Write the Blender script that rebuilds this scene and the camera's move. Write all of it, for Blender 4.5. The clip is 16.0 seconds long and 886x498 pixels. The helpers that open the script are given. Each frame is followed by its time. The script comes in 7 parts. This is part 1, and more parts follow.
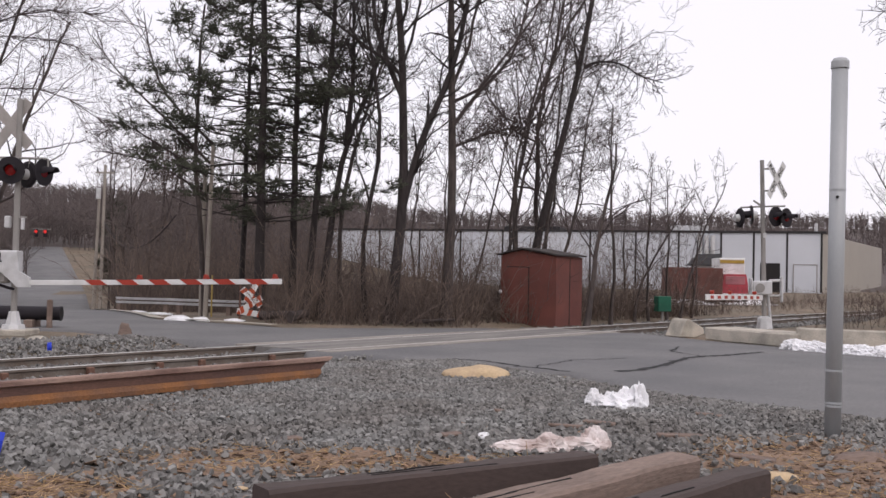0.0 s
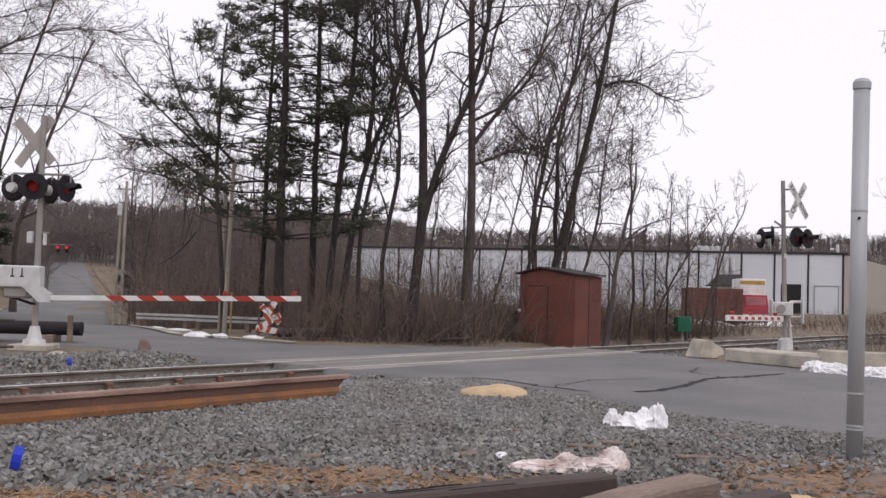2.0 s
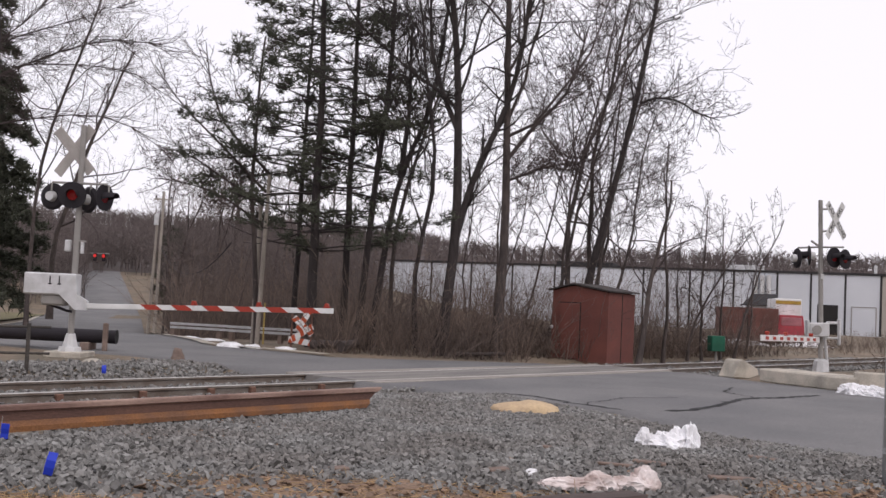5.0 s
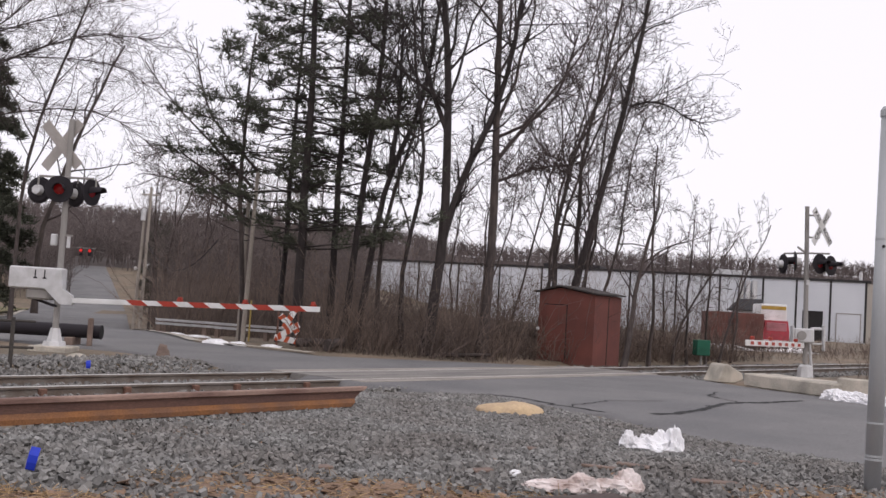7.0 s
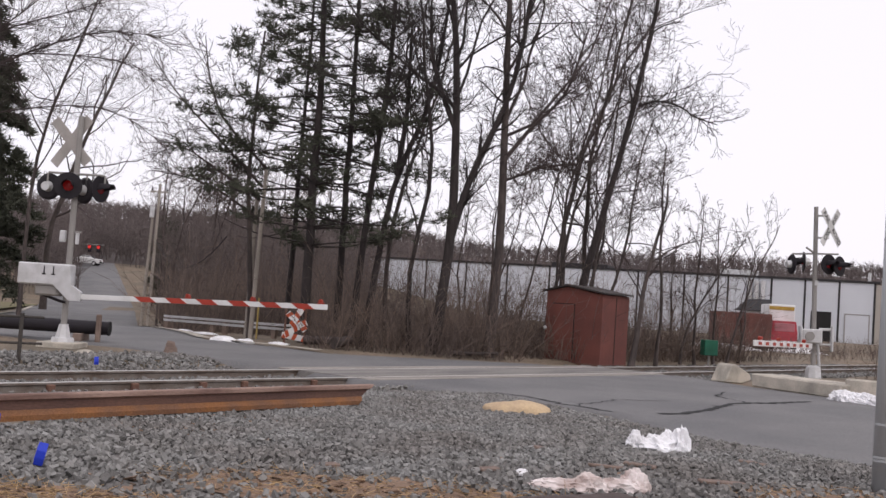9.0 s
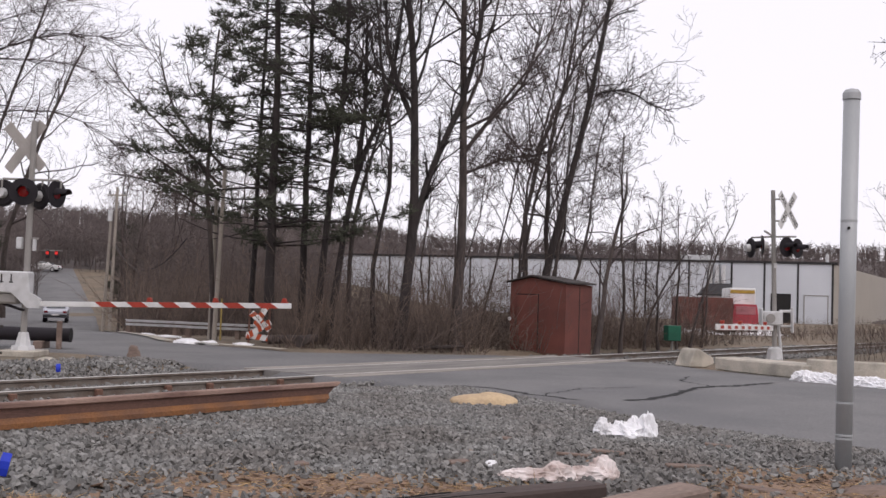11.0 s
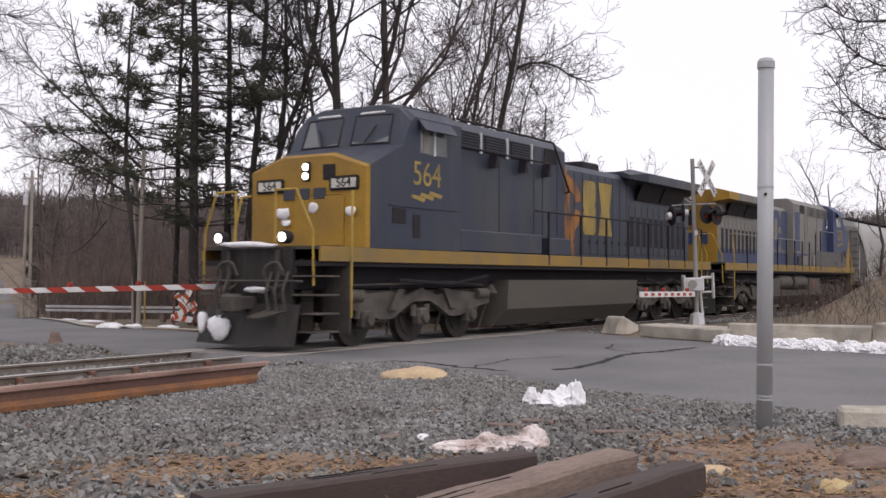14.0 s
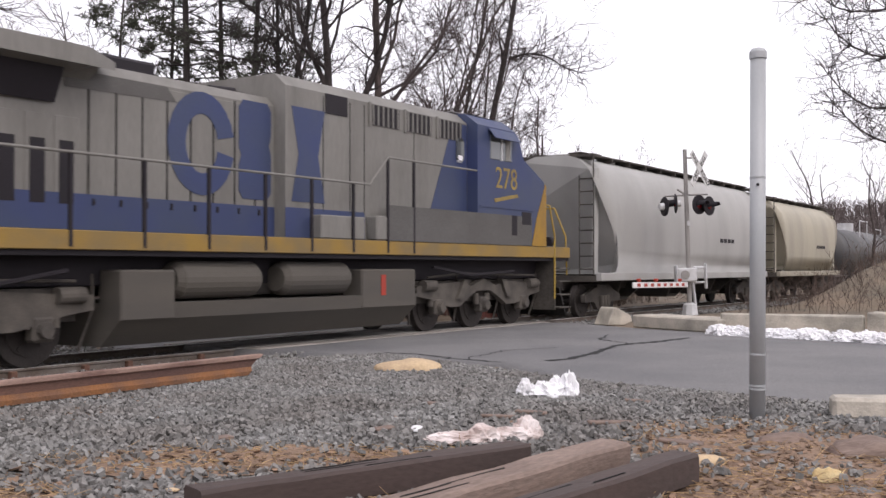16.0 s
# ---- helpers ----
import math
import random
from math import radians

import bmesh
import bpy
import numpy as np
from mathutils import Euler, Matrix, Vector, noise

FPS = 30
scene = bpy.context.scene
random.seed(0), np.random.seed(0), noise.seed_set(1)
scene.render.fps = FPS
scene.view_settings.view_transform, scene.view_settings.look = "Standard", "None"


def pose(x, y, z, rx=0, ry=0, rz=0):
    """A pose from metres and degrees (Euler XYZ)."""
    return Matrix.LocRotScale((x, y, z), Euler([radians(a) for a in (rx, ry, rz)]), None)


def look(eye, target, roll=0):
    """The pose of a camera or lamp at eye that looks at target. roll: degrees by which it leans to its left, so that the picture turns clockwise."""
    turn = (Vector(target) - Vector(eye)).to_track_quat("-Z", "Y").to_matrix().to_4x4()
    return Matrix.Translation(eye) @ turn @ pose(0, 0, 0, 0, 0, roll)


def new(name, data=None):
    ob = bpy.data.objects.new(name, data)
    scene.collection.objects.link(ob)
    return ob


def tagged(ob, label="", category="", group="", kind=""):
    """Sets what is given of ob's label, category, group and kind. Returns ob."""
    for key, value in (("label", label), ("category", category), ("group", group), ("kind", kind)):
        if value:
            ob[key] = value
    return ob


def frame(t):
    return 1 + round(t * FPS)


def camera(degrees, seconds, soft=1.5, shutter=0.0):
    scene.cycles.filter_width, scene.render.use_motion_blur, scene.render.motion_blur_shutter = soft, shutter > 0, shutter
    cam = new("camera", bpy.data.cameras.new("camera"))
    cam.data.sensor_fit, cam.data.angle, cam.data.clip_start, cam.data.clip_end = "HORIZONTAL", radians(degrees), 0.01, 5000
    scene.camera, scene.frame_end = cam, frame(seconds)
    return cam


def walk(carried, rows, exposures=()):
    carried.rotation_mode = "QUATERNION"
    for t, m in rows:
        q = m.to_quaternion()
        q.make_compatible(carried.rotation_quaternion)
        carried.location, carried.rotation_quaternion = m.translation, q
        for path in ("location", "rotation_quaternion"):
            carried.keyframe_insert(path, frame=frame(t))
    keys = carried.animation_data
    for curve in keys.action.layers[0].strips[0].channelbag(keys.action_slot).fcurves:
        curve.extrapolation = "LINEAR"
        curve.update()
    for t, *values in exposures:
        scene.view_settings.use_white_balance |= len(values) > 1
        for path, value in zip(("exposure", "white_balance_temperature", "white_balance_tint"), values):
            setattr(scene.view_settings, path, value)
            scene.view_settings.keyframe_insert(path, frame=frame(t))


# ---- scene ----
cam = camera(45.71, 16.0, soft=1.5, shutter=0.1)
EYE = (0.0, 0.0, 1.38)  # the tripod stands beside the road, rails and road are at height 0
ROWS = [  # seconds, tilt, lean, turn
    (0.0, 91.36, -1.20, -0.03),
    (0.5, 91.26, -0.47, 0.27),
    (1.0, 91.62, -0.99, 0.23),
    (1.5, 91.91, -1.23, 0.56),
    (2.0, 92.34, -1.65, 0.99),
    (2.5, 92.39, -2.88, 2.13),
    (3.0, 92.52, -3.00, 3.97),
    (3.5, 92.58, -3.24, 4.42),
    (4.0, 92.82, -3.13, 4.83),
    (4.5, 92.89, -3.73, 5.33),
    (5.0, 93.06, -2.64, 2.75),
    (7.5, 93.11, -3.65, 2.06),
    (8.0, 93.03, -4.05, 2.34),
    (10.5, 92.99, -2.69, 1.85),
    (11.0, 92.78, -1.92, 0.48),
    (11.5, 92.62, -0.95, -0.92),
    (12.0, 92.50, -1.34, -1.52),
    (12.5, 92.20, -1.01, -3.25),
    (13.0, 92.00, -0.76, -3.38),
    (13.5, 91.71, -0.72, -3.39),
    (14.0, 91.49, -0.24, -3.48),
    (14.5, 91.24, 0.45, -3.61),
    (15.0, 91.10, -0.34, -3.71),
    (15.5, 91.06, 0.45, -3.99),
    (16.0, 91.04, 0.05, -3.85),
]
walk(cam, [(t, pose(*EYE, rx, ry, rz)) for t, rx, ry, rz in ROWS],
     exposures=[(0.0, 0.0, 6500, 15), (13.6, 0.0, 6500, 15), (14.6, 0.2, 6500, 15), (15.2, 0.34, 6500, 15), (16.0, 0.38, 6500, 15)])

# ---- world and light: a bright overcast sky ----
world = bpy.data.worlds.new("overcast")
scene.world = world
world.use_nodes = True
wn, wl = world.node_tree.nodes, world.node_tree.links
wn.clear()
sky = wn.new("ShaderNodeTexSky")
sky.sky_type, sky.sun_disc = "NISHITA", False
sky.sun_elevation, sky.sun_rotation = radians(42), radians(150)
sky.air_density, sky.dust_density = 1.0, 4.0
dim = wn.new("ShaderNodeMixRGB")
dim.blend_type, dim.inputs[0].default_value, dim.inputs[2].default_value = "MULTIPLY", 1.0, (0.10, 0.10, 0.10, 1)
cloud = wn.new("ShaderNodeMixRGB")
cloud.inputs[0].default_value, cloud.inputs[2].default_value = 0.88, (1.0, 0.985, 1.03, 1)
wl.new(sky.outputs[0], dim.inputs[1])
wl.new(dim.outputs[0], cloud.inputs[1])
back = wn.new("ShaderNodeBackground")
back.inputs[1].default_value = 1.08
wl.new(cloud.outputs[0], back.inputs[0])
wout = wn.new("ShaderNodeOutputWorld")
wl.new(back.outputs[0], wout.inputs[0])
sun = new("sun", bpy.data.lights.new("sun", "SUN"))
sun.data.energy, sun.data.angle, sun.data.color = 0.7, radians(25), (1.0, 0.96, 0.9)
sun.matrix_world = look((10, -20, 25), (0, 0, 0))
scene.view_settings.exposure = 0.0

# ---- materials ----
MATS = {}


def mat(name, col, rough=0.8, metal=0.0, var=0.25, scale=6.0, bump=0.3, grain=60.0, second=None, mix=0.5, isl=0.0, spec=0.4, stretch=(1, 1, 1), emit=None):
    """A surface with broad stains, fine grain and relief; second: the colour of the stains."""
    if name in MATS:
        return MATS[name]
    m = bpy.data.materials.new(name)
    m.use_nodes = True
    n, l = m.node_tree.nodes, m.node_tree.links
    b = n["Principled BSDF"]
    b.inputs["Metallic"].default_value = metal
    b.inputs["Specular IOR Level"].default_value = spec
    tc = n.new("ShaderNodeTexCoord")
    mp = n.new("ShaderNodeMapping")
    mp.inputs["Scale"].default_value = stretch
    l.new(tc.outputs["Object"], mp.inputs[0])
    big = n.new("ShaderNodeTexNoise")
    big.inputs["Scale"].default_value, big.inputs["Detail"].default_value = scale, 4
    fine = n.new("ShaderNodeTexNoise")
    fine.inputs["Scale"].default_value, fine.inputs["Detail"].default_value = grain, 3
    l.new(mp.outputs[0], big.inputs[0])
    l.new(mp.outputs[0], fine.inputs[0])
    sec = second or tuple(c * (1 - var) for c in col)
    ramp = n.new("ShaderNodeValToRGB")
    ramp.color_ramp.elements[0].position, ramp.color_ramp.elements[1].position = max(0.0, mix - 0.14), min(1.0, mix + 0.14)
    ramp.color_ramp.elements[0].color, ramp.color_ramp.elements[1].color = (*sec, 1), (*col, 1)
    l.new(big.outputs[0], ramp.inputs[0])
    val = n.new("ShaderNodeMapRange")
    val.inputs[1].default_value, val.inputs[2].default_value = 0.25, 0.75
    val.inputs[3].default_value, val.inputs[4].default_value = 1 - var, 1 + var
    l.new(fine.outputs[0], val.inputs[0])
    hsv = n.new("ShaderNodeHueSaturation")
    l.new(ramp.outputs[0], hsv.inputs["Color"])
    if isl:
        geo = n.new("ShaderNodeNewGeometry")
        mr = n.new("ShaderNodeMapRange")
        mr.inputs[3].default_value, mr.inputs[4].default_value = 1 - isl, 1 + isl
        l.new(geo.outputs["Random Per Island"], mr.inputs[0])
        mul = n.new("ShaderNodeMath")
        mul.operation = "MULTIPLY"
        l.new(mr.outputs[0], mul.inputs[0])
        l.new(val.outputs[0], mul.inputs[1])
        l.new(mul.outputs[0], hsv.inputs["Value"])
    else:
        l.new(val.outputs[0], hsv.inputs["Value"])
    l.new(hsv.outputs[0], b.inputs["Base Color"])
    rr = n.new("ShaderNodeMapRange")
    rr.inputs[3].default_value, rr.inputs[4].default_value = max(0.02, rough - 0.12), min(1.0, rough + 0.12)
    l.new(big.outputs[0], rr.inputs[0])
    l.new(rr.outputs[0], b.inputs["Roughness"])
    if bump:
        bp = n.new("ShaderNodeBump")
        bp.inputs["Strength"].default_value, bp.inputs["Distance"].default_value = bump, 0.02
        l.new(fine.outputs[0], bp.inputs["Height"])
        l.new(bp.outputs[0], b.inputs["Normal"])
    if emit:
        b.inputs["Emission Color"].default_value, b.inputs["Emission Strength"].default_value = (*emit[0], 1), emit[1]
    MATS[name] = m
    return m


M_DIRT = mat("dirt_dead_grass", (0.20, 0.15, 0.105), 0.95, var=0.35, scale=0.5, second=(0.125, 0.105, 0.075), bump=0.8, grain=9)
M_LEAF = mat("leaf_litter", (0.17, 0.12, 0.085), 0.95, var=0.4, scale=1.2, second=(0.09, 0.07, 0.05), bump=0.9, grain=14)
M_HILL = mat("hillside_litter", (0.105, 0.085, 0.079), 0.95, var=0.25, scale=0.03, second=(0.082, 0.067, 0.063), bump=0.3, grain=0.6)
M_BED = mat("ballast_bed", (0.165, 0.16, 0.155), 0.95, var=0.4, scale=0.6, second=(0.15, 0.135, 0.12), bump=1.0, grain=22, mix=0.42)
M_STONE = mat("ballast_stone", (0.215, 0.213, 0.205), 0.95, var=0.12, scale=0.8, second=(0.17, 0.16, 0.15), bump=0.2, grain=40, isl=0.38)
M_ROAD = mat("asphalt", (0.175, 0.171, 0.170), 0.88, var=0.22, scale=0.45, second=(0.128, 0.127, 0.130), mix=0.46, bump=0.45, grain=38)
M_CRACK = mat("tar_crack", (0.022, 0.022, 0.023), 0.9, scale=3)
M_SANDY = mat("sandy_edge", (0.30, 0.26, 0.21), 0.95, scale=1.5, second=(0.20, 0.17, 0.14), bump=0.6, grain=20)
M_CONC = mat("concrete", (0.52, 0.47, 0.40), 0.9, var=0.12, scale=2.0, second=(0.30, 0.28, 0.24), bump=0.4, grain=30)
M_RAILTOP = mat("rail_head_worn", (0.55, 0.53, 0.50), 0.45, metal=0.6, var=0.15, scale=3)
M_RAIL = mat("rail_side", (0.19, 0.165, 0.145), 0.85, var=0.2, scale=3, second=(0.13, 0.10, 0.08))
M_RUST = mat("rusty_steel", (0.16, 0.085, 0.06), 0.8, var=0.25, scale=2, second=(0.10, 0.055, 0.045), stretch=(0.3, 1, 1))
M_RUSTORANGE = mat("orange_rust", (0.24, 0.105, 0.04), 0.85, var=0.3, scale=2.5, second=(0.16, 0.08, 0.045))
M_TIE = mat("creosote_timber", (0.068, 0.048, 0.043), 0.75, var=0.18, scale=3, second=(0.05, 0.036, 0.032), stretch=(0.3, 1, 1), grain=45, bump=0.15)
M_TIEOLD = mat("weathered_timber", (0.235, 0.175, 0.145), 0.9, var=0.22, scale=3, second=(0.15, 0.108, 0.09), stretch=(0.25, 1, 1), grain=50, bump=0.35)
M_SNOW = mat("snow", (0.86, 0.86, 0.88), 0.6, var=0.06, scale=3, second=(0.72, 0.71, 0.72), bump=0.4, grain=12)
M_REDSHED = mat("red_brown_paint", (0.185, 0.064, 0.05), 0.75, var=0.14, scale=1.3, second=(0.135, 0.048, 0.039), bump=0.15, grain=30)
M_DARK = mat("dark_gap", (0.02, 0.018, 0.018), 0.8)
M_GALV = mat("galvanised_steel", (0.42, 0.43, 0.44), 0.55, metal=0.25, var=0.03, scale=2.5, second=(0.365, 0.38, 0.39), bump=0.02, stretch=(1, 1, 0.35))
M_ALU = mat("aluminium_paint", (0.62, 0.62, 0.63), 0.5, metal=0.2, var=0.08, scale=4, second=(0.5, 0.5, 0.5), bump=0.1)
M_GREY = mat("mast_grey", (0.30, 0.285, 0.27), 0.7, var=0.12, scale=4, bump=0.1)
M_WHITE = mat("white_paint", (0.74, 0.74, 0.74), 0.6, var=0.06, scale=3, second=(0.62, 0.62, 0.61), bump=0.1)
M_BLACK = mat("black_paint", (0.018, 0.0145, 0.019), 0.75, var=0.2, scale=4, bump=0.1)
M_REDREF = mat("red_reflective", (0.37, 0.042, 0.024), 0.5, var=0.1, scale=4, bump=0.05)
M_REDLENS = mat("red_lens", (0.20, 0.012, 0.018), 0.2, var=0.1, scale=4, bump=0.0, spec=0.6)
M_BARK = mat("bark", (0.088, 0.07, 0.064), 0.95, var=0.4, scale=2.0, second=(0.052, 0.042, 0.04), stretch=(1, 1, 0.25), bump=0.9, grain=14)
M_BARKDARK = mat("dark_bark", (0.048, 0.039, 0.038), 0.95, var=0.35, scale=2.0, stretch=(1, 1, 0.25), bump=0.9, grain=14)
M_TWIG = mat("twigs", (0.078, 0.06, 0.058), 0.95, var=0.25, scale=1.0, bump=0.0)
# paler than the near twigs: the haze of distance is put into this colour
M_HAZETWIG = mat("hazed_far_twigs", (0.17, 0.138, 0.13), 0.95, var=0.25, scale=0.4, bump=0.0)
M_NEEDLE = mat("pine_needles", (0.074, 0.079, 0.055), 0.8, var=0.3, scale=0.8, second=(0.048, 0.052, 0.036), bump=0.0, isl=0.4)
M_SIDING = mat("white_siding", (0.60, 0.62, 0.66), 0.7, var=0.05, scale=0.2, second=(0.54, 0.56, 0.60), bump=0.0)


def part(name, bm, material, parent=None, label="", smooth=False):
    """Links a bmesh as one mesh object, under parent if one is given."""
    me = bpy.data.meshes.new(name)
    bm.to_mesh(me)
    bm.free()
    for m in (material if isinstance(material, (list, tuple)) else (material,)):
        me.materials.append(m)
    if smooth:
        me.polygons.foreach_set("use_smooth", [True] * len(me.polygons))
    ob = new(name, me)
    if parent is not None:
        ob.parent = parent
    if label:
        ob["label"] = label
    return ob


def mesh_part(name, verts, faces, material, parent=None, label="", smooth=False):
    """The same from lists of vertices and faces."""
    me = bpy.data.meshes.new(name)
    me.from_pydata([tuple(v) for v in verts], [], [tuple(f) for f in faces])
    me.update()
    for m in (material if isinstance(material, (list, tuple)) else (material,)):
        me.materials.append(m)
    if smooth:
        me.polygons.foreach_set("use_smooth", [True] * len(me.polygons))
    ob = new(name, me)
    if parent is not None:
        ob.parent = parent
    if label:
        ob["label"] = label
    return ob


def box(bm, x0, x1, y0, y1, z0, z1, bevel=0.0, m=None):
    """Adds a box, with its edges bevelled, to bm."""
    r = bmesh.ops.create_cube(bm, size=1.0)
    vs = r["verts"]
    for v in vs:
        v.co = Vector(((x0 + x1) / 2 + v.co.x * (x1 - x0), (y0 + y1) / 2 + v.co.y * (y1 - y0), (z0 + z1) / 2 + v.co.z * (z1 - z0)))
    if bevel:
        es = list({e for v in vs for e in v.link_edges})
        r2 = bmesh.ops.bevel(bm, geom=es, offset=bevel, segments=1, affect="EDGES")
        vs = list({v for v in vs if v.is_valid} | set(r2["verts"]))
    if m is not None:
        bmesh.ops.transform(bm, matrix=m, verts=vs)
    return vs


def cyl(bm, p0, p1, r0, r1=None, seg=16):
    """Adds a closed tapered cylinder from p0 to p1."""
    p0, p1 = Vector(p0), Vector(p1)
    r1 = r0 if r1 is None else r1
    d = p1 - p0
    m = Matrix.Translation((p0 + p1) / 2) @ d.to_track_quat("Z", "Y").to_matrix().to_4x4()
    r = bmesh.ops.create_cone(bm, cap_ends=True, segments=seg, radius1=r0, radius2=r1, depth=d.length, matrix=m)
    return r["verts"]


def pipe(bm, pts, r, seg=8):
    """Adds a round bar through the points."""
    for a, b in zip(pts, pts[1:]):
        cyl(bm, a, b, r, seg=seg)
    for q in pts[1:-1]:
        bmesh.ops.create_icosphere(bm, subdivisions=1, radius=r * 1.02, matrix=Matrix.Translation(q))


def prism(bm, outline, y0, y1):
    """Adds a solid whose outline lies in x and z, from y0 to y1."""
    a = [bm.verts.new((x, y0, z)) for x, z in outline]
    b = [bm.verts.new((x, y1, z)) for x, z in outline]
    bm.faces.new(a)
    bm.faces.new(b[::-1])
    for i in range(len(a)):
        j = (i + 1) % len(a)
        bm.faces.new((a[j], a[i], b[i], b[j]))
    bmesh.ops.recalc_face_normals(bm, faces=bm.faces[:])
    return a + b


def bm_box(*a, **k):
    bm = bmesh.new()
    box(bm, *a, **k)
    return bm


def bm_cyl(*a, **k):
    bm = bmesh.new()
    cyl(bm, *a, **k)
    return bm


def bm_prism(outline, y0, y1):
    bm = bmesh.new()
    prism(bm, outline, y0, y1)
    return bm


def thing(name, m, label, category, group=""):
    """An Empty at the base of a thing made of parts."""
    e = new(name)
    e.matrix_world = m
    e.empty_display_size = 0.2
    return tagged(e, label, category, group)

# ---- ground, road, track ----
H = radians(36.8)  # the track's bearing, from straight ahead to the right
D = Vector((math.sin(H), math.cos(H), 0))
N = Vector((math.cos(H), -math.sin(H), 0))  # towards the camera's side
T0 = Vector((-0.11, 22.56, 0))


def on_track(s, v=0.0, z=0.0):
    return T0 + D * s + N * v + Vector((0, 0, z))


def smooth01(a, b, x):
    t = min(1.0, max(0.0, (x - a) / (b - a)))
    return t * t * (3 - 2 * t)


def lie(x, y):
    """The height of the land."""
    left = smooth01(0.02, -0.12, x / max(y, 1.0)) if y > 1 else 0.0
    z = left * (0.085 * min(75.0, max(0.0, y - 95)) - 1.2 * smooth01(30, 65, y))
    z += smooth01(170, 430, math.hypot(x, y)) * (20.0 + 3.0 * noise.noise((x * 0.006, y * 0.006, 5)))
    s = (Vector((x, y, 0)) - T0).dot(D)
    v = (Vector((x, y, 0)) - T0).dot(N)
    # the bank beside the far track
    z += 1.75 * smooth01(13, 27, s) * smooth01(3.0, 6.0, v) * smooth01(40, 15, v)
    return z


def grid_sheet(name, xs, ys, f, material, drop):
    verts = [(x, y, f(x, y) - drop) for y in ys for x in xs]
    w = len(xs)
    faces = [(j * w + i, j * w + i + 1, (j + 1) * w + i + 1, (j + 1) * w + i) for j in range(len(ys) - 1) for i in range(w - 1)]
    return mesh_part(name, verts, faces, material, smooth=True)


def spread(n, reach, power):
    return [math.copysign(abs(u) ** power, u) * reach for u in np.linspace(-1, 1, n)]


xs = sorted([x for x in spread(121, 900, 2.3) if abs(x) > 30] + [float(x) for x in np.arange(-30, 30.1, 0.5)])
ys = sorted([y + 30 for y in spread(121, 900, 2.3) if abs(y) > 24] + [float(y) for y in np.arange(6.5, 53.6, 0.5)])


def trough(x, y):
    """How far the earth lies below the ballast along the open track."""
    q = Vector((x, y, 0)) - T0
    s, v = q.dot(D), q.dot(N)
    return 0.22 * smooth01(-3.4, -2.3, v) * smooth01(2.6, 1.8, v) * max(smooth01(-4.4, -5.0, s), smooth01(6.0, 6.6, s)) * smooth01(60, 50, abs(s))



ground = grid_sheet("ground", xs, ys, lambda x, y: lie(x, y) - trough(x, y) + (noise.noise((x * 0.3, y * 0.3, 0)) * 0.06 - 0.02 if abs(x) > 6 or y > 45 else 0), M_DIRT, 0.045)
tagged(ground, "bare brown earth with dead grass and leaf litter", "ground", kind="structure")

hill = grid_sheet("hillside", spread(90, 880, 1.6), [y + 30 for y in spread(90, 880, 1.6)], lambda x, y: lie(x, y) + (0.25 if math.hypot(x, y) > 165 else -3.0), M_HILL, 0.0)
tagged(hill, "far hillside under grey-brown leaf litter", "hillside", kind="structure")

# the road: two edges, lofted
EDGE_L = [(16, -6), (11, 0), (8, 5), (6.2, 8.4), (5.0, 9.9), (4.16, 10.3), (3.15, 11.25), (2.47, 12.4), (1.8, 15.1), (-0.3, 16.6), (-1.6, 17.5), (-3.7, 19.7), (-5.2, 20.6), (-8, 22.9), (-14, 25.2), (-30, 33), (-34, 56), (-30.5, 63), (-40, 92), (-66, 165)]
EDGE_R = [(60, -6), (50, 2), (40, 8), (30, 12), (20, 16), (12, 19), (8.9, 20.4), (7.3, 22), (6.0, 24.2), (5.0, 26.4), (1.2, 27.4), (-1.3, 26.6), (-3.85, 25.7), (-5.7, 27.2), (-7.6, 28.4), (-11, 36), (-17, 51), (-21.4, 64), (-32.5, 96), (-60, 165)]


def loft(a, b, across, along):
    verts, faces = [], []
    rows = []
    for (p, q), (r, s) in zip(zip(a, b), zip(a[1:], b[1:])):
        for k in range(along):
            u = k / along
            rows.append((Vector(p).lerp(Vector(r), u), Vector(q).lerp(Vector(s), u)))
    rows.append((Vector(a[-1]), Vector(b[-1])))
    for p, q in rows:
        out = (p - q).normalized() * 0.12
        for i in range(-1, across + 2):
            # the broken edge slopes down into the earth on both sides
            c = p + out if i < 0 else q - out if i > across else p.lerp(q, i / across)
            verts.append((c.x, c.y, lie(c.x, c.y) - (0.012 if 0 <= i <= across else 0.25) + 0.012 * noise.noise((c.x * 0.4, c.y * 0.4, 3))))
    w = across + 3
    for j in range(len(rows) - 1):
        for i in range(across + 2):
            faces.append((j * w + i, j * w + i + 1, (j + 1) * w + i + 1, (j + 1) * w + i))
    return verts, faces


v_, f_ = loft(EDGE_L, EDGE_R, 16, 8)
road = mesh_part("road", v_, f_, M_ROAD, smooth=True)
tagged(road, "worn grey asphalt road with tar-dark cracks", "road", kind="structure")


def rail_outline(h=0.185):
    k = h / 0.185
    return [(-0.07 * k, 0), (0.07 * k, 0), (0.07 * k, 0.012 * k), (0.012 * k, 0.03 * k), (0.01 * k, 0.135 * k), (0.036 * k, 0.15 * k), (0.036 * k, 0.178 * k), (0.03 * k, h), (-0.03 * k, h), (-0.036 * k, 0.178 * k), (-0.036 * k, 0.15 * k), (-0.01 * k, 0.135 * k), (-0.012 * k, 0.03 * k), (-0.07 * k, 0.012 * k)]


TRACK_TURN = math.degrees(math.atan2(D.y, D.x))


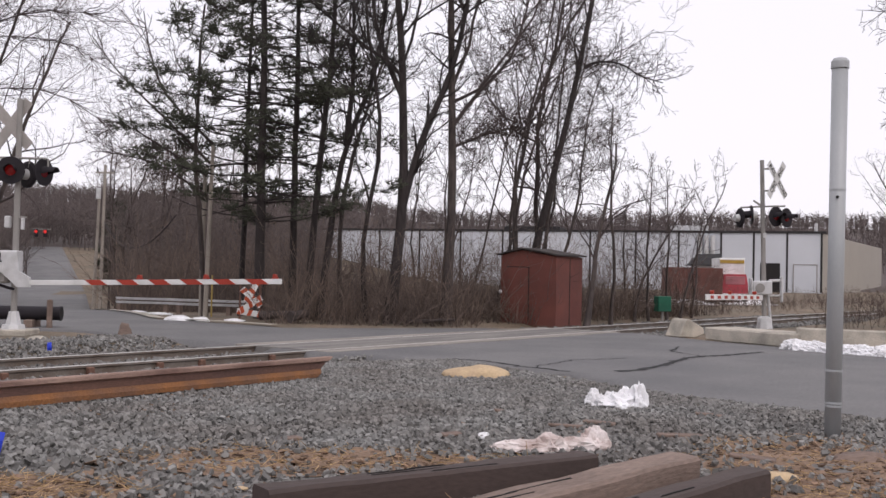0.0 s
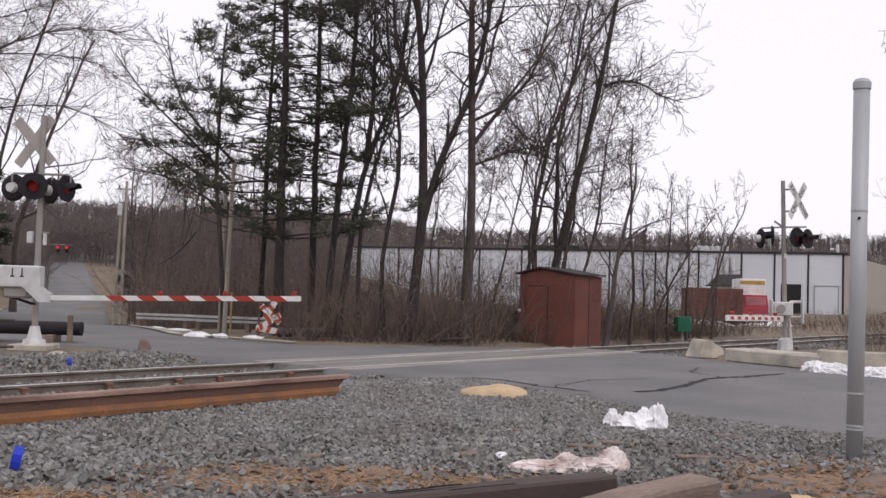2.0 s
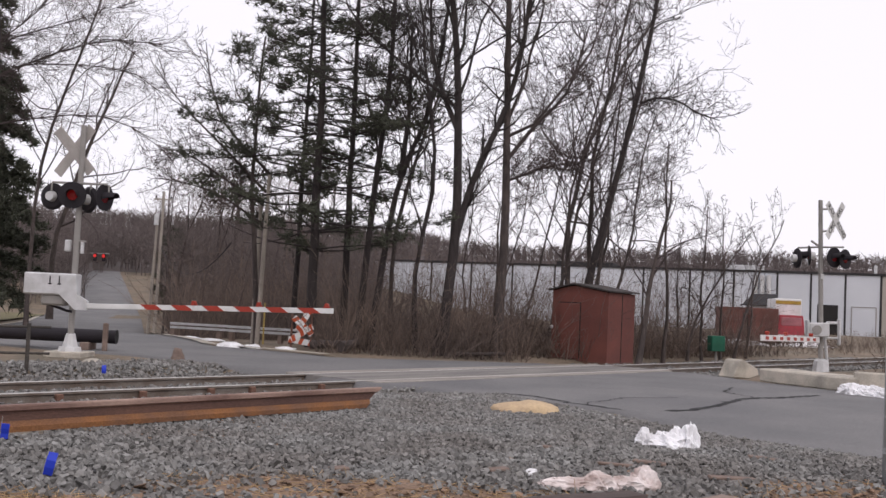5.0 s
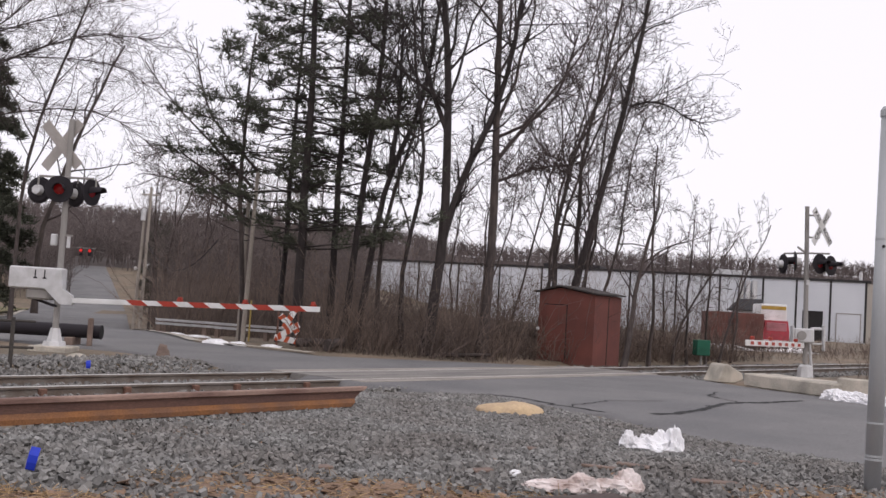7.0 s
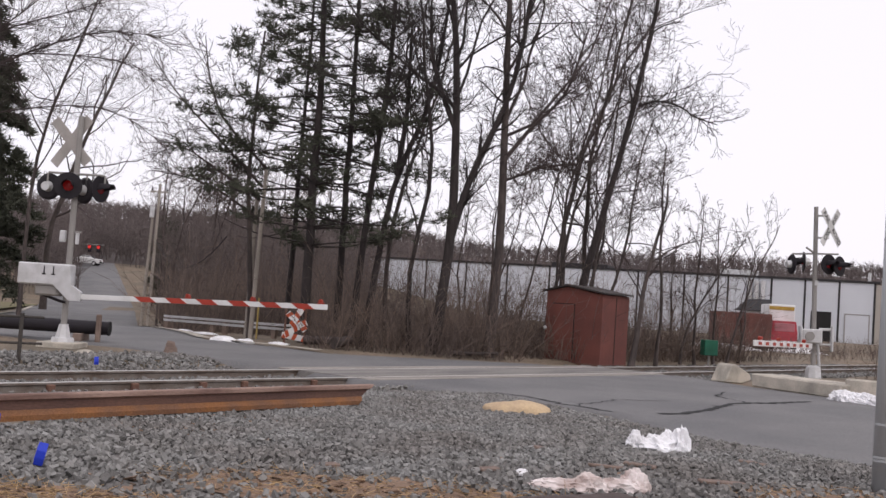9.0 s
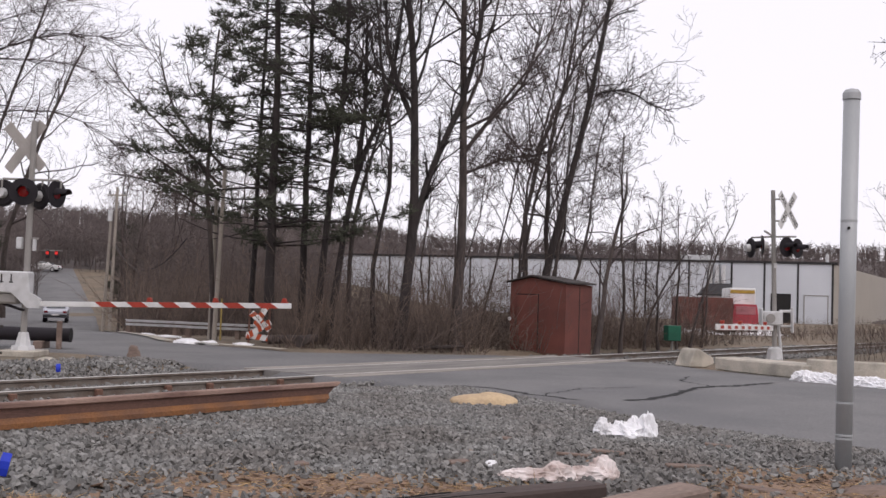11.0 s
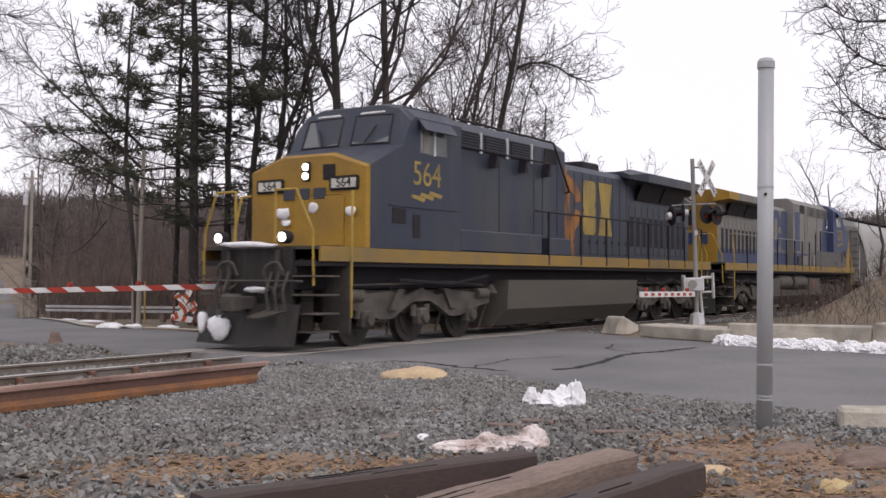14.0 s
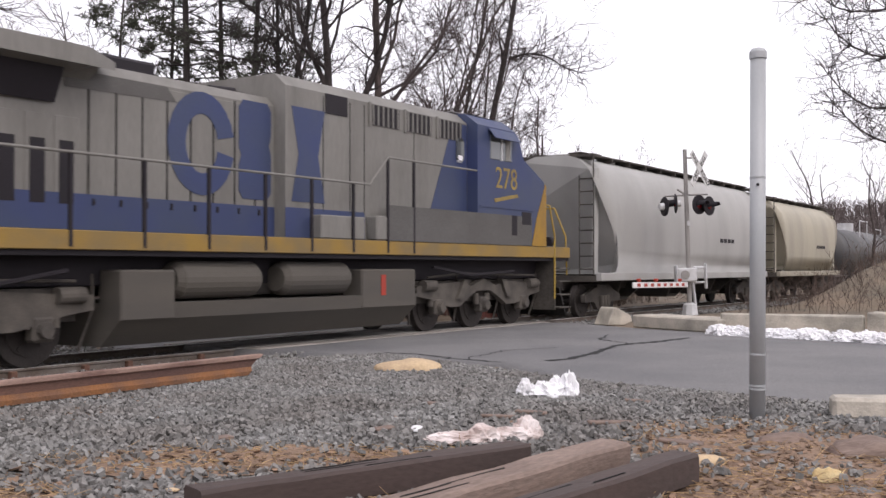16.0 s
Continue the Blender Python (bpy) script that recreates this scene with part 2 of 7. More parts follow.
def along_track(s0, s1, v, z):
    """Pose with x along the track from s0; returns the pose and the length."""
    p = on_track(s0, v, z)
    return pose(p.x, p.y, p.z, 0, 0, TRACK_TURN), s1 - s0


def long_rail(name, s0, s1, v, material, h=0.185, z=-0.185):
    m, n = along_track(s0, s1, v, z)
    bm = bmesh.new()
    o = rail_outline(h)
    a = [bm.verts.new((0, y, q)) for y, q in o]
    b = [bm.verts.new((n, y, q)) for y, q in o]
    bm.faces.new(a)
    bm.faces.new(b[::-1])
    for i in range(len(a)):
        j = (i + 1) % len(a)
        f = bm.faces.new((a[j], a[i], b[i], b[j]))
        f.material_index = 1 if i in (6, 7, 8) else 0
    bmesh.ops.recalc_face_normals(bm, faces=bm.faces[:])
    ob = part(name, bm, material)
    ob.matrix_world = m
    return ob


# ballast bed of the track and the heap in the foreground
def strip(name, pts_a, pts_b, z, material, across=8, along=6, rough=0.03):
    verts, faces, rows = [], [], []
    for (p, q), (r, s) in zip(zip(pts_a, pts_b), zip(pts_a[1:], pts_b[1:])):
        for k in range(along):
            u = k / along
            rows.append((Vector(p).lerp(Vector(r), u), Vector(q).lerp(Vector(s), u)))
    rows.append((Vector(pts_a[-1]), Vector(pts_b[-1])))
    for p, q in rows:
        for i in range(across + 1):
            c = p.lerp(q, i / across)
            e = min(i, across - i)
            verts.append((c.x, c.y, z - (0.03 if e == 0 else 0) + rough * noise.noise((c.x * 1.3, c.y * 1.3, 7))))
    w = across + 1
    for j in range(len(rows) - 1):
        for i in range(across):
            faces.append((j * w + i, j * w + i + 1, (j + 1) * w + i + 1, (j + 1) * w + i))
    return mesh_part(name, verts, faces, material, smooth=True)


def tv(s, v):
    p = on_track(s, v)
    return (p.x, p.y)


tagged(strip("ballast", [tv(-45, 1.9), tv(-4.6, 1.9)], [tv(-45, -2.6), tv(-4.6, -2.6)], -0.165, M_BED, 8, 30), "grey crushed-stone bed under the left stretch of track", "ballast", kind="structure")
tagged(strip("ballast", [tv(6.2, 2.0), tv(60, 2.0), tv(150, 2)], [tv(6.2, -2.4), tv(60, -2.4), tv(150, -2.4)], -0.15, M_BED, 8, 20), "dark crushed-stone bed under the far track", "ballast", kind="structure")
# the heap: from the loose rail to the road's edge
HEAP_A = [(-14, 1.0), (-7.5, 6.0), (-4.4, 9.5), (-2.6, 12.6), (-1.7, 15.8)]
HEAP_B = [(8, 0.5), (7.0, 6.0), (4.9, 10.2), (2.7, 12.5), (0.2, 16.9)]
tagged(strip("gravel_ground", HEAP_A, HEAP_B, -0.022, M_BED, 14, 12, 0.035), "dirt and crushed stone beside the road", "gravel", kind="structure")

for v, label in ((0.753, "rail on the near side of the track"), (-0.753, "rail on the far side of the track")):
    r = long_rail("rail", -45, 150, v, [M_RAIL, M_RAILTOP])
    tagged(r, "steel " + label + ", worn bright on top", "rail", "running rails", kind="structure")

# sleepers where the track is open
TIE_BM = bm_box(-0.115, 0.115, -1.3, 1.3, -0.17, 0, bevel=0.012)
tie0 = part("sleeper", TIE_BM, M_TIE)
tie_spots = [s for s in np.arange(-30, -4.4, 0.52)] + [s for s in np.arange(6.4, 52, 0.52)]
for k, s in enumerate(tie_spots):
    p = on_track(float(s), random.uniform(-0.05, 0.05), -0.185)
    m = pose(p.x, p.y, p.z, 0, 0, TRACK_TURN + random.uniform(-1, 1))
    t_ = tie0 if k == 0 else tie0.copy()
    if k:
        scene.collection.objects.link(t_)
    t_.matrix_world = m
    tagged(t_, "dark creosoted wooden sleeper under the rails", "sleeper", "track sleepers")

# crossing planks between and beside the rails
def crossing_panel(v0, v1, material, label):
    m, n = along_track(-4.6, 6.2, 0, 0)
    ob = part("crossing_panel", bm_box(0, n, -v1, -v0, -0.18, 0.004, bevel=0.01), material)
    ob.matrix_world = m
    return tagged(ob, label, "crossing panel", "crossing panels", kind="structure")


M_PANEL = mat("crossing_rubber", (0.16, 0.15, 0.145), 0.85, var=0.25, scale=1.2, second=(0.24, 0.225, 0.205), stretch=(0.3, 2, 1), bump=0.4, grain=25)
M_PANELPALE = mat("crossing_plank", (0.34, 0.31, 0.28), 0.9, var=0.25, scale=1.5, second=(0.22, 0.2, 0.18), stretch=(0.2, 2, 1), bump=0.5, grain=25)
crossing_panel(-0.66, 0.66, M_PANEL, "grey rubber panel between the rails of the crossing")
crossing_panel(0.83, 1.2, M_PANELPALE, "pale worn plank beside the near rail of the crossing")
crossing_panel(-1.2, -0.83, M_PANELPALE, "pale worn plank beside the far rail of the crossing")


def joint_bar(s, v):
    """A splice bar with four bolts on the rail's web, and a tie plate with spikes below."""
    p = on_track(s, v, 0)
    e = thing("rail_anchor", pose(p.x, p.y, p.z, 0, 0, TRACK_TURN), "rusty steel clip gripping the foot of the rail", "rail clip", "rail clips")
    part("clip", bm_box(-0.05, 0.05, -0.105, -0.015, -0.185, -0.03, bevel=0.012), M_RUST, e)
    part("plate", bm_box(-0.09, 0.09, -0.19, 0.19, -0.192, -0.172, bevel=0.006), M_RUST, e)
    for y in (-0.14, 0.14):
        part("spike", bm_cyl((0.05, y, -0.18), (0.05, y, -0.14), 0.018, seg=6), M_RUST, e)
    return e


for s in (-10.4, -9.1, -7.9, -7.1, -5.6, -11.6, -13.0):
    joint_bar(s, 0.753)

M_RUSTHEAD = mat("dull_rail_head", (0.33, 0.225, 0.18), 0.7, var=0.2, scale=3, second=(0.17, 0.10, 0.08), stretch=(0.3, 1, 1))
# the loose rusty rail beside the track
p0, p1 = Vector((-9.2, 3.0, 0)), Vector((-1.62, 13.5, 0))
dirn = (p1 - p0).normalized()
loose = thing("loose_rail", pose(p0.x, p0.y, 0.03, 0, 0, math.degrees(math.atan2(dirn.y, dirn.x))), "loose rusty brown and orange rail lying on ballast", "rail")
ln = (p1 - p0).length


def rail_piece(name, section, material, label, cut):
    """A length of one part of the rail, its end sawn on a slant."""
    bm = bmesh.new()
    shell_rings = [[bm.verts.new((x + (cut * (z - 0.02) if x > 0 else 0), y, z)) for y, z in section] for x in (0.0, ln)]
    a, b = shell_rings
    bm.faces.new(a[::-1])
    bm.faces.new(b)
    for i in range(len(a)):
        j = (i + 1) % len(a)
        bm.faces.new((a[i], a[j], b[j], b[i]))
    bmesh.ops.recalc_face_normals(bm, faces=bm.faces[:])
    return part(name, bm, material, loose, label)


rail_piece("foot", [(-0.09, 0), (0.09, 0), (0.09, 0.05), (0.02, 0.095), (-0.02, 0.095), (-0.09, 0.05)], M_RUSTORANGE, "orange rusty foot", 1.4)
rail_piece("web", [(-0.016, 0.09), (0.016, 0.09), (0.014, 0.185), (-0.014, 0.185)], M_RUST, "brown rusty web", 1.4)
rail_piece("head", [(-0.018, 0.18), (0.018, 0.18), (0.046, 0.195), (0.046, 0.232), (0.038, 0.245), (-0.038, 0.245), (-0.046, 0.232), (-0.046, 0.195)], M_RUSTHEAD, "dull brown head", 1.4)


# ---- things by the crossing ----
def tool_shed():
    # front face towards the camera, its side to the right; base in local metres
    e = thing("shed", pose(1.78, 31.96, -0.1, 0, 0, -36.8), "small red-brown painted wooden shed beside the track", "shed")
    w, d, h = 1.94, 1.54, 2.12
    bm = bmesh.new()
    prism(bm, [(0, 0), (w, 0), (w, h - 0.06), (w * 0.38, h + 0.12), (0, h - 0.02)], 0, d)
    part("body", bm, M_REDSHED, e)
    bm = bmesh.new()
    prism(bm, [(-0.1, h - 0.04), (w * 0.38, h + 0.16), (w + 0.1, h - 0.04), (w + 0.1, h - 0.0), (w * 0.38, h + 0.205), (-0.1, h + 0.0)], -0.1, d + 0.1)
    part("roof", bm, mat("dark_roofing", (0.06, 0.05, 0.048), 0.9, scale=3), e, "dark roofing felt")
    door = part("door", bm_box(0.24, 0.98, -0.035, 0.0, 0.08, 1.72, bevel=0.008), M_REDSHED, e)
    part("gap", bm_box(0.985, 1.01, -0.012, 0.002, 0.08, 1.75), M_DARK, door, "dark gap at the hinge side")
    part("gap", bm_box(0.215, 1.01, -0.012, 0.002, 1.725, 1.75), M_DARK, door, "dark gap over the door")
    for z in (0.35, 0.85, 1.4):
        part("hinge", bm_box(0.92, 1.01, -0.045, -0.033, z, z + 0.06), M_RUST, door)
    part("latch", bm_box(0.3, 0.36, -0.06, -0.033, 1.28, 1.36, bevel=0.01), M_RUST, door)
    bm = bmesh.new()
    bmesh.ops.create_uvsphere(bm, u_segments=12, v_segments=8, radius=0.06, matrix=Matrix.Translation((0.03, -0.06, 0.99)) @ Matrix.Diagonal((1, 0.6, 1, 1)))
    part("knob", bm, M_ALU, e, "round pale lamp or knob")
    # corner post seams on the side wall
    for y in (0.78,):
        part("seam", bm_box(w - 0.002, w + 0.006, y, y + 0.03, 0.02, h - 0.1), M_DARK, e)
    part("sill", bm_box(-0.02, w + 0.02, -0.03, d, -0.08, 0.03), M_RUST, e)
    return e


tool_shed()


def steel_pole():
    e = thing("steel_pole", pose(3.56, 9.55, -0.05, 0, 0.5, 0), "tall galvanised steel pipe post with a domed cap", "post")
    bm = bmesh.new()
    cyl(bm, (0, 0, -0.2), (0, 0, 3.39), 0.072, seg=28)
    part("pipe", bm, M_GALV, e, smooth=True)
    for z, r in ((0.30, 0.0765), (0.33, 0.0755), (0.62, 0.0745), (2.26, 0.0745)):
        part("band", bm_cyl((0, 0, z), (0, 0, z + 0.018), r, seg=28), M_GALV, e)
    bm = bmesh.new()
    cyl(bm, (0, 0, 3.38), (0, 0, 3.44), 0.080, seg=28)
    cyl(bm, (0, 0, 3.44), (0, 0, 3.47), 0.080, 0.06, seg=28)
    cyl(bm, (0, 0, 3.47), (0, 0, 3.482), 0.06, 0.02, seg=28)
    part("cap", bm, M_GALV, e, "domed cap")
    part("bolt", bm_cyl((-0.025, -0.065, 2.2), (-0.03, -0.085, 2.2), 0.014, seg=8), M_DARK, e)
    return e


steel_pole()

M_LETTER = mat("black_letters", (0.02, 0.02, 0.02), 0.6)


def letters(txt, size, parent, m, material, name="lettering", depth=0.004):
    cu = bpy.data.curves.new(name, "FONT")
    cu.body, cu.size, cu.extrude, cu.align_x, cu.align_y = txt, size, depth, "CENTER", "CENTER"
    tmp = bpy.data.objects.new(name, cu)
    scene.collection.objects.link(tmp)
    dg = bpy.context.evaluated_depsgraph_get()
    me = bpy.data.meshes.new_from_object(tmp.evaluated_get(dg))
    bpy.data.objects.remove(tmp)
    me.materials.clear()
    me.materials.append(material)
    ob = new(name, me)
    ob.parent = parent
    ob.matrix_local = m
    return ob


M_REDLIT = mat("red_lens_lit", (0.16, 0.012, 0.012), 0.25, emit=((1.0, 0.03, 0.03), 0.05), bump=0)


def signal_lamp(parent, x, z, facing, arm_y, label, back=False, lit=False):
    """A crossing lamp: round dark backboard, housing, red lens and a long hood. facing: degrees about z of its axis (0: towards -y)."""
    m = Matrix.Translation((x, arm_y, z)) @ pose(0, 0, 0, 0, 0, facing)
    bm = bmesh.new()
    cyl(bm, (0, 0.02, 0), (0, 0.0, 0), 0.285, seg=28)
    cyl(bm, (0, 0.02, 0), (0, 0.05, 0), 0.265, 0.23, seg=28)
    bmesh.ops.transform(bm, matrix=m, verts=bm.verts[:])
    b = part("backboard", bm, M_BLACK, parent, label)
    bm = bmesh.new()
    cyl(bm, (0, 0.02, 0), (0, 0.17, 0), 0.12, 0.095, seg=18)
    bmesh.ops.transform(bm, matrix=m, verts=bm.verts[:])
    part("housing", bm, M_ALU if back else M_BLACK, b)
    bm = bmesh.new()
    bmesh.ops.create_uvsphere(bm, u_segments=16, v_segments=8, radius=0.11, matrix=Matrix.Translation((0, -0.0, 0)) @ Matrix.Diagonal((1, 0.35, 1, 1)))
    bmesh.ops.transform(bm, matrix=m, verts=bm.verts[:])
    part("lens", bm, M_REDLIT if lit else M_REDLENS, b, "lit red lens" if lit else "dark red lens")
    # hood: a half tube
    bm = bmesh.new()
    n = 14
    rows = []
    for j, (y, r) in enumerate(((0.0, 0.125), (-0.30, 0.105))):
        rows.append([[bm.verts.new((rr * math.cos(a), y, rr * math.sin(a))) for a in [math.pi * (-0.1 + 1.2 * i / n) * (1 if j == 0 else 0.78) + (0 if j == 0 else 0.35) for i in range(n + 1)]] for rr in (r, r - 0.006)])
    for k in (0, 1):
        for i in range(n):
            q = (rows[0][k][i], rows[0][k][i + 1], rows[1][k][i + 1], rows[1][k][i])
            bm.faces.new(q if k == 0 else q[::-1])
    for i in range(n):
        bm.faces.new((rows[1][0][i], rows[1][0][i + 1], rows[1][1][i + 1], rows[1][1][i]))
    bmesh.ops.transform(bm, matrix=m, verts=bm.verts[:])
    part("hood", bm, M_BLACK, b)
    return b


def cross_board(e, z, y, facing, front, tilt=0):
    """The X of two boards. front: lettered side seen; otherwise its bare back."""
    m0 = Matrix.Translation((0, y, z)) @ pose(0, 0, 0, 0, 0, facing)
    L, w = 1.28, 0.23
    for k, a in enumerate((49 + tilt, -49 + tilt)):
        m = m0 @ Matrix.Translation((0, 0.022 * k, 0)) @ pose(0, 0, 0, 0, a, 0)
        bm = bm_box(-L / 2, L / 2, -0.008, 0.008, -w / 2, w / 2, bevel=0.004)
        bmesh.ops.transform(bm, matrix=m, verts=bm.verts[:])
        b = part("cross_board", bm, M_WHITE if front else M_GREYBOARD, e, "white crossbuck board" if front else "bare grey back of a crossbuck board")
        if front:
            mm = m @ Matrix.Translation((0, -0.011, 0)) @ pose(0, 0, 0, 90, 0, 0)
            if k == 0:
                letters("RAIL", 0.2, b, mm @ Matrix.Translation((-0.36, 0, 0)), M_LETTER)
                letters("ROAD", 0.2, b, mm @ Matrix.Translation((0.36, 0, 0)), M_LETTER)
            else:
                letters("CROSSING", 0.2, b, mm @ Matrix.Translation((0, 0, 0)), M_LETTER)


M_GREYBOARD = mat("weathered_board", (0.40, 0.37, 0.35), 0.8, var=0.1, scale=3, second=(0.33, 0.31, 0.29))


def gate_arm(e, root, length, facing_turn, stripes, material_plain, lights=(), reach=0.0, w=0.1, slant=True, drop=0.0, first=0.0, share=0.5, tall=1.0):
    """A barrier arm from root along +x in its own turn, banded red and white, with small lamps on top."""
    m = Matrix.Translation(root) @ pose(0, 0, 0, 0, drop, facing_turn)
    bm = bm_box(0, length, -0.02, 0.02, -w / 2, w / 2, bevel=0.006)
    bmesh.ops.transform(bm, matrix=m, verts=bm.verts[:])
    arm = part("gate_arm", bm, M_WHITE, e, "white arm with slanting red bands")
    step = (length - first) / stripes
    for k in range(stripes):
        a = first + k * step
        b = a + step * share
        g = tall * w / 2
        sk = 0.075 if slant else 0
        for y in (-0.024, 0.024):
            bm = bmesh.new()
            o = [(a - sk, g), (b - sk, g), (b + sk, -g), (a + sk, -g)]
            o = [(max(0, min(length, x)), z) for x, z in o]
            prism(bm, o, y - 0.003, y + 0.003)
            bmesh.ops.transform(bm, matrix=m, verts=bm.verts[:])
            part("band", bm, M_REDREF, arm)
    for x in lights:
        bm = bmesh.new()
        cyl(bm, (x, 0, w / 2), (x, 0, w / 2 + 0.05), 0.02, seg=8)
        cyl(bm, (x, -0.05, w / 2 + 0.06), (x, 0.05, w / 2 + 0.06), 0.038, seg=14)
        box(bm, x - 0.07, x + 0.07, -0.02, 0.02, w / 2 + 0.0, w / 2 + 0.035, bevel=0.008)
        bmesh.ops.transform(bm, matrix=m, verts=bm.verts[:])
        part("arm_lamp", bm, M_REDREF, arm, "small red lamp on the arm")
    return arm


def near_signal():
    e = thing("crossing_signal", pose(-8.9, 21.9, 0, 0, 0, 0), "grey crossing mast with lamps, gate motor and lowered barrier", "crossing signal", "crossing signals")
    bm = bmesh.new()
    cyl(bm, (0, 0, 0.25), (0.0, 0, 4.86), 0.065, 0.06, seg=18)
    part("mast", bm, M_GREY, e)
    bm = bmesh.new()
    cyl(bm, (0, 0, 0.0), (0, 0, 0.14), 0.26, 0.24, seg=8)
    cyl(bm, (0, 0, 0.14), (0, 0, 0.42), 0.17, 0.1, seg=8)
    part("base", bm, M_ALU, e, "pale cast base")
    part("foundation", bm_box(-0.4, 0.4, -0.4, 0.4, -0.3, 0.05, bevel=0.02), M_CONC, e)
    cross_board(e, 4.32, 0.10, -12, False, tilt=-3)
    for q in e.children:
        if q.name.startswith("cross_board"):
            q.location.x -= 0.22
    bm = bmesh.new()
    pipe(bm, [(-0.62, 0.03, 3.62), (0.62, -0.12, 3.6)], 0.025)
    part("cross_arm", bm, M_GREY, e)
    # lamps in pairs: two show their backs, two their dark faces turned aside
    signal_lamp(e, -0.62, 3.32, 172, 0.12, "round backboard with a pale lamp housing", back=True)
    signal_lamp(e, -0.08, 3.34, 15, -0.2, "round dark backboard with a red lens", lit=True)
    signal_lamp(e, 0.16, 3.28, 150, 0.14, "round backboard with a pale lamp housing", back=True)
    signal_lamp(e, 0.58, 3.32, 72, -0.08, "dark backboard seen nearly edge on")
    for x, y in ((-0.62, 0.0), (-0.02, -0.12), (0.2, 0.08), (0.66, -0.1)):
        part("hanger", bm_cyl((x, y, 3.6), (x, y, 3.42), 0.02, seg=8), M_GREY, e)
    part("bell", bm_box(-0.24, -0.12, -0.06, 0.06, 2.15, 2.4, bevel=0.02), M_ALU, e, "small junction box")
    part("bracket", bm_box(0.06, 0.2, -0.03, 0.03, 2.36, 2.4), M_GREY, e)
    part("bracket", bm_box(0.1, 0.16, -0.04, 0.04, 2.12, 2.36, bevel=0.01), M_ALU, e)
    # gate mechanism: long counterweight box and the sloping arm root
    mech = part("gate_motor", bm_box(-0.98, 0.16, -0.26, 0.02, 1.22, 1.68, bevel=0.03), M_ALU, e, "silver painted gate mechanism")
    part("lid_seam", bm_box(-0.42, -0.40, -0.275, -0.255, 1.46, 1.62), M_BLACK, mech)
    part("lid_seam", bm_box(-0.22, -0.20, -0.275, -0.255, 1.46, 1.62), M_BLACK, mech)
    for x in (-0.41, -0.21, 0.04):
        part("lid_bolt", bm_box(x - 0.04, x + 0.04, -0.27, -0.26, 1.44, 1.465), M_BLACK, mech)
    bm = bmesh.new()
    prism(bm, [(-0.25, 1.3), (0.15, 1.66), (0.20, 1.25), (0.42, 1.12), (0.42, 0.93), (0.16, 0.93)], -0.30, -0.20)
    part("arm_root", bm, M_ALU, e, "sloping silver arm bracket")
    part("motor_housing", bm_box(-0.62, -0.1, -0.2, 0.12, 1.0, 1.24, bevel=0.04), M_GREY, e)
    bm = bmesh.new()
    pipe(bm, [(-0.5, -0.05, 1.02), (-0.1, -0.05, 0.9), (0.02, -0.05, 0.88)], 0.03)
    part("strut", bm, M_BLACK, e)
    # facing the track, the arm reaches across the road
    gate_arm(e, (0.35, -0.26, 1.02), 5.42, GATE_TURN, 6, M_WHITE, lights=(2.45, 3.85, 5.28), w=0.105, first=1.35, drop=GATE_DROP)
    return e


GATE_TURN, GATE_DROP = -8.0, -1.5
near_signal()


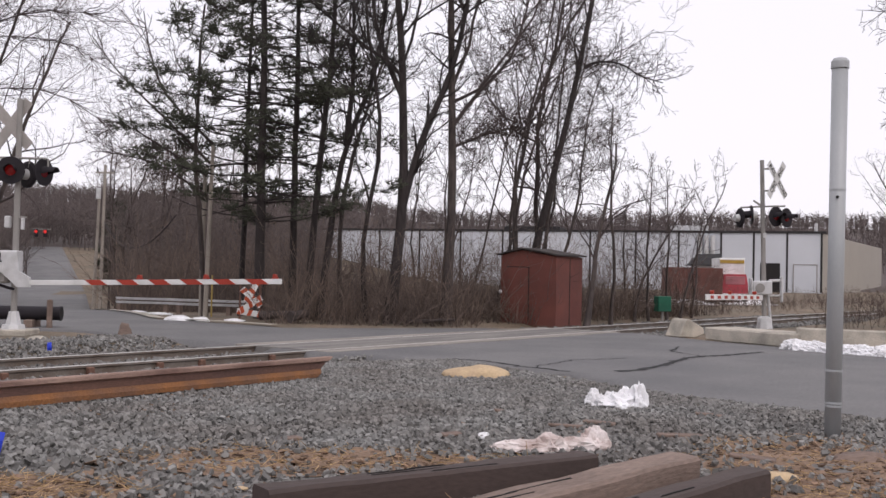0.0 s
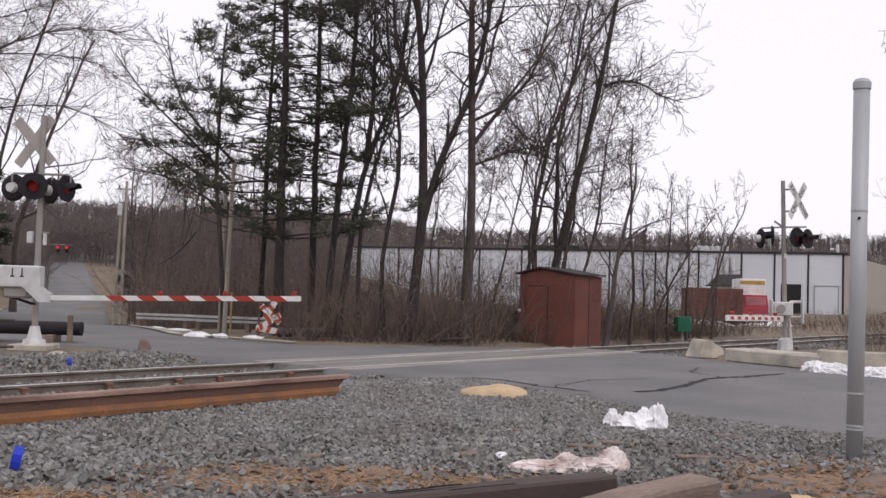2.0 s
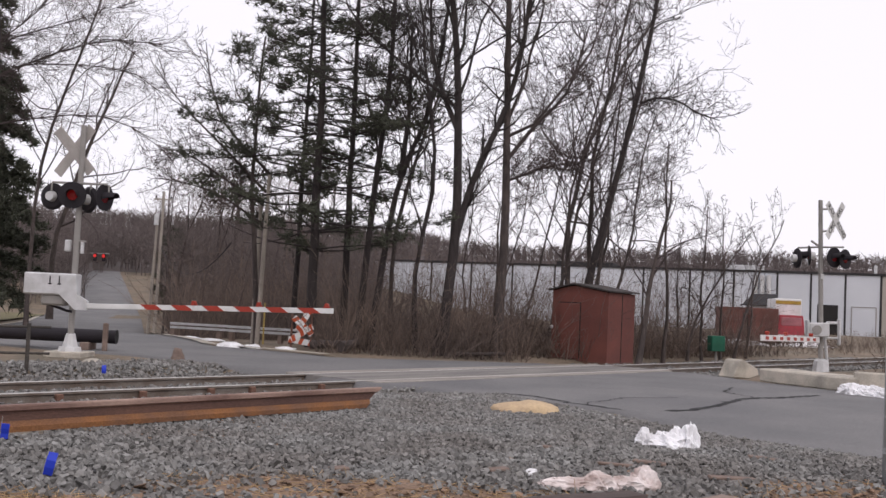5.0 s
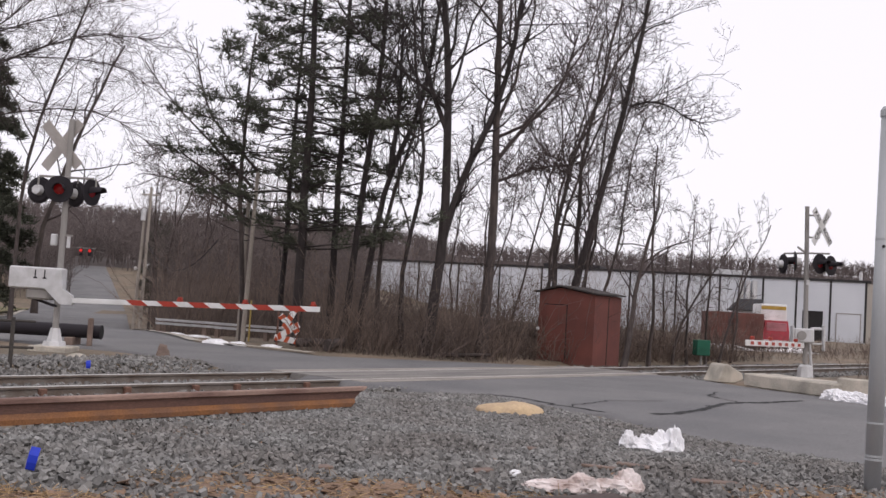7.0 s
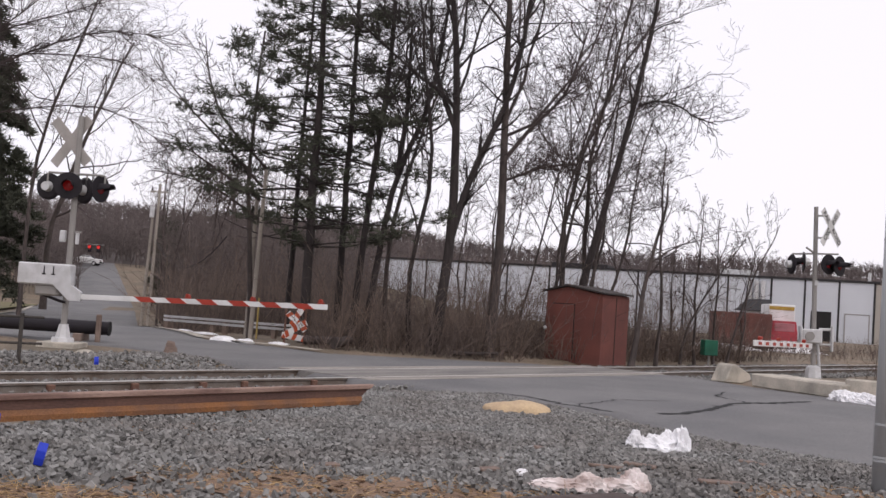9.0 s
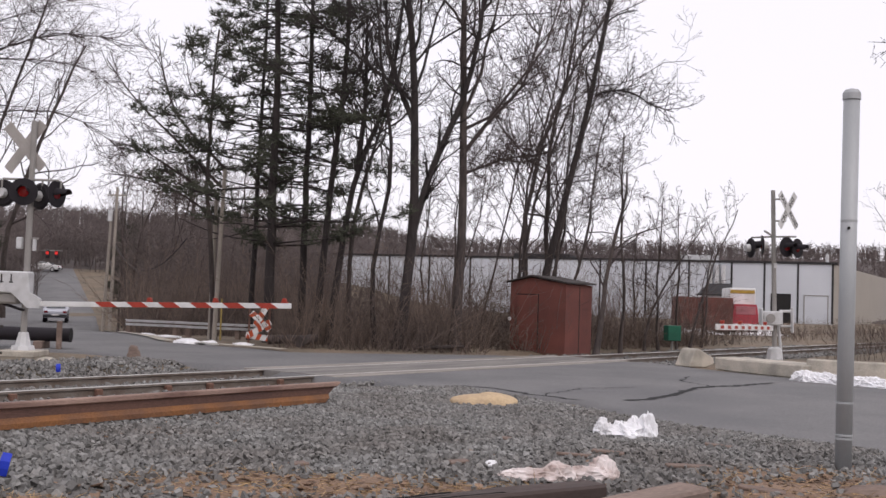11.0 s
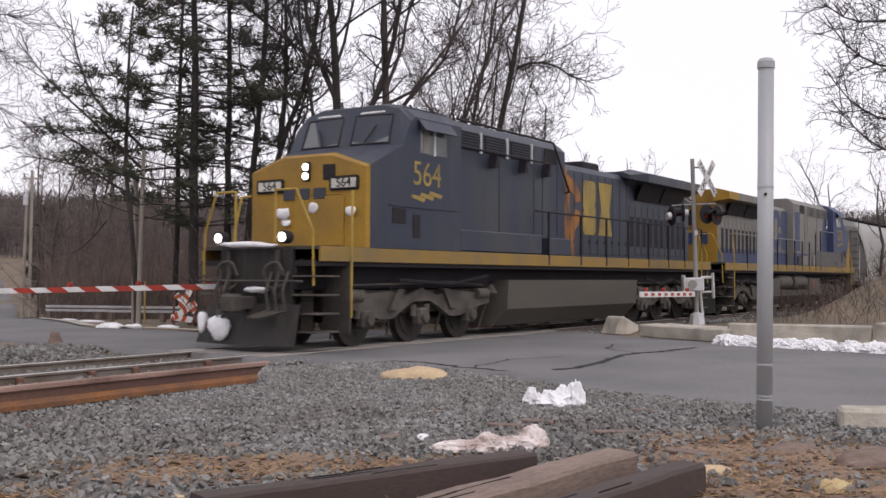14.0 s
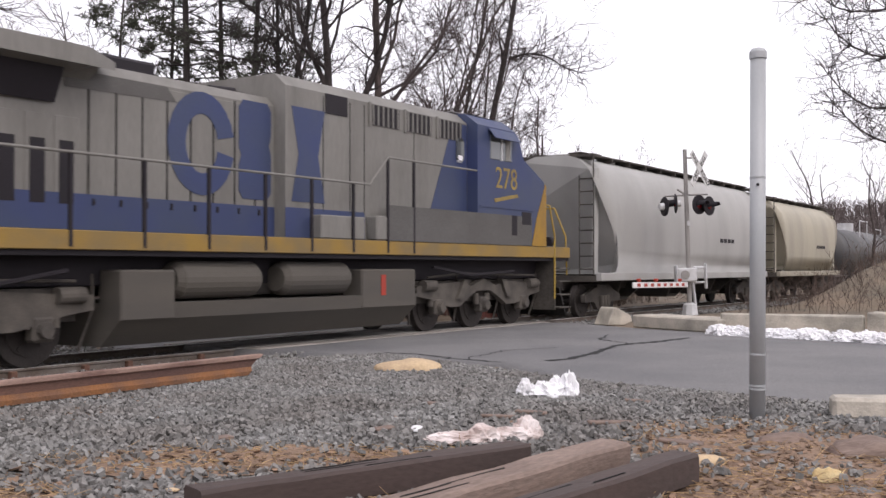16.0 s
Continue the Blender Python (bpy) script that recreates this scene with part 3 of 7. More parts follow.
def far_signal():
    e = thing("crossing_signal", pose(9.3, 30.3, 0.0, 0, -1.6, 0), "grey crossing mast with lettered crossbuck and lowered barrier", "crossing signal", "crossing signals")
    bm = bmesh.new()
    cyl(bm, (0, 0, 0.25), (0, 0, 4.86), 0.07, 0.06, seg=18)
    part("mast", bm, M_GREY, e)
    bm = bmesh.new()
    cyl(bm, (0, 0, 0.0), (0, 0, 0.30), 0.24, 0.2, seg=8)
    cyl(bm, (0, 0, 0.30), (0, 0, 0.36), 0.2, 0.09, seg=8)
    part("base", bm, M_ALU, e, "pale cast base")
    part("brace", bm_cyl((0.22, 0.1, 0.1), (0.14, 0.1, 1.0), 0.045, seg=10), M_ALU, e)
    cb = new("crossbuck")
    cb.parent = e
    cross_board(e, 4.28, -0.10, 40, True, tilt=-1)
    for q in e.children:
        if q.name.startswith("cross_board"):
            q.location.x += 0.40
    bpy.data.objects.remove(cb)
    for z in (4.58, 3.95):
        part("bracket", bm_box(0.0, 0.36, -0.05, -0.01, z, z + 0.05, bevel=0.01), M_GREY, e)
    bm = bmesh.new()
    pipe(bm, [(-0.62, 0.1, 3.5), (0.0, 0, 3.52), (0.62, -0.1, 3.52)], 0.026)
    pipe(bm, [(-0.25, 0.05, 3.7), (-0.05, 0, 3.55)], 0.03)
    part("cross_arm", bm, M_GREY, e)
    signal_lamp(e, -0.62, 3.2, 100, 0.1, "backboard seen edge on, hood pointing aside", back=True)
    signal_lamp(e, -0.34, 3.28, -100, 0.0, "backboard seen edge on", back=True)
    signal_lamp(e, 0.34, 3.22, 30, -0.15, "round dark backboard with a long hood")
    signal_lamp(e, 0.66, 3.18, 40, -0.1, "round dark backboard with a long hood")
    part("number_tag", bm_box(-0.02, 0.07, -0.09, -0.075, 2.62, 2.76), M_ALU, e)
    mech = part("gate_motor", bm_box(-0.40, 0.16, -0.3, -0.08, 0.98, 1.38, bevel=0.03), M_ALU, e, "silver gate mechanism")
    part("rim", bm_box(-0.46, -0.40, -0.32, -0.06, 0.9, 1.46, bevel=0.02), M_ALU, mech)
    part("rim", bm_box(0.42, 0.48, -0.25, -0.10, 0.76, 1.5, bevel=0.02), M_ALU, mech)
    part("rim", bm_box(0.1, 0.48, -0.2, -0.12, 1.34, 1.42, bevel=0.02), M_ALU, mech)
    part("rim", bm_box(0.1, 0.48, -0.2, -0.12, 0.92, 0.98, bevel=0.02), M_ALU, mech)
    bm = bmesh.new()
    cyl(bm, (-0.2, -0.34, 1.18), (-0.2, -0.3, 1.18), 0.13, seg=18)
    part("gear_cover", bm, M_GREY, mech)
    part("collar", bm_cyl((0, 0, 0.98), (0, 0, 1.36), 0.1, seg=14), M_ALU, e)
    gate_arm(e, (-0.15, -0.33, 0.90), 4.0, FAR_TURN, 8, M_WHITE, w=0.15, slant=False, lights=(0.6, 2.4, 3.6), first=0.3, share=0.45, tall=0.55, drop=-1.5)
    return e


FAR_TURN = 233.0
far_signal()


# ---- the train ----
M_NAVY = mat("navy_paint", (0.030, 0.038, 0.060), 0.5, var=0.12, scale=1.0, second=(0.045, 0.047, 0.055), mix=0.42, bump=0.06, grain=25, stretch=(1.2, 1, 0.25))
M_YELLOW = mat("yellow_paint", (0.36, 0.205, 0.022), 0.6, var=0.14, scale=1.2, second=(0.26, 0.15, 0.028), bump=0.06, grain=25)
M_YELLOWBAND = mat("dirty_yellow_band", (0.29, 0.18, 0.04), 0.65, var=0.15, scale=1.5, second=(0.20, 0.14, 0.06), mix=0.5, bump=0.05)
M_LGREY = mat("grey_paint", (0.20, 0.192, 0.176), 0.6, var=0.1, scale=1.1, second=(0.135, 0.128, 0.115), mix=0.42, bump=0.06, grain=25, stretch=(1.3, 1, 0.22))
M_ROYAL = mat("blue_paint", (0.040, 0.055, 0.135), 0.55, var=0.10, scale=0.9, second=(0.045, 0.06, 0.115), bump=0.06)
M_GRIME = mat("underframe_grime", (0.085, 0.075, 0.065), 0.9, var=0.25, scale=1.6, second=(0.05, 0.044, 0.040), bump=0.4, grain=18)
M_TANKGRIME = mat("dusty_fuel_tank", (0.105, 0.094, 0.080), 0.85, var=0.10, scale=0.7, second=(0.085, 0.077, 0.068), bump=0.15, stretch=(0.4, 1, 2.5))
M_TRUCK = mat("truck_frame", (0.115, 0.102, 0.088), 0.9, var=0.2, scale=2.5, second=(0.065, 0.058, 0.052), bump=0.3)
M_WHEEL = mat("wheel_steel", (0.05, 0.043, 0.040), 0.75, metal=0.3, scale=3)
M_GLASS = mat("dark_glass", (0.12, 0.13, 0.135), 0.08, var=0.1, scale=1, bump=0.0, spec=0.8)
M_BROWNRUST = mat("peeling_rust", (0.36, 0.16, 0.045), 0.85, var=0.3, scale=3, second=(0.10, 0.06, 0.05), stretch=(1, 1, 0.3))
M_HOTLAMP = mat("headlamp", (0.9, 0.85, 0.75), 0.3, emit=((1.0, 0.93, 0.8), 6.0), bump=0)
M_FADED = mat("faded_yellow", (0.40, 0.29, 0.075), 0.7, var=0.15, scale=1.0, second=(0.22, 0.16, 0.06))
M_HOPPER = mat("hopper_grey", (0.40, 0.395, 0.38), 0.6, var=0.06, scale=0.8, second=(0.33, 0.325, 0.31), bump=0.05, stretch=(1, 1, 0.3))
M_HOPPERTAN = mat("hopper_tan", (0.42, 0.385, 0.30), 0.65, var=0.08, scale=0.8, second=(0.33, 0.30, 0.24), bump=0.05, stretch=(1, 1, 0.3))
M_TANKCAR = mat("tank_car_black", (0.06, 0.06, 0.063), 0.5, var=0.15, scale=0.8, second=(0.09, 0.085, 0.08), bump=0.05)


def shell(bm, sections):
    """Skins a row of cross sections (x, [(y, z), ...]) and closes both ends."""
    rings = [[bm.verts.new((x, y, z)) for y, z in ring] for x, ring in sections]
    n = len(rings[0])
    for a, b in zip(rings, rings[1:]):
        for i in range(n):
            j = (i + 1) % n
            bm.faces.new((a[i], a[j], b[j], b[i]))
    bm.faces.new(rings[0][::-1])
    bm.faces.new(rings[-1])
    bmesh.ops.recalc_face_normals(bm, faces=bm.faces[:])


def sym(pts):
    """Mirrors an outline of (y, z) that runs from the keel to the ridge."""
    return pts + [(-y, z) for y, z in reversed(pts)]


def wheelset(parent, x, r=0.53):
    bm = bmesh.new()
    for y in (0.72, -0.72):
        k = math.copysign(1, y)
        cyl(bm, (0, y - 0.05 * k, 0), (0, y + 0.07 * k, 0), r, seg=28)
        cyl(bm, (0, y - 0.08 * k, 0), (0, y - 0.05 * k, 0), r + 0.025, seg=28)
        cyl(bm, (0, y + 0.07 * k, 0), (0, y + 0.09 * k, 0), r * 0.72, seg=20)
        for a in range(5):
            t = a * math.tau / 5
            cyl(bm, (0.3 * math.cos(t), y + 0.06 * k, 0.3 * math.sin(t)), (0.3 * math.cos(t), y + 0.10 * k, 0.3 * math.sin(t)), 0.05, seg=8)
    cyl(bm, (0, -0.95, 0), (0, 0.95, 0), 0.09, seg=12)
    ob = part("wheelset", bm, M_WHEEL, parent)
    ob.location = (x, 0, r)
    ROLLING.append((ob, x, r))
    return ob


ROLLING = []
M_PILOT = mat("pilot_black", (0.026, 0.023, 0.022), 0.75, var=0.3, scale=2.2, second=(0.055, 0.048, 0.043), mix=0.34, bump=0.3, stretch=(1, 2.2, 0.4))


def loco_truck(e, xc):
    """A three-axle truck: cranked side frames with axle boxes, springs, brake cylinder and sand pipes."""
    for dx in (-1.9, 0, 1.9):
        wheelset(e, xc + dx)
    for k in (1, -1):
        y0, y1 = (0.98, 1.12) if k == 1 else (-1.12, -0.98)
        o = [(-2.75, 0.78), (-2.75, 1.0), (-2.2, 1.02), (-1.1, 1.08), (-0.55, 0.98), (0.0, 1.14), (0.55, 0.98), (1.1, 1.08), (2.2, 1.02), (2.75, 1.0), (2.75, 0.78), (2.3, 0.72), (1.45, 0.52), (1.05, 0.52), (0.65, 0.72), (0.3, 0.86), (-0.3, 0.86), (-0.65, 0.72), (-1.05, 0.52), (-1.45, 0.52), (-2.3, 0.72)]
        bm = bmesh.new()
        a = [bm.verts.new((xc + x, y0, z)) for x, z in o]
        b = [bm.verts.new((xc + x, y1, z)) for x, z in o]
        for ring, flip in ((a, False), (b, True)):
            f = bm.faces.new(ring[::-1] if flip else ring)
        for i in range(len(o)):
            j = (i + 1) % len(o)
            bm.faces.new((a[j], a[i], b[i], b[j]))
        bmesh.ops.recalc_face_normals(bm, faces=bm.faces[:])
        sf = part("side_frame", bm, M_TRUCK, e, "dusty cast side frame")
        y = 1.05 * k
        for dx in (-1.9, 0, 1.9):
            bm = bmesh.new()
            box(bm, xc + dx - 0.17, xc + dx + 0.17, y - 0.1, y + 0.12, 0.36, 0.72, bevel=0.04)
            cyl(bm, (xc + dx, y, 0.53), (xc + dx, y + 0.19 * k, 0.53), 0.15, 0.11, seg=14)
            cyl(bm, (xc + dx - 0.24, y, 0.55), (xc + dx - 0.24, y, 0.8), 0.07, seg=10)
            cyl(bm, (xc + dx + 0.24, y, 0.55), (xc + dx + 0.24, y, 0.8), 0.07, seg=10)
            part("axle_box", bm, M_TRUCK, sf)
        for q in (-1, 1):
            part("strut", bm_prism([(xc + 1.25 * q, 0.7), (xc + 0.95 * q, 1.12), (xc + 0.72 * q, 1.12), (xc + 1.0 * q, 0.7)], y, y + 0.14 * k), M_TRUCK, sf)
            part("brake_cylinder", bm_cyl((xc + 2.1 * q, y + 0.08 * k, 1.0), (xc + 2.55 * q, y + 0.08 * k, 1.0), 0.12, seg=14), M_TRUCK, sf)
        bm = bmesh.new()
        for dx in (-2.85, -0.95, 0.95, 2.85):
            pipe(bm, [(xc + dx, y - 0.1 * k, 1.3), (xc + dx * 0.99, y - 0.06 * k, 0.8), (xc + dx * 0.94, y - 0.2 * k, 0.18)], 0.025, seg=6)
        pipe(bm, [(xc - 2.4, y + 0.1 * k, 1.18), (xc - 1.0, y + 0.12 * k, 1.26), (xc + 1.0, y + 0.12 * k, 1.22), (xc + 2.4, y + 0.1 * k, 1.2)], 0.025, seg=6)
        part("sand_pipe", bm, M_GRIME, sf)
    part("bolster", bm_box(xc - 2.6, xc + 2.6, -0.9, 0.9, 0.62, 1.1), M_GRIME, e)


def handrail(e, pts, posts, k, material, r=0.022):
    bm = bmesh.new()
    pipe(bm, [(x, 1.5 * k, z) for x, z in pts], r, seg=8)
    part("handrail", bm, material, e)
    for x, z in posts:
        part("stanchion", bm_box(x - 0.028, x + 0.028, 1.49 * k - 0.02, 1.49 * k + 0.02, 1.68, z), M_BLACK, e)


def end_steps(e, x_out, sgn, k, bright):
    """Corner steps: side plates and five treads; sgn: +1 at the cab end."""
    x_in = x_out - 0.95 * sgn
    lo, hi = min(x_out, x_in), max(x_out, x_in)
    part("step_plate", bm_box(x_in - 0.02, x_in + 0.02, 0.85 * k - 0.65 * (k < 0) * 0 if k > 0 else -1.5, 1.5 if k > 0 else -0.85, 0.32, 1.7), M_GRIME, e)
    part("step_plate", bm_box(lo + 0.32, hi - 0.3, 0.86 * k - 0.02, 0.86 * k + 0.02, 0.32, 1.7), M_GRIME, e)
    for z in (0.35, 0.68, 1.02, 1.36):
        part("tread", bm_box(lo + 0.3, hi - 0.02, min(0.88 * k, 1.48 * k), max(0.88 * k, 1.48 * k), z, z + 0.03), bright, e, "worn step tread")


def locomotive(name_label, body, wide, cabm, nose, rear, number, numcol, bandm, stripe_low, has_tanks):
    e = thing("locomotive", Matrix.Identity(4), name_label, "locomotive", "locomotives")
    X = lambda u: 11.15 - u
    ub = 11.6 if stripe_low else 11.0  # where the equipment hood meets the engine hood
    # frame, pilots, couplers
    part("frame", bm_box(X(21.5), X(0.8), -0.95, 0.95, 1.12, 1.66, bevel=0.02), M_BLACK, e, "dark underframe")
    part("deck_plate", bm_box(X(21.5), X(0.8), -1.44, 1.44, 1.56, 1.66), M_BLACK, e)
    for k in (1, -1):
        part("sill_band", bm_box(X(21.5), X(0.85), min(1.44 * k, 1.5 * k), max(1.44 * k, 1.5 * k), 1.64, 1.91, bevel=0.01), bandm, e, "dirty yellow sill band")
    part("walkway", bm_box(X(21.55), X(0.8), -1.47, 1.47, 1.86, 1.92), M_GRIME, e)
    for u, sgn in ((0.75, 1), (21.55, -1)):
        x = X(u)
        bm = bmesh.new()
        box(bm, min(x, x - 0.12 * sgn), max(x, x - 0.12 * sgn), -0.9, 0.9, 0.8, 1.9, bevel=0.03)
        part("end_plate", bm, M_PILOT, e)
        for yy in (-0.62, 0.6):
            part("draft_gear_rib", bm_box(min(x, x + 0.07 * sgn), max(x, x + 0.07 * sgn), yy - 0.05, yy + 0.05, 0.95, 1.85, bevel=0.015), M_GRIME, e)
        part("uncoupling_lever", bm_cyl((x + 0.16 * sgn, -1.3, 1.28), (x + 0.16 * sgn, 1.3, 1.28), 0.022, seg=8), M_GRIME, e)
        bm = bmesh.new()
        verts = [(x + 0.06 * sgn, -1.12, 0.86), (x + 0.06 * sgn, 1.12, 0.86), (x + 0.3 * sgn, -1.2, 0.13), (x + 0.5 * sgn, 0, 0.12), (x + 0.3 * sgn, 1.2, 0.13), (x + 0.14 * sgn, 0, 0.86)]
        vs = [bm.verts.new(v) for v in verts]
        vb = [bm.verts.new((v[0] - 0.06 * sgn, v[1], v[2])) for v in verts]
        for q in ((0, 5, 3, 2), (5, 1, 4, 3)):
            bm.faces.new([vs[i] for i in q])
            bm.faces.new([vb[i] for i in reversed(q)])
        for a, b in ((0, 5), (5, 1), (1, 4), (4, 3), (3, 2), (2, 0)):
            bm.faces.new((vs[b], vs[a], vb[a], vb[b]))
        bmesh.ops.recalc_face_normals(bm, faces=bm.faces[:])
        part("snowplough", bm, M_PILOT, e, "scraped dark pilot plough")
        bm = bmesh.new()
        box(bm, min(x, x + 0.55 * sgn), max(x, x + 0.55 * sgn), -0.11, 0.11, 0.75, 1.0, bevel=0.03)
        box(bm, min(x + 0.45 * sgn, x + 0.74 * sgn), max(x + 0.45 * sgn, x + 0.74 * sgn), -0.17, 0.17, 0.7, 1.05, bevel=0.05)
        part("coupler", bm, M_GRIME, e)
        bm = bmesh.new()
        for y in (-0.75, -0.55, 0.5, 0.7, 0.9):
            pipe(bm, [(x + 0.08 * sgn, y, 1.45), (x + 0.3 * sgn, y + 0.05, 1.1), (x + 0.28 * sgn, y + 0.1, 0.75), (x + 0.5 * sgn, y * 0.6, 0.62)], 0.028, seg=6)
        for y, r in ((-0.55, 0.26), (0.62, 0.24)):
            pipe(bm, [(x + (0.16 + 0.03 * math.sin(3 * a)) * sgn, y + r * math.cos(a), 1.38 + r * math.sin(a)) for a in [i * math.tau / 16 for i in range(16)]], 0.03, seg=6)
        part("air_hose", bm, M_GRIME, e, "looped air hoses")
        for k in (1, -1):
            end_steps(e, x, sgn, k, M_TRUCK)
            bm = bmesh.new()
            pipe(bm, [(x, 0.5 * k, 2.0), (x, 0.5 * k, 2.95), (x, 1.0 * k, 2.95), (x - 0.05 * sgn, 1.35 * k, 2.2), (x - 0.05 * sgn, 1.38 * k, 1.2)], 0.022, seg=8)
            part("handrail", bm, M_YELLOWRAIL, e, "yellow end handrail")
            bm = bmesh.new()
            pipe(bm, [(x - 0.98 * sgn, 1.5 * k, 0.6), (x - 0.98 * sgn, 1.5 * k, 2.2), (x - 1.1 * sgn, 1.42 * k, 2.95), (x - 1.25 * sgn, 1.3 * k, 2.98)], 0.024, seg=8)
            part("handrail", bm, M_YELLOWRAIL, e, "yellow step handrail")
    # cab: nose, windscreen slope, roof
    nose_low = sym([(1.5, 1.92), (1.5, 3.5), (0.75, 3.78)])
    bm = bmesh.new()
    shell(bm, [(X(2.2), sym([(1.46, 1.92), (1.46, 3.46), (0.62, 3.72)])), (X(2.28), sym([(1.5, 1.92), (1.5, 3.5), (0.66, 3.78)]))])
    part("nose_front", bm, nose, e, "yellow nose front" if nose is M_YELLOW else "")
    bm = bmesh.new()
    shell(bm, [(X(2.28), sym([(1.5, 1.92), (1.5, 3.2), (1.5, 3.5), (1.1, 3.64), (0.66, 3.78)])),
               (X(3.35), sym([(1.5, 1.92), (1.5, 3.2), (1.5, 3.98), (1.2, 4.02), (0.66, 4.04)])),
               (X(3.62), sym([(1.5, 1.92), (1.5, 3.2), (1.5, 4.5), (1.2, 4.78), (0.8, 4.88)])),
               (X(3.8), sym([(1.5, 1.92), (1.5, 3.2), (1.5, 4.6), (1.15, 4.86), (0.8, 4.93)])),
               (X(5.5), sym([(1.5, 1.92), (1.5, 3.2), (1.5, 4.6), (1.15, 4.86), (0.8, 4.93)]))])
    cab = part("cab", bm, cabm, e)
    bm = bmesh.new()
    shell(bm, [(X(3.85), sym([(1.17, 4.862), (0.8, 4.936)])), (X(5.5), sym([(1.17, 4.862), (0.8, 4.936)]))])
    for v in bm.verts:
        v.co.z += 0.004
    part("roof", bm, M_ROOFPALE, cab, "pale cab roof")
    # windscreens on the slope
    for k in (1, -1):
        bm = bmesh.new()
        q = [(X(3.37) + 0.012, 0.16 * k, 4.07), (X(3.37) + 0.012, 1.14 * k, 4.06), (X(3.585) + 0.02, 1.1 * k, 4.66), (X(3.59) + 0.02, 0.16 * k, 4.68)]
        vs = [bm.verts.new(p) for p in q]
        wb = [bm.verts.new((p[0] - 0.05, p[1], p[2])) for p in q]
        bm.faces.new(vs)
        bm.faces.new(wb[::-1])
        for i in range(4):
            bm.faces.new((vs[i], wb[i], wb[(i + 1) % 4], vs[(i + 1) % 4]))
        bmesh.ops.recalc_face_normals(bm, faces=bm.faces[:])
        w = part("windscreen", bm, M_GLASS, cab, "dark windscreen")
        bm = bmesh.new()
        pipe(bm, [p for p in q] + [q[0]], 0.022, seg=6)
        part("gasket", bm, M_BLACK, w)
        bm = bmesh.new()
        pipe(bm, [(X(3.37) + 0.05, 0.55 * k, 4.1), (X(3.5) + 0.04, 0.75 * k, 4.45)], 0.012, seg=6)
        part("wiper", bm, M_BLACK, w)
        part("snow_cap", bm_box(X(3.72), X(3.55), min(0.25 * k, 0.9 * k), max(0.25 * k, 0.9 * k), 4.69, 4.76, bevel=0.03), M_ALU, cab, "snow on the window brow")
        # side windows and awning
        sw = part("side_window", bm_box(X(4.95), X(3.95), min(1.47 * k, 1.512 * k), max(1.47 * k, 1.512 * k), 3.86, 4.48, bevel=0.02), M_GLASS, cab, "dark side window")
        part("window_post", bm_box(X(4.48), X(4.42), min(1.5 * k, 1.53 * k), max(1.5 * k, 1.53 * k), 3.86, 4.48), M_ALU, sw)
        part("curtain", bm_box(X(4.25), X(4.05), min(1.5 * k, 1.522 * k), max(1.5 * k, 1.522 * k), 3.9, 4.46), M_LGREY, sw)
        bm = bmesh.new()
        box(bm, X(5.05), X(3.85), -0.012, 0.012, -0.3, 0, bevel=0.004, m=Matrix.Translation((0, 1.52 * k, 4.56)) @ pose(0, 0, 0, 38 * k, 0, 0))
        part("awning", bm, cabm, cab, "sheet-metal window awning")
        nt = letters(number, 0.70, cab, Matrix.Translation((X(4.2), 1.506 * k, 3.44)) @ pose(0, 0, 0, 90, 0, 180 if k > 0 else 0), numcol, "number")
        # a lightning bolt of three slanted bars below
        bm = bmesh.new()
        for i, (du, dz) in enumerate(((-0.32, 0.02), (0.0, -0.03), (0.32, -0.08))):
            du = du * k
            prism(bm, [(X(4.2) + du - 0.26, 3.05 + dz), (X(4.2) + du + 0.2, 3.11 + dz), (X(4.2) + du + 0.26, 3.04 + dz), (X(4.2) + du - 0.2, 2.97 + dz)], min(1.5 * k, 1.509 * k), max(1.5 * k, 1.509 * k))
        part("bolt_mark", bm, numcol, cab, "jagged painted bar")
        for u0, u1, z0, z1 in ((3.0, 3.45, 2.42, 2.72), (3.7, 3.95, 2.15, 2.62)):
            part("louvre", bm_box(X(u1), X(u0), min(1.49 * k, 1.512 * k), max(1.49 * k, 1.512 * k), z0, z1), M_BLACK, cab)
        part("ledge", bm_box(X(5.4), X(2.9), min(1.49 * k, 1.52 * k), max(1.49 * k, 1.52 * k), 2.76, 2.79), cabm, cab)
    if stripe_low:
        for k in (1, -1):
            part("lower_panel", bm_box(X(8.9), X(2.95), min(1.49 * k, 1.508 * k), max(1.49 * k, 1.508 * k), 1.92, 2.62), M_DULLGREY, e, "dull grey lower cab side")
            bm = bm_prism([(X(2.2), 1.92), (X(2.95), 1.92), (X(2.7), 2.6), (X(2.24), 3.46), (X(2.2), 3.4)], min(1.49 * k, 1.51 * k), max(1.49 * k, 1.51 * k))
            part("nose_flash", bm, M_YELLOW, e, "yellow flash on the nose")
            part("cab_panel", bm_prism([(X(5.52), 2.62), (X(7.0), 2.62), (X(6.1), 4.58), (X(5.52), 4.58)], min(1.222 * k, 1.228 * k), max(1.222 * k, 1.228 * k)), M_ROYAL, e, "slanted blue panel behind the cab")
            ow = part("porthole", bm_box(X(5.98), X(5.72), min(1.225 * k, 1.24 * k), max(1.225 * k, 1.24 * k), 3.75, 4.25, bevel=0.06), M_GLASS, e, "small dark window")
            part("snow_cap", bm_box(X(5.95), X(5.75), min(1.23 * k, 1.27 * k), max(1.23 * k, 1.27 * k), 3.72, 3.88, bevel=0.02), M_SNOW, ow)
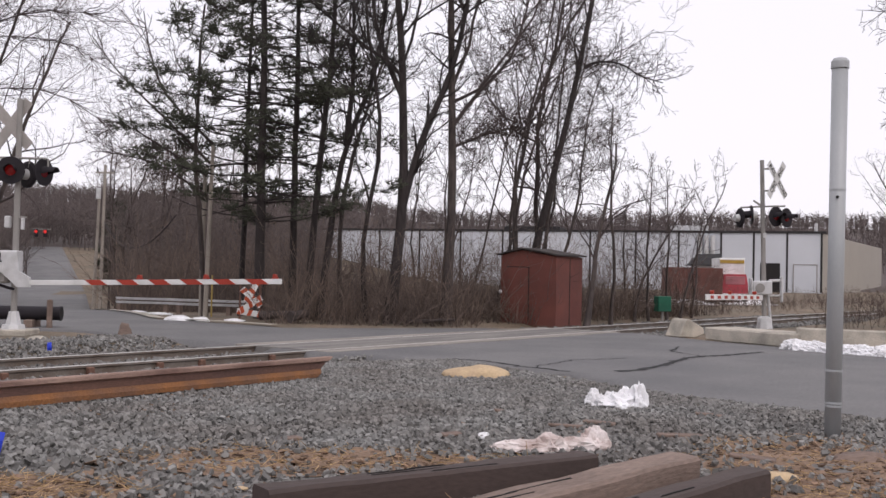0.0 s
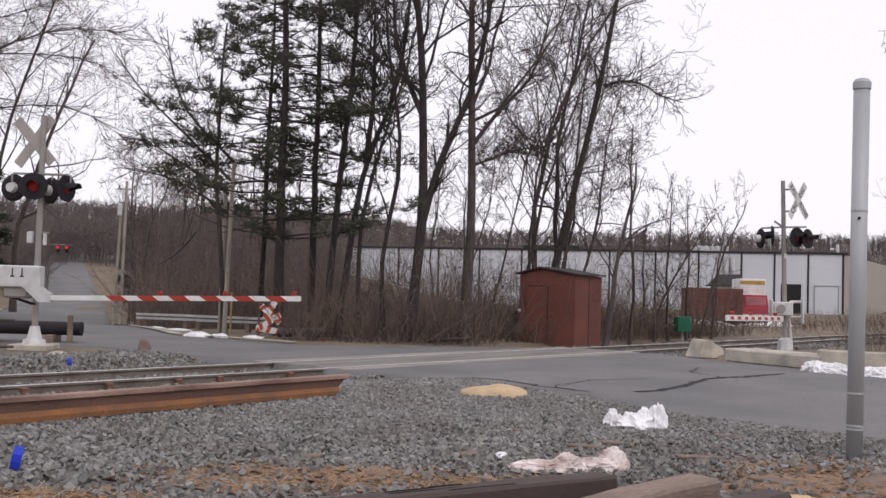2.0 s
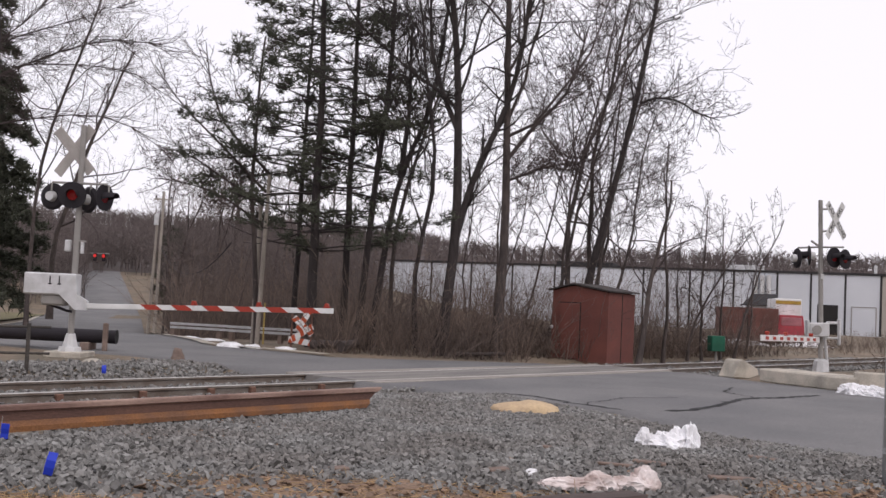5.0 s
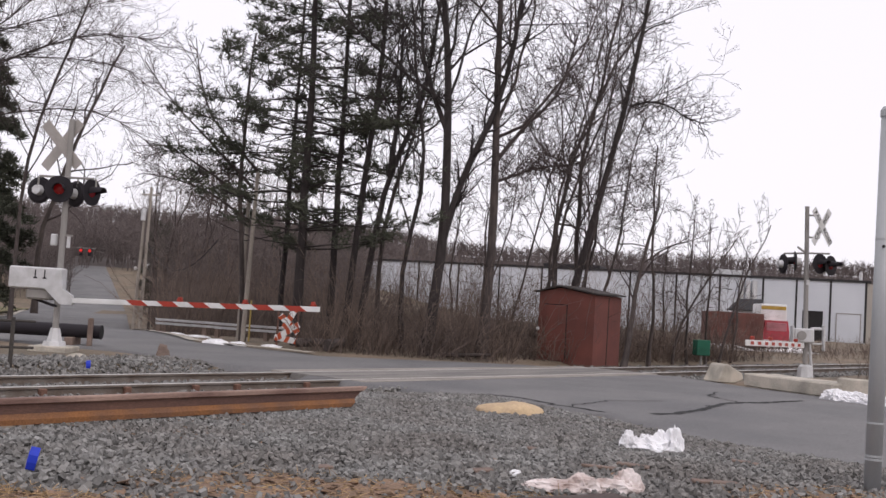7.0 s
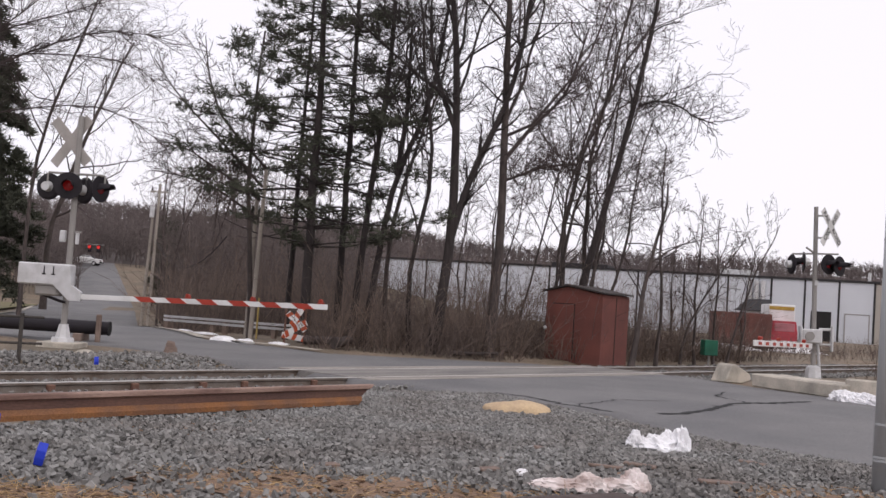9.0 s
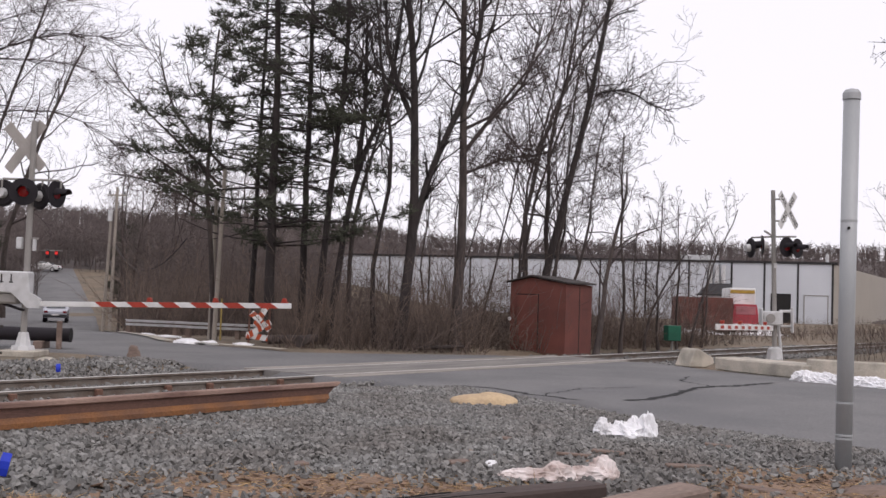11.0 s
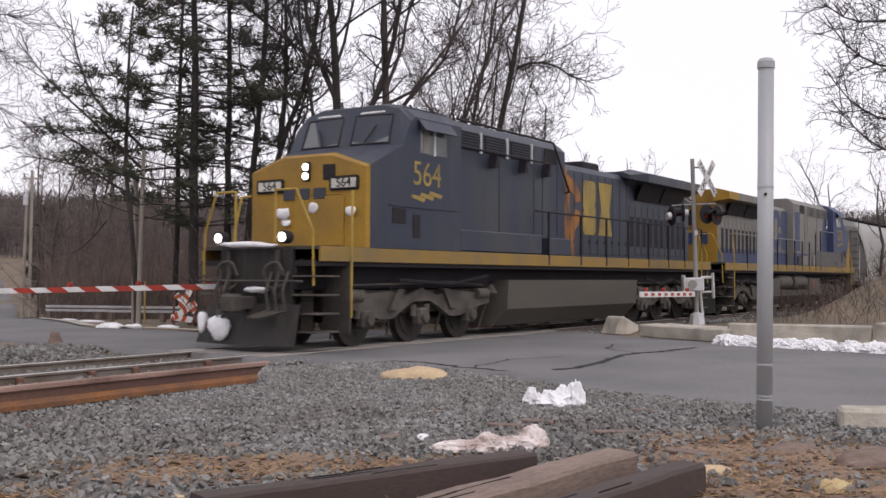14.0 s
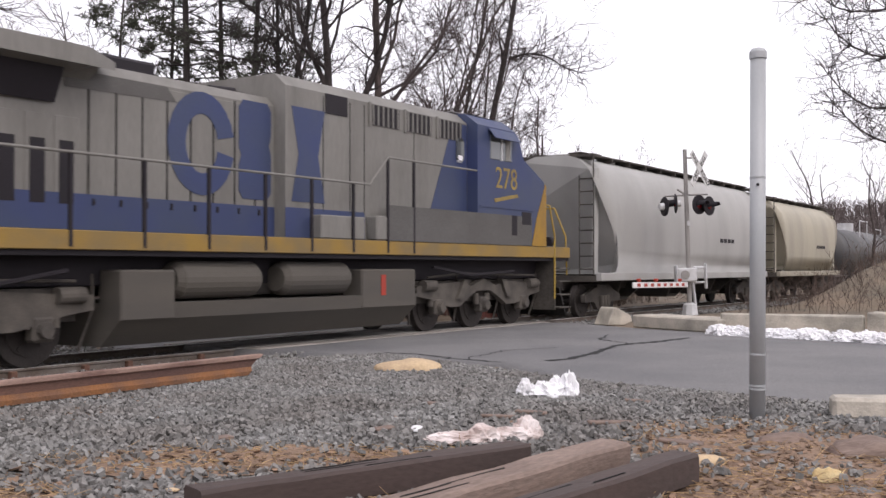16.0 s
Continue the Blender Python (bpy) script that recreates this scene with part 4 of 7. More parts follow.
            part("top_grime", bm_prism([(X(16.0), 3.98), (X(13.9), 4.02), (X(14.1), 4.24), (X(16.0), 4.24)], min(0.962 * k, 0.969 * k), max(0.962 * k, 0.969 * k)), M_DULLGREY, e, "sooty stain along the hood")
    # nose fittings
    xf = X(2.2)
    hl = part("headlight", bm_box(xf, xf + 0.05, -0.1, 0.1, 3.24, 3.62, bevel=0.02), M_BLACK, e, "twin headlight housing")
    for z in (3.34, 3.52):
        part("lamp", bm_cyl((xf + 0.05, 0, z), (xf + 0.062, 0, z), 0.07, seg=16), M_HOTLAMP if nose is M_YELLOW else M_GLASS, hl, "lit headlight")
    part("door", bm_box(xf, xf + 0.025, 0.42, 0.72, 3.25, 3.55, bevel=0.02), M_BLACK, e, "small nose window")
    part("door", bm_box(xf, xf + 0.02, -0.3, 0.95, 1.95, 2.95, bevel=0.02), nose, e)
    for y in (0.95, -0.95):
        nb = part("number_board", bm_box(xf, xf + 0.04, y - 0.36, y + 0.36, 3.03, 3.31, bevel=0.03), M_BLACK, e, "black number board")
        part("glow_strip", bm_box(xf + 0.035, xf + 0.046, y - 0.3, y + 0.3, 3.08, 3.26), M_NUMGLASS, nb)
        letters(number, 0.25, nb, Matrix.Translation((xf + 0.05, y, 3.17)) @ pose(0, 0, 0, 90, 0, 90), M_BLACK, "number")
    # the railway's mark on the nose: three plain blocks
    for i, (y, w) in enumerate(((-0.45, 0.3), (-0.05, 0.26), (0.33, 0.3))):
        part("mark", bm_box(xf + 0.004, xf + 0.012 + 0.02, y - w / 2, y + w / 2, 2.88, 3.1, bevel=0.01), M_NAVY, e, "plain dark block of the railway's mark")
    for y in (0.78, -0.82):
        bm = bmesh.new()
        cyl(bm, (X(0.8), y, 2.08), (X(0.62), y, 2.08), 0.12, seg=16)
        dl = part("ditch_light", bm, M_BLACK, e)
        part("lamp", bm_cyl((X(0.62), y, 2.08), (X(0.61), y, 2.08), 0.085, seg=16), M_HOTLAMP if nose is M_YELLOW else M_GLASS, dl, "lit ditch light")
    if nose is M_YELLOW:
        for y, z, r in ((-0.6, 2.62, 0.19), (0.2, 2.72, 0.11), (1.15, 2.62, 0.14), (-0.55, 2.42, 0.11)):
            bm = bmesh.new()
            bmesh.ops.create_icosphere(bm, subdivisions=2, radius=r, matrix=Matrix.Translation((xf + 0.03, y, z)) @ Matrix.Diagonal((0.16, 1.05, 0.7, 1)))
            for v in bm.verts:
                v.co += 0.07 * noise.noise_vector(v.co * 6)
            part("snow_patch", bm, M_SNOW, e, "packed snow stuck to the nose", smooth=True)
        for y, z, sx, sz in ((-0.45, 0.42, 0.28, 0.25), (-0.9, 0.5, 0.08, 0.2), (0.1, 1.12, 0.34, 0.06), (-0.1, 1.95, 0.8, 0.05)):
            bm = bmesh.new()
            bmesh.ops.create_icosphere(bm, subdivisions=2, radius=1, matrix=Matrix.Translation((X(0.3) if z < 1 else X(0.66), y, z)) @ Matrix.Diagonal((0.1, sx, sz, 1)))
            for v in bm.verts:
                v.co += 0.06 * noise.noise_vector(v.co * 6)
            part("snow_patch", bm, M_SNOW, e, "packed snow on the pilot", smooth=True)
    # auxiliary cab behind the driver's cab
    bm = bmesh.new()
    shell(bm, [(X(5.5), sym([(1.22, 1.92), (1.22, 4.62), (0.95, 4.85)])), (X(ub), sym([(1.22, 1.92), (1.22, 4.62), (0.95, 4.85)]))])
    aux = part("equipment_hood", bm, wide, e)
    for k in (1, -1):
        lo, hi = min(1.22 * k, 1.49 * k), max(1.22 * k, 1.49 * k)
        part("side_box", bm_box(X(9.25), X(5.5), lo, hi, 1.92, 2.4, bevel=0.03), cabm if wide is M_NAVY else wide, e)
        for u0 in (5.75, 6.95, 8.15):
            lv = part("louvre", bm_box(X(u0 + 0.95), X(u0), min(1.21 * k, 1.235 * k), max(1.21 * k, 1.235 * k), 4.2, 4.6), M_BLACK, aux, "dark louvred grille")
            for i in range(6):
                if stripe_low:
                    xs_ = X(u0 + 0.95) + 0.04 + i * 0.165
                    part("slat", bm_box(xs_, xs_ + 0.045, min(1.23 * k, 1.25 * k), max(1.23 * k, 1.25 * k), 4.2, 4.6), wide, lv)
                else:
                    part("slat", bm_box(X(u0 + 0.95), X(u0), min(1.23 * k, 1.25 * k), max(1.23 * k, 1.25 * k), 4.22 + i * 0.063, 4.24 + i * 0.063), wide, lv)
            part("frame_post", bm_box(X(u0 + 1.03), X(u0 + 0.96), min(1.22 * k, 1.26 * k), max(1.22 * k, 1.26 * k), 4.16, 4.64), M_ALU if wide is M_NAVY else wide, lv)
        for u in (5.52, 7.6, 9.3, 9.75, 10.55):
            part("seam", bm_box(X(u + 0.02), X(u), min(1.2 * k, 1.226 * k), max(1.2 * k, 1.226 * k), 2.42, 4.55), M_DARK, aux)
        part("louvre", bm_box(X(10.5), X(9.85), min(1.21 * k, 1.235 * k), max(1.21 * k, 1.235 * k), 4.25, 4.62), M_BLACK, aux)
        if wide is M_NAVY:
            bm = bmesh.new()
            pipe(bm, [(X(5.5), 1.42 * k, 4.78), (X(10.2), 1.3 * k, 4.78), (X(11.1), 1.3 * k, 3.6), (X(11.4), 1.05 * k, 3.6)], 0.028, seg=8)
            pipe(bm, [(X(5.5), 1.42 * k, 4.2), (X(9.9), 1.42 * k, 4.2)], 0.024, seg=8)
            part("handrail", bm, M_BLACK, aux)
            for u in (7.2, 8.6, 9.8):
                bm = bmesh.new()
                prism(bm, [(X(u) - 0.06, 3.88), (X(u) + 0.1, 3.88), (X(u) + 0.03, 4.2), (X(u) - 0.03, 4.2)], min(1.22 * k, 1.42 * k), max(1.22 * k, 1.42 * k))
                part("bracket", bm, M_BLACK, aux)
    # engine hood and its doors
    bm = bmesh.new()
    shell(bm, [(X(ub), sym([(0.95, 1.92), (0.95, 4.25), (0.8, 4.42), (0.5, 4.46)])), (X(15.6), sym([(0.95, 1.92), (0.95, 4.25), (0.8, 4.42), (0.5, 4.46)]))])
    hood = part("engine_hood", bm, body, e)
    bm = bmesh.new()
    shell(bm, [(X(15.6), sym([(0.95, 1.92), (0.95, 4.1), (1.25, 4.3), (1.0, 4.55)])), (X(20.75), sym([(0.95, 1.92), (0.95, 4.1), (1.25, 4.3), (1.0, 4.55)]))])
    rad = part("radiator_hood", bm, body, e)
    bm = bmesh.new()
    shell(bm, [(X(20.75), sym([(0.95, 1.92), (0.95, 4.1), (1.4, 4.3), (1.0, 4.6)])), (X(20.82), sym([(0.95, 1.92), (0.95, 4.1), (1.4, 4.3), (1.0, 4.6)]))])
    re_ = part("hood_end", bm, rear, e, "yellow hood end" if rear is M_YELLOW else "")
    for k in (1, -1):
        bm = bmesh.new()
        shell(bm, [(X(15.3), [(0.9 * k, 4.36), (1.2 * k, 4.28), (1.2 * k, 4.40), (0.9 * k, 4.52)]), (X(16.0), [(0.9 * k, 4.15), (1.5 * k, 4.22), (1.5 * k, 4.48), (0.9 * k, 4.64)]), (X(20.7), [(0.9 * k, 4.15), (1.5 * k, 4.22), (1.5 * k, 4.48), (0.9 * k, 4.64)])])
        part("radiator_wing", bm, body, e)
        if rear is M_YELLOW:
            bm = bmesh.new()
            shell(bm, [(X(20.0), [(0.9 * k, 4.145), (1.505 * k, 4.215), (1.505 * k, 4.485), (0.9 * k, 4.645)]), (X(21.15), [(0.9 * k, 4.145), (1.505 * k, 4.215), (1.505 * k, 4.485), (0.9 * k, 4.645)])])
            part("wing_end", bm, rear, e, "yellow end of the radiator wing")
        for u0, u1 in ((16.2, 17.9), (18.05, 19.9)):
            bm = bmesh.new()
            box(bm, X(u1), X(u0), -0.01, 0.02, -0.55, 0, m=Matrix.Translation((0, 1.22 * k, 4.22)) @ pose(0, 0, 0, -24 * k, 0, 0))
            part("radiator_screen", bm, M_BLACK, rad, "dark intake screen")
        for i in range(10):
            u = 15.75 + i * 0.48
            d = part("hood_door", bm_box(X(u + 0.42), X(u), min(0.94 * k, 0.965 * k), max(0.94 * k, 0.965 * k), 2.05, 3.55, bevel=0.01), body, rad)
            part("screen", bm_box(X(u + 0.34), X(u + 0.1), min(0.955 * k, 0.975 * k), max(0.955 * k, 0.975 * k), 2.3, 3.2), M_BLACK, d)
        for i in range(1 if stripe_low else 0, 9):
            u = 11.1 + i * 0.5
            d = part("hood_door", bm_box(X(u + 0.47), X(u), min(0.94 * k, 0.962 * k), max(0.94 * k, 0.962 * k), 2.02, 4.2, bevel=0.008), body, hood)
            part("seam", bm_box(X(u + 0.495), X(u + 0.47), min(0.945 * k, 0.963 * k), max(0.945 * k, 0.963 * k), 2.0, 4.22), M_DARK, hood)
            part("latch", bm_box(X(u + 0.42), X(u + 0.38), min(0.955 * k, 0.985 * k), max(0.955 * k, 0.985 * k), 2.3, 2.4), M_BLACK, d)
        if stripe_low:
            part("stripe", bm_box(X(20.75), X(ub), min(0.964 * k, 0.968 * k), max(0.964 * k, 0.968 * k), 1.93, 2.46), M_ROYAL, hood, "blue lower stripe")
            part("stripe", bm_box(X(ub), X(9.3), min(1.22 * k, 1.226 * k), max(1.22 * k, 1.226 * k), 1.93, 2.46), M_ROYAL, aux, "blue lower stripe")
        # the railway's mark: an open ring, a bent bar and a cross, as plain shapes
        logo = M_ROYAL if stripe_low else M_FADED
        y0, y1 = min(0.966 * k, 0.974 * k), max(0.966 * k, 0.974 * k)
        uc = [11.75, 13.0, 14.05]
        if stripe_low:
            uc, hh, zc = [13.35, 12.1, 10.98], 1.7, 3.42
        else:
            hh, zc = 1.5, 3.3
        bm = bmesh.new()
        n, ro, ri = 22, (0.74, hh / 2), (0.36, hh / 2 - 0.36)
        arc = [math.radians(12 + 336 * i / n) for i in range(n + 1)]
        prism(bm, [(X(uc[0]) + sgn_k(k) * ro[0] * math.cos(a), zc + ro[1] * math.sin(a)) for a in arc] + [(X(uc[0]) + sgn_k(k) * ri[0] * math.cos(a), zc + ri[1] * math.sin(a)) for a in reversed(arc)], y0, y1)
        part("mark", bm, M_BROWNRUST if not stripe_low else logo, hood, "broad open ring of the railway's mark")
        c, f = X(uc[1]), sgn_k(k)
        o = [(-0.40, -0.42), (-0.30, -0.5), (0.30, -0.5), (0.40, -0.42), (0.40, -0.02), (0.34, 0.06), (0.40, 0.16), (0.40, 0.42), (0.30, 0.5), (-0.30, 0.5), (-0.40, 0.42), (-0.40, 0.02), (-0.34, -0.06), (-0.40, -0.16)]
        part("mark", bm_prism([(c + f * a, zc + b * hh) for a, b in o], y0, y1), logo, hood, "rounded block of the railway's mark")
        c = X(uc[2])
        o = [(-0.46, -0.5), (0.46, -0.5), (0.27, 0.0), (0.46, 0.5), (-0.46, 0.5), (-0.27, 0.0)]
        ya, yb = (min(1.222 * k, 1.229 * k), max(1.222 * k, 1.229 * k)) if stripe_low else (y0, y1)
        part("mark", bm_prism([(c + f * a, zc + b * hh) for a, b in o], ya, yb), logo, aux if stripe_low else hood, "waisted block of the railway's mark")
        if not stripe_low:
            for u, z0, z1, w in ((11.6, 2.2, 4.1, 0.16), (11.95, 1.95, 3.0, 0.12), (11.3, 3.2, 4.3, 0.3)):
                part("rust_streak", bm_box(X(u) - w, X(u) + w, min(0.97 * k, 0.979 * k), max(0.97 * k, 0.979 * k), z0, z1), M_BROWNRUST, hood, "orange rust streak")
        # walkway rail
        if stripe_low:
            handrail(e, [(X(20.6), 2.98), (X(9.5), 2.98), (X(8.9), 3.55), (X(5.55), 3.55)], [(X(u), 2.98) for u in (19.0, 17.6, 16.3, 15.0, 13.7, 12.4, 11.2, 10.0)] + [(X(8.9), 3.55), (X(8.0), 3.55)], k, M_LGREY)
        else:
            handrail(e, [(X(20.6), 2.98), (X(8.9), 2.98)], [(X(u), 2.98) for u in (20.6, 19.0, 17.6, 16.0, 14.5, 13.0, 11.4, 9.6)], k, M_BLACK)
        part("toolbox", bm_box(X(10.9), X(9.6), min(1.23 * k, 1.46 * k), max(1.23 * k, 1.46 * k), 1.92, 2.35, bevel=0.02), M_LGREY if stripe_low else wide, e)
    # roof fittings
    bm = bmesh.new()
    box(bm, X(14.9), X(13.8), -0.4, 0.4, 4.45, 4.72, bevel=0.05)
    part("exhaust_stack", bm, M_BLACK, e)
    bm = bmesh.new()
    for i in range(3):
        cyl(bm, (X(12.4 - 0.15 * i), -0.15 + 0.15 * i, 4.55), (X(11.8 - 0.1 * i), -0.15 + 0.15 * i, 4.55), 0.05, 0.09, seg=12)
    box(bm, X(12.4), X(12.0), -0.2, 0.2, 4.44, 4.52)
    part("air_horn", bm, M_BLACK, e)
    for y in (-0.5, 0.1, 0.55):
        part("antenna", bm_cyl((X(4.4 + y), y, 4.93), (X(4.4 + y), y, 5.08), 0.03, seg=8), M_BLACK, e)
    hb = part("rear_headlight", bm_box(X(20.9), X(20.8), -0.1, 0.1, 4.0, 4.4, bevel=0.02), M_BLACK, e)
    for z in (4.1, 4.3):
        part("lamp", bm_cyl((X(20.9), 0, z), (X(20.92), 0, z), 0.07, seg=14), M_ALU, hb)
    part("rear_door", bm_box(X(20.86), X(20.81), -0.16, 0.16, 3.3, 3.85), M_BLACK, e)
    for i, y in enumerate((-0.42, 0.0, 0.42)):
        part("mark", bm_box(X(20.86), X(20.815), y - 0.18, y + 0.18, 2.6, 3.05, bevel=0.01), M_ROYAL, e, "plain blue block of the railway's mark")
    letters(number, 0.26, e, Matrix.Translation((X(20.83), 0.62, 3.82)) @ pose(0, 0, 0, 90, 0, -90), M_BLACK, "number")
    # fuel tank and trucks
    bm = bmesh.new()
    shell(bm, [(X(15.35), sym([(0.95, 0.22), (1.36, 0.62), (1.4, 1.3 if not has_tanks else 0.86)])), (X(7.75), sym([(0.95, 0.22), (1.36, 0.62), (1.4, 1.3 if not has_tanks else 0.86)]))])
    part("fuel_tank", bm, M_TANKGRIME, e, "dust-brown fuel tank")
    if has_tanks:
        for k in (1, -1):
            for u0, u1 in ((12.3, 14.2), (9.85, 11.75)):
                bm = bmesh.new()
                cyl(bm, (X(u1) + 0.12, 1.12 * k, 1.2), (X(u0) - 0.12, 1.12 * k, 1.2), 0.3, seg=22)
                cyl(bm, (X(u1), 1.12 * k, 1.2), (X(u1) + 0.12, 1.12 * k, 1.2), 0.22, 0.3, seg=22)
                cyl(bm, (X(u0) - 0.12, 1.12 * k, 1.2), (X(u0), 1.12 * k, 1.2), 0.3, 0.22, seg=22)
                part("air_tank", bm, M_TANKGRIME, e, "dust-brown air reservoir", smooth=False)
            for u0, u1 in ((14.3, 15.35), (7.8, 9.6)):
                part("tank_end", bm_box(X(u1), X(u0), min(0.9 * k, 1.4 * k), max(0.9 * k, 1.4 * k), 0.6, 1.36, bevel=0.03), M_TANKGRIME, e)
            part("red_tag", bm_box(X(9.0), X(8.85), min(1.39 * k, 1.41 * k), max(1.39 * k, 1.41 * k), 0.85, 1.25), M_REDREF, e)
    bm = bmesh.new()
    cyl(bm, (X(7.35), 1.15, 1.2), (X(7.35), 1.15, 1.0), 0.05, 0.16, seg=14)
    part("bell", bm, M_TRUCK, e)
    for k in (1, -1):
        for pts in ([(20.5, 1.35), (19.2, 1.15), (18.4, 1.33), (17.4, 1.15), (16.2, 1.35)], [(7.0, 1.4), (5.5, 1.22), (3.5, 1.3)]):
            bm = bmesh.new()
            pipe(bm, [(X(u), 1.3 * k, z) for u, z in pts], 0.035, seg=6)
            part("cable", bm, M_BLACK, e)
    loco_truck(e, X(4.6))
    loco_truck(e, X(18.35))
    return e


def sgn_k(k):
    """The way in which marks read on that side."""
    return -1 if k > 0 else 1


M_DULLGREY = mat("dull_grey", (0.115, 0.11, 0.105), 0.7, scale=1.0, second=(0.09, 0.085, 0.08))
M_YELLOWRAIL = mat("yellow_rail", (0.42, 0.28, 0.05), 0.6, scale=3, bump=0.05)
M_ROOFPALE = mat("pale_roof", (0.55, 0.53, 0.52), 0.6, scale=1.5, second=(0.42, 0.41, 0.40), bump=0.1)
M_NUMGLASS = mat("number_glass", (0.6, 0.58, 0.52), 0.4, scale=2, bump=0)
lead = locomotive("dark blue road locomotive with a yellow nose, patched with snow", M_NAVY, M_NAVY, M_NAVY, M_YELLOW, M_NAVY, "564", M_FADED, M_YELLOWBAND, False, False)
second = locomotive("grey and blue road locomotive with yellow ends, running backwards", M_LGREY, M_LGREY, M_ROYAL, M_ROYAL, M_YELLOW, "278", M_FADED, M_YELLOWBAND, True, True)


def freight_truck(e, xc):
    for dx in (-0.88, 0.88):
        wheelset(e, xc + dx, 0.46)
    for k in (1, -1):
        bm = bmesh.new()
        prism(bm, [(xc - 1.2, 0.42), (xc - 1.2, 0.62), (xc - 0.5, 0.82), (xc + 0.5, 0.82), (xc + 1.2, 0.62), (xc + 1.2, 0.42), (xc + 0.6, 0.42), (xc + 0.35, 0.2), (xc - 0.35, 0.2), (xc - 0.6, 0.42)], min(0.92 * k, 1.05 * k), max(0.92 * k, 1.05 * k))
        sf = part("side_frame", bm, M_GRIME, e)
        bm = bmesh.new()
        for dx in (-0.2, 0, 0.2):
            cyl(bm, (xc + dx, 1.08 * k, 0.3), (xc + dx, 1.08 * k, 0.6), 0.08, seg=10)
        part("spring", bm, M_TRUCK, sf)
    part("bolster", bm_box(xc - 0.3, xc + 0.3, -1.0, 1.0, 0.5, 0.9), M_GRIME, e)


def hopper_car(label, L, material, top):
    """A covered hopper with bulging sides, slope sheets at both ends, roof walk and end platforms."""
    e = thing("hopper_car", Matrix.Identity(4), label, "hopper car", "freight cars")
    h = L / 2
    b0 = h - 2.0
    side = [(1.30, 1.2), (1.42, 1.5), (1.49, 1.9), (1.52, 2.4), (1.51, 2.85), (1.46, 3.3), (1.36, 3.7), (1.18, top - 0.42), (0.9, top - 0.14), (0.5, top)]
    bm = bmesh.new()
    shell(bm, [(x, sym(side)) for x in (-b0 - 0.9, -b0, b0, b0 + 0.9)])
    for v in bm.verts:  # slope sheets: the ends lean in towards the bottom
        if abs(v.co.x) > b0 + 0.5:
            v.co.x = math.copysign(b0 + 1.1 - 1.5 * smooth01(3.9, 1.2, v.co.z), v.co.x)
    skin = part("body", bm, material, e).data
    for p in skin.polygons:
        p.use_smooth = abs(p.normal.x) < 0.3
    for k in (1, -1):
        part("side_sill", bm_box(-h + 0.9, h - 0.9, min(1.38 * k, 1.55 * k), max(1.38 * k, 1.55 * k), 1.02, 1.24, bevel=0.015), material, e)
        for sg in (1, -1):
            bm = bmesh.new()
            x = sg * (h - 1.0)
            prism(bm, [(x - sg * 0.25, 1.2), (x, 1.2), (x - sg * 0.1, top - 0.4), (x - sg * 0.35, top - 0.35)], min(1.2 * k, 1.28 * k), max(1.2 * k, 1.28 * k))
            part("end_post", bm, material, e)
            bm = bmesh.new()
            for z in np.arange(1.35, top - 0.4, 0.36):
                pipe(bm, [(x + 0.02 * sg, 0.85 * k, z), (x + 0.02 * sg, 1.28 * k, z)], 0.02, seg=6)
            pipe(bm, [(x + 0.02 * sg, 0.85 * k, 1.1), (x + 0.02 * sg, 0.85 * k, top)], 0.02, seg=6)
            pipe(bm, [(x + 0.02 * sg, 1.28 * k, 1.1), (x + 0.02 * sg, 1.28 * k, top)], 0.02, seg=6)
            part("ladder", bm, M_GRIME, e)
        bm = bmesh.new()
        for i in range(4):
            x = -b0 * 0.55 + i * 0.42
            box(bm, x, x + 0.3, min(1.515 * k, 1.53 * k), max(1.515 * k, 1.53 * k), 2.28, 2.42)
        part("reporting_marks", bm, M_BLACK, e, "dark bars of unreadable lettering")
    for sg in (1, -1):
        x = sg * (h - 1.0)
        part("end_platform", bm_box(min(x - sg * 1.4, x + sg * 0.1), max(x - sg * 1.4, x + sg * 0.1), -1.4, 1.4, 1.0, 1.16), M_GRIME, e)
        part("top_rail", bm_box(min(x - sg * 0.6, x), max(x - sg * 0.6, x), -1.25, 1.25, top - 0.06, top + 0.02), M_GRIME, e)
        part("coupler", bm_box(min(sg * (h - 0.9), sg * h), max(sg * (h - 0.9), sg * h), -0.14, 0.14, 0.72, 1.0, bevel=0.03), M_GRIME, e)
    part("centre_sill", bm_box(-h + 0.9, h - 0.9, -0.35, 0.35, 0.75, 1.15), M_GRIME, e)
    for i in range(3):
        x = (i - 1) * b0 * 0.62
        bm = bmesh.new()
        shell(bm, [(x - 1.3, sym([(1.2, 1.25), (1.2, 1.3)])), (x - 0.45, sym([(0.5, 0.4), (0.6, 0.5)])), (x + 0.45, sym([(0.5, 0.4), (0.6, 0.5)])), (x + 1.3, sym([(1.2, 1.25), (1.2, 1.3)]))])
        part("discharge_chute", bm, M_GRIME, e)
    bm = bmesh.new()
    for y in (-0.62, 0.62):
        box(bm, -h + 1.2, h - 1.2, y - 0.22, y + 0.22, top + 0.06, top + 0.1)
    for x in np.arange(-h + 1.5, h - 1.2, 1.3):
        box(bm, x, x + 0.06, -0.85, 0.85, top - 0.06, top + 0.07)
    part("roof_walk", bm, M_GRIME, e, "dark grating walk on the roof")
    for x in np.arange(-b0 + 1, b0, 2.4):
        part("hatch", bm_box(x, x + 1.2, -0.35, 0.35, top - 0.02, top + 0.12, bevel=0.03), material, e)
    freight_truck(e, -h + 2.1)
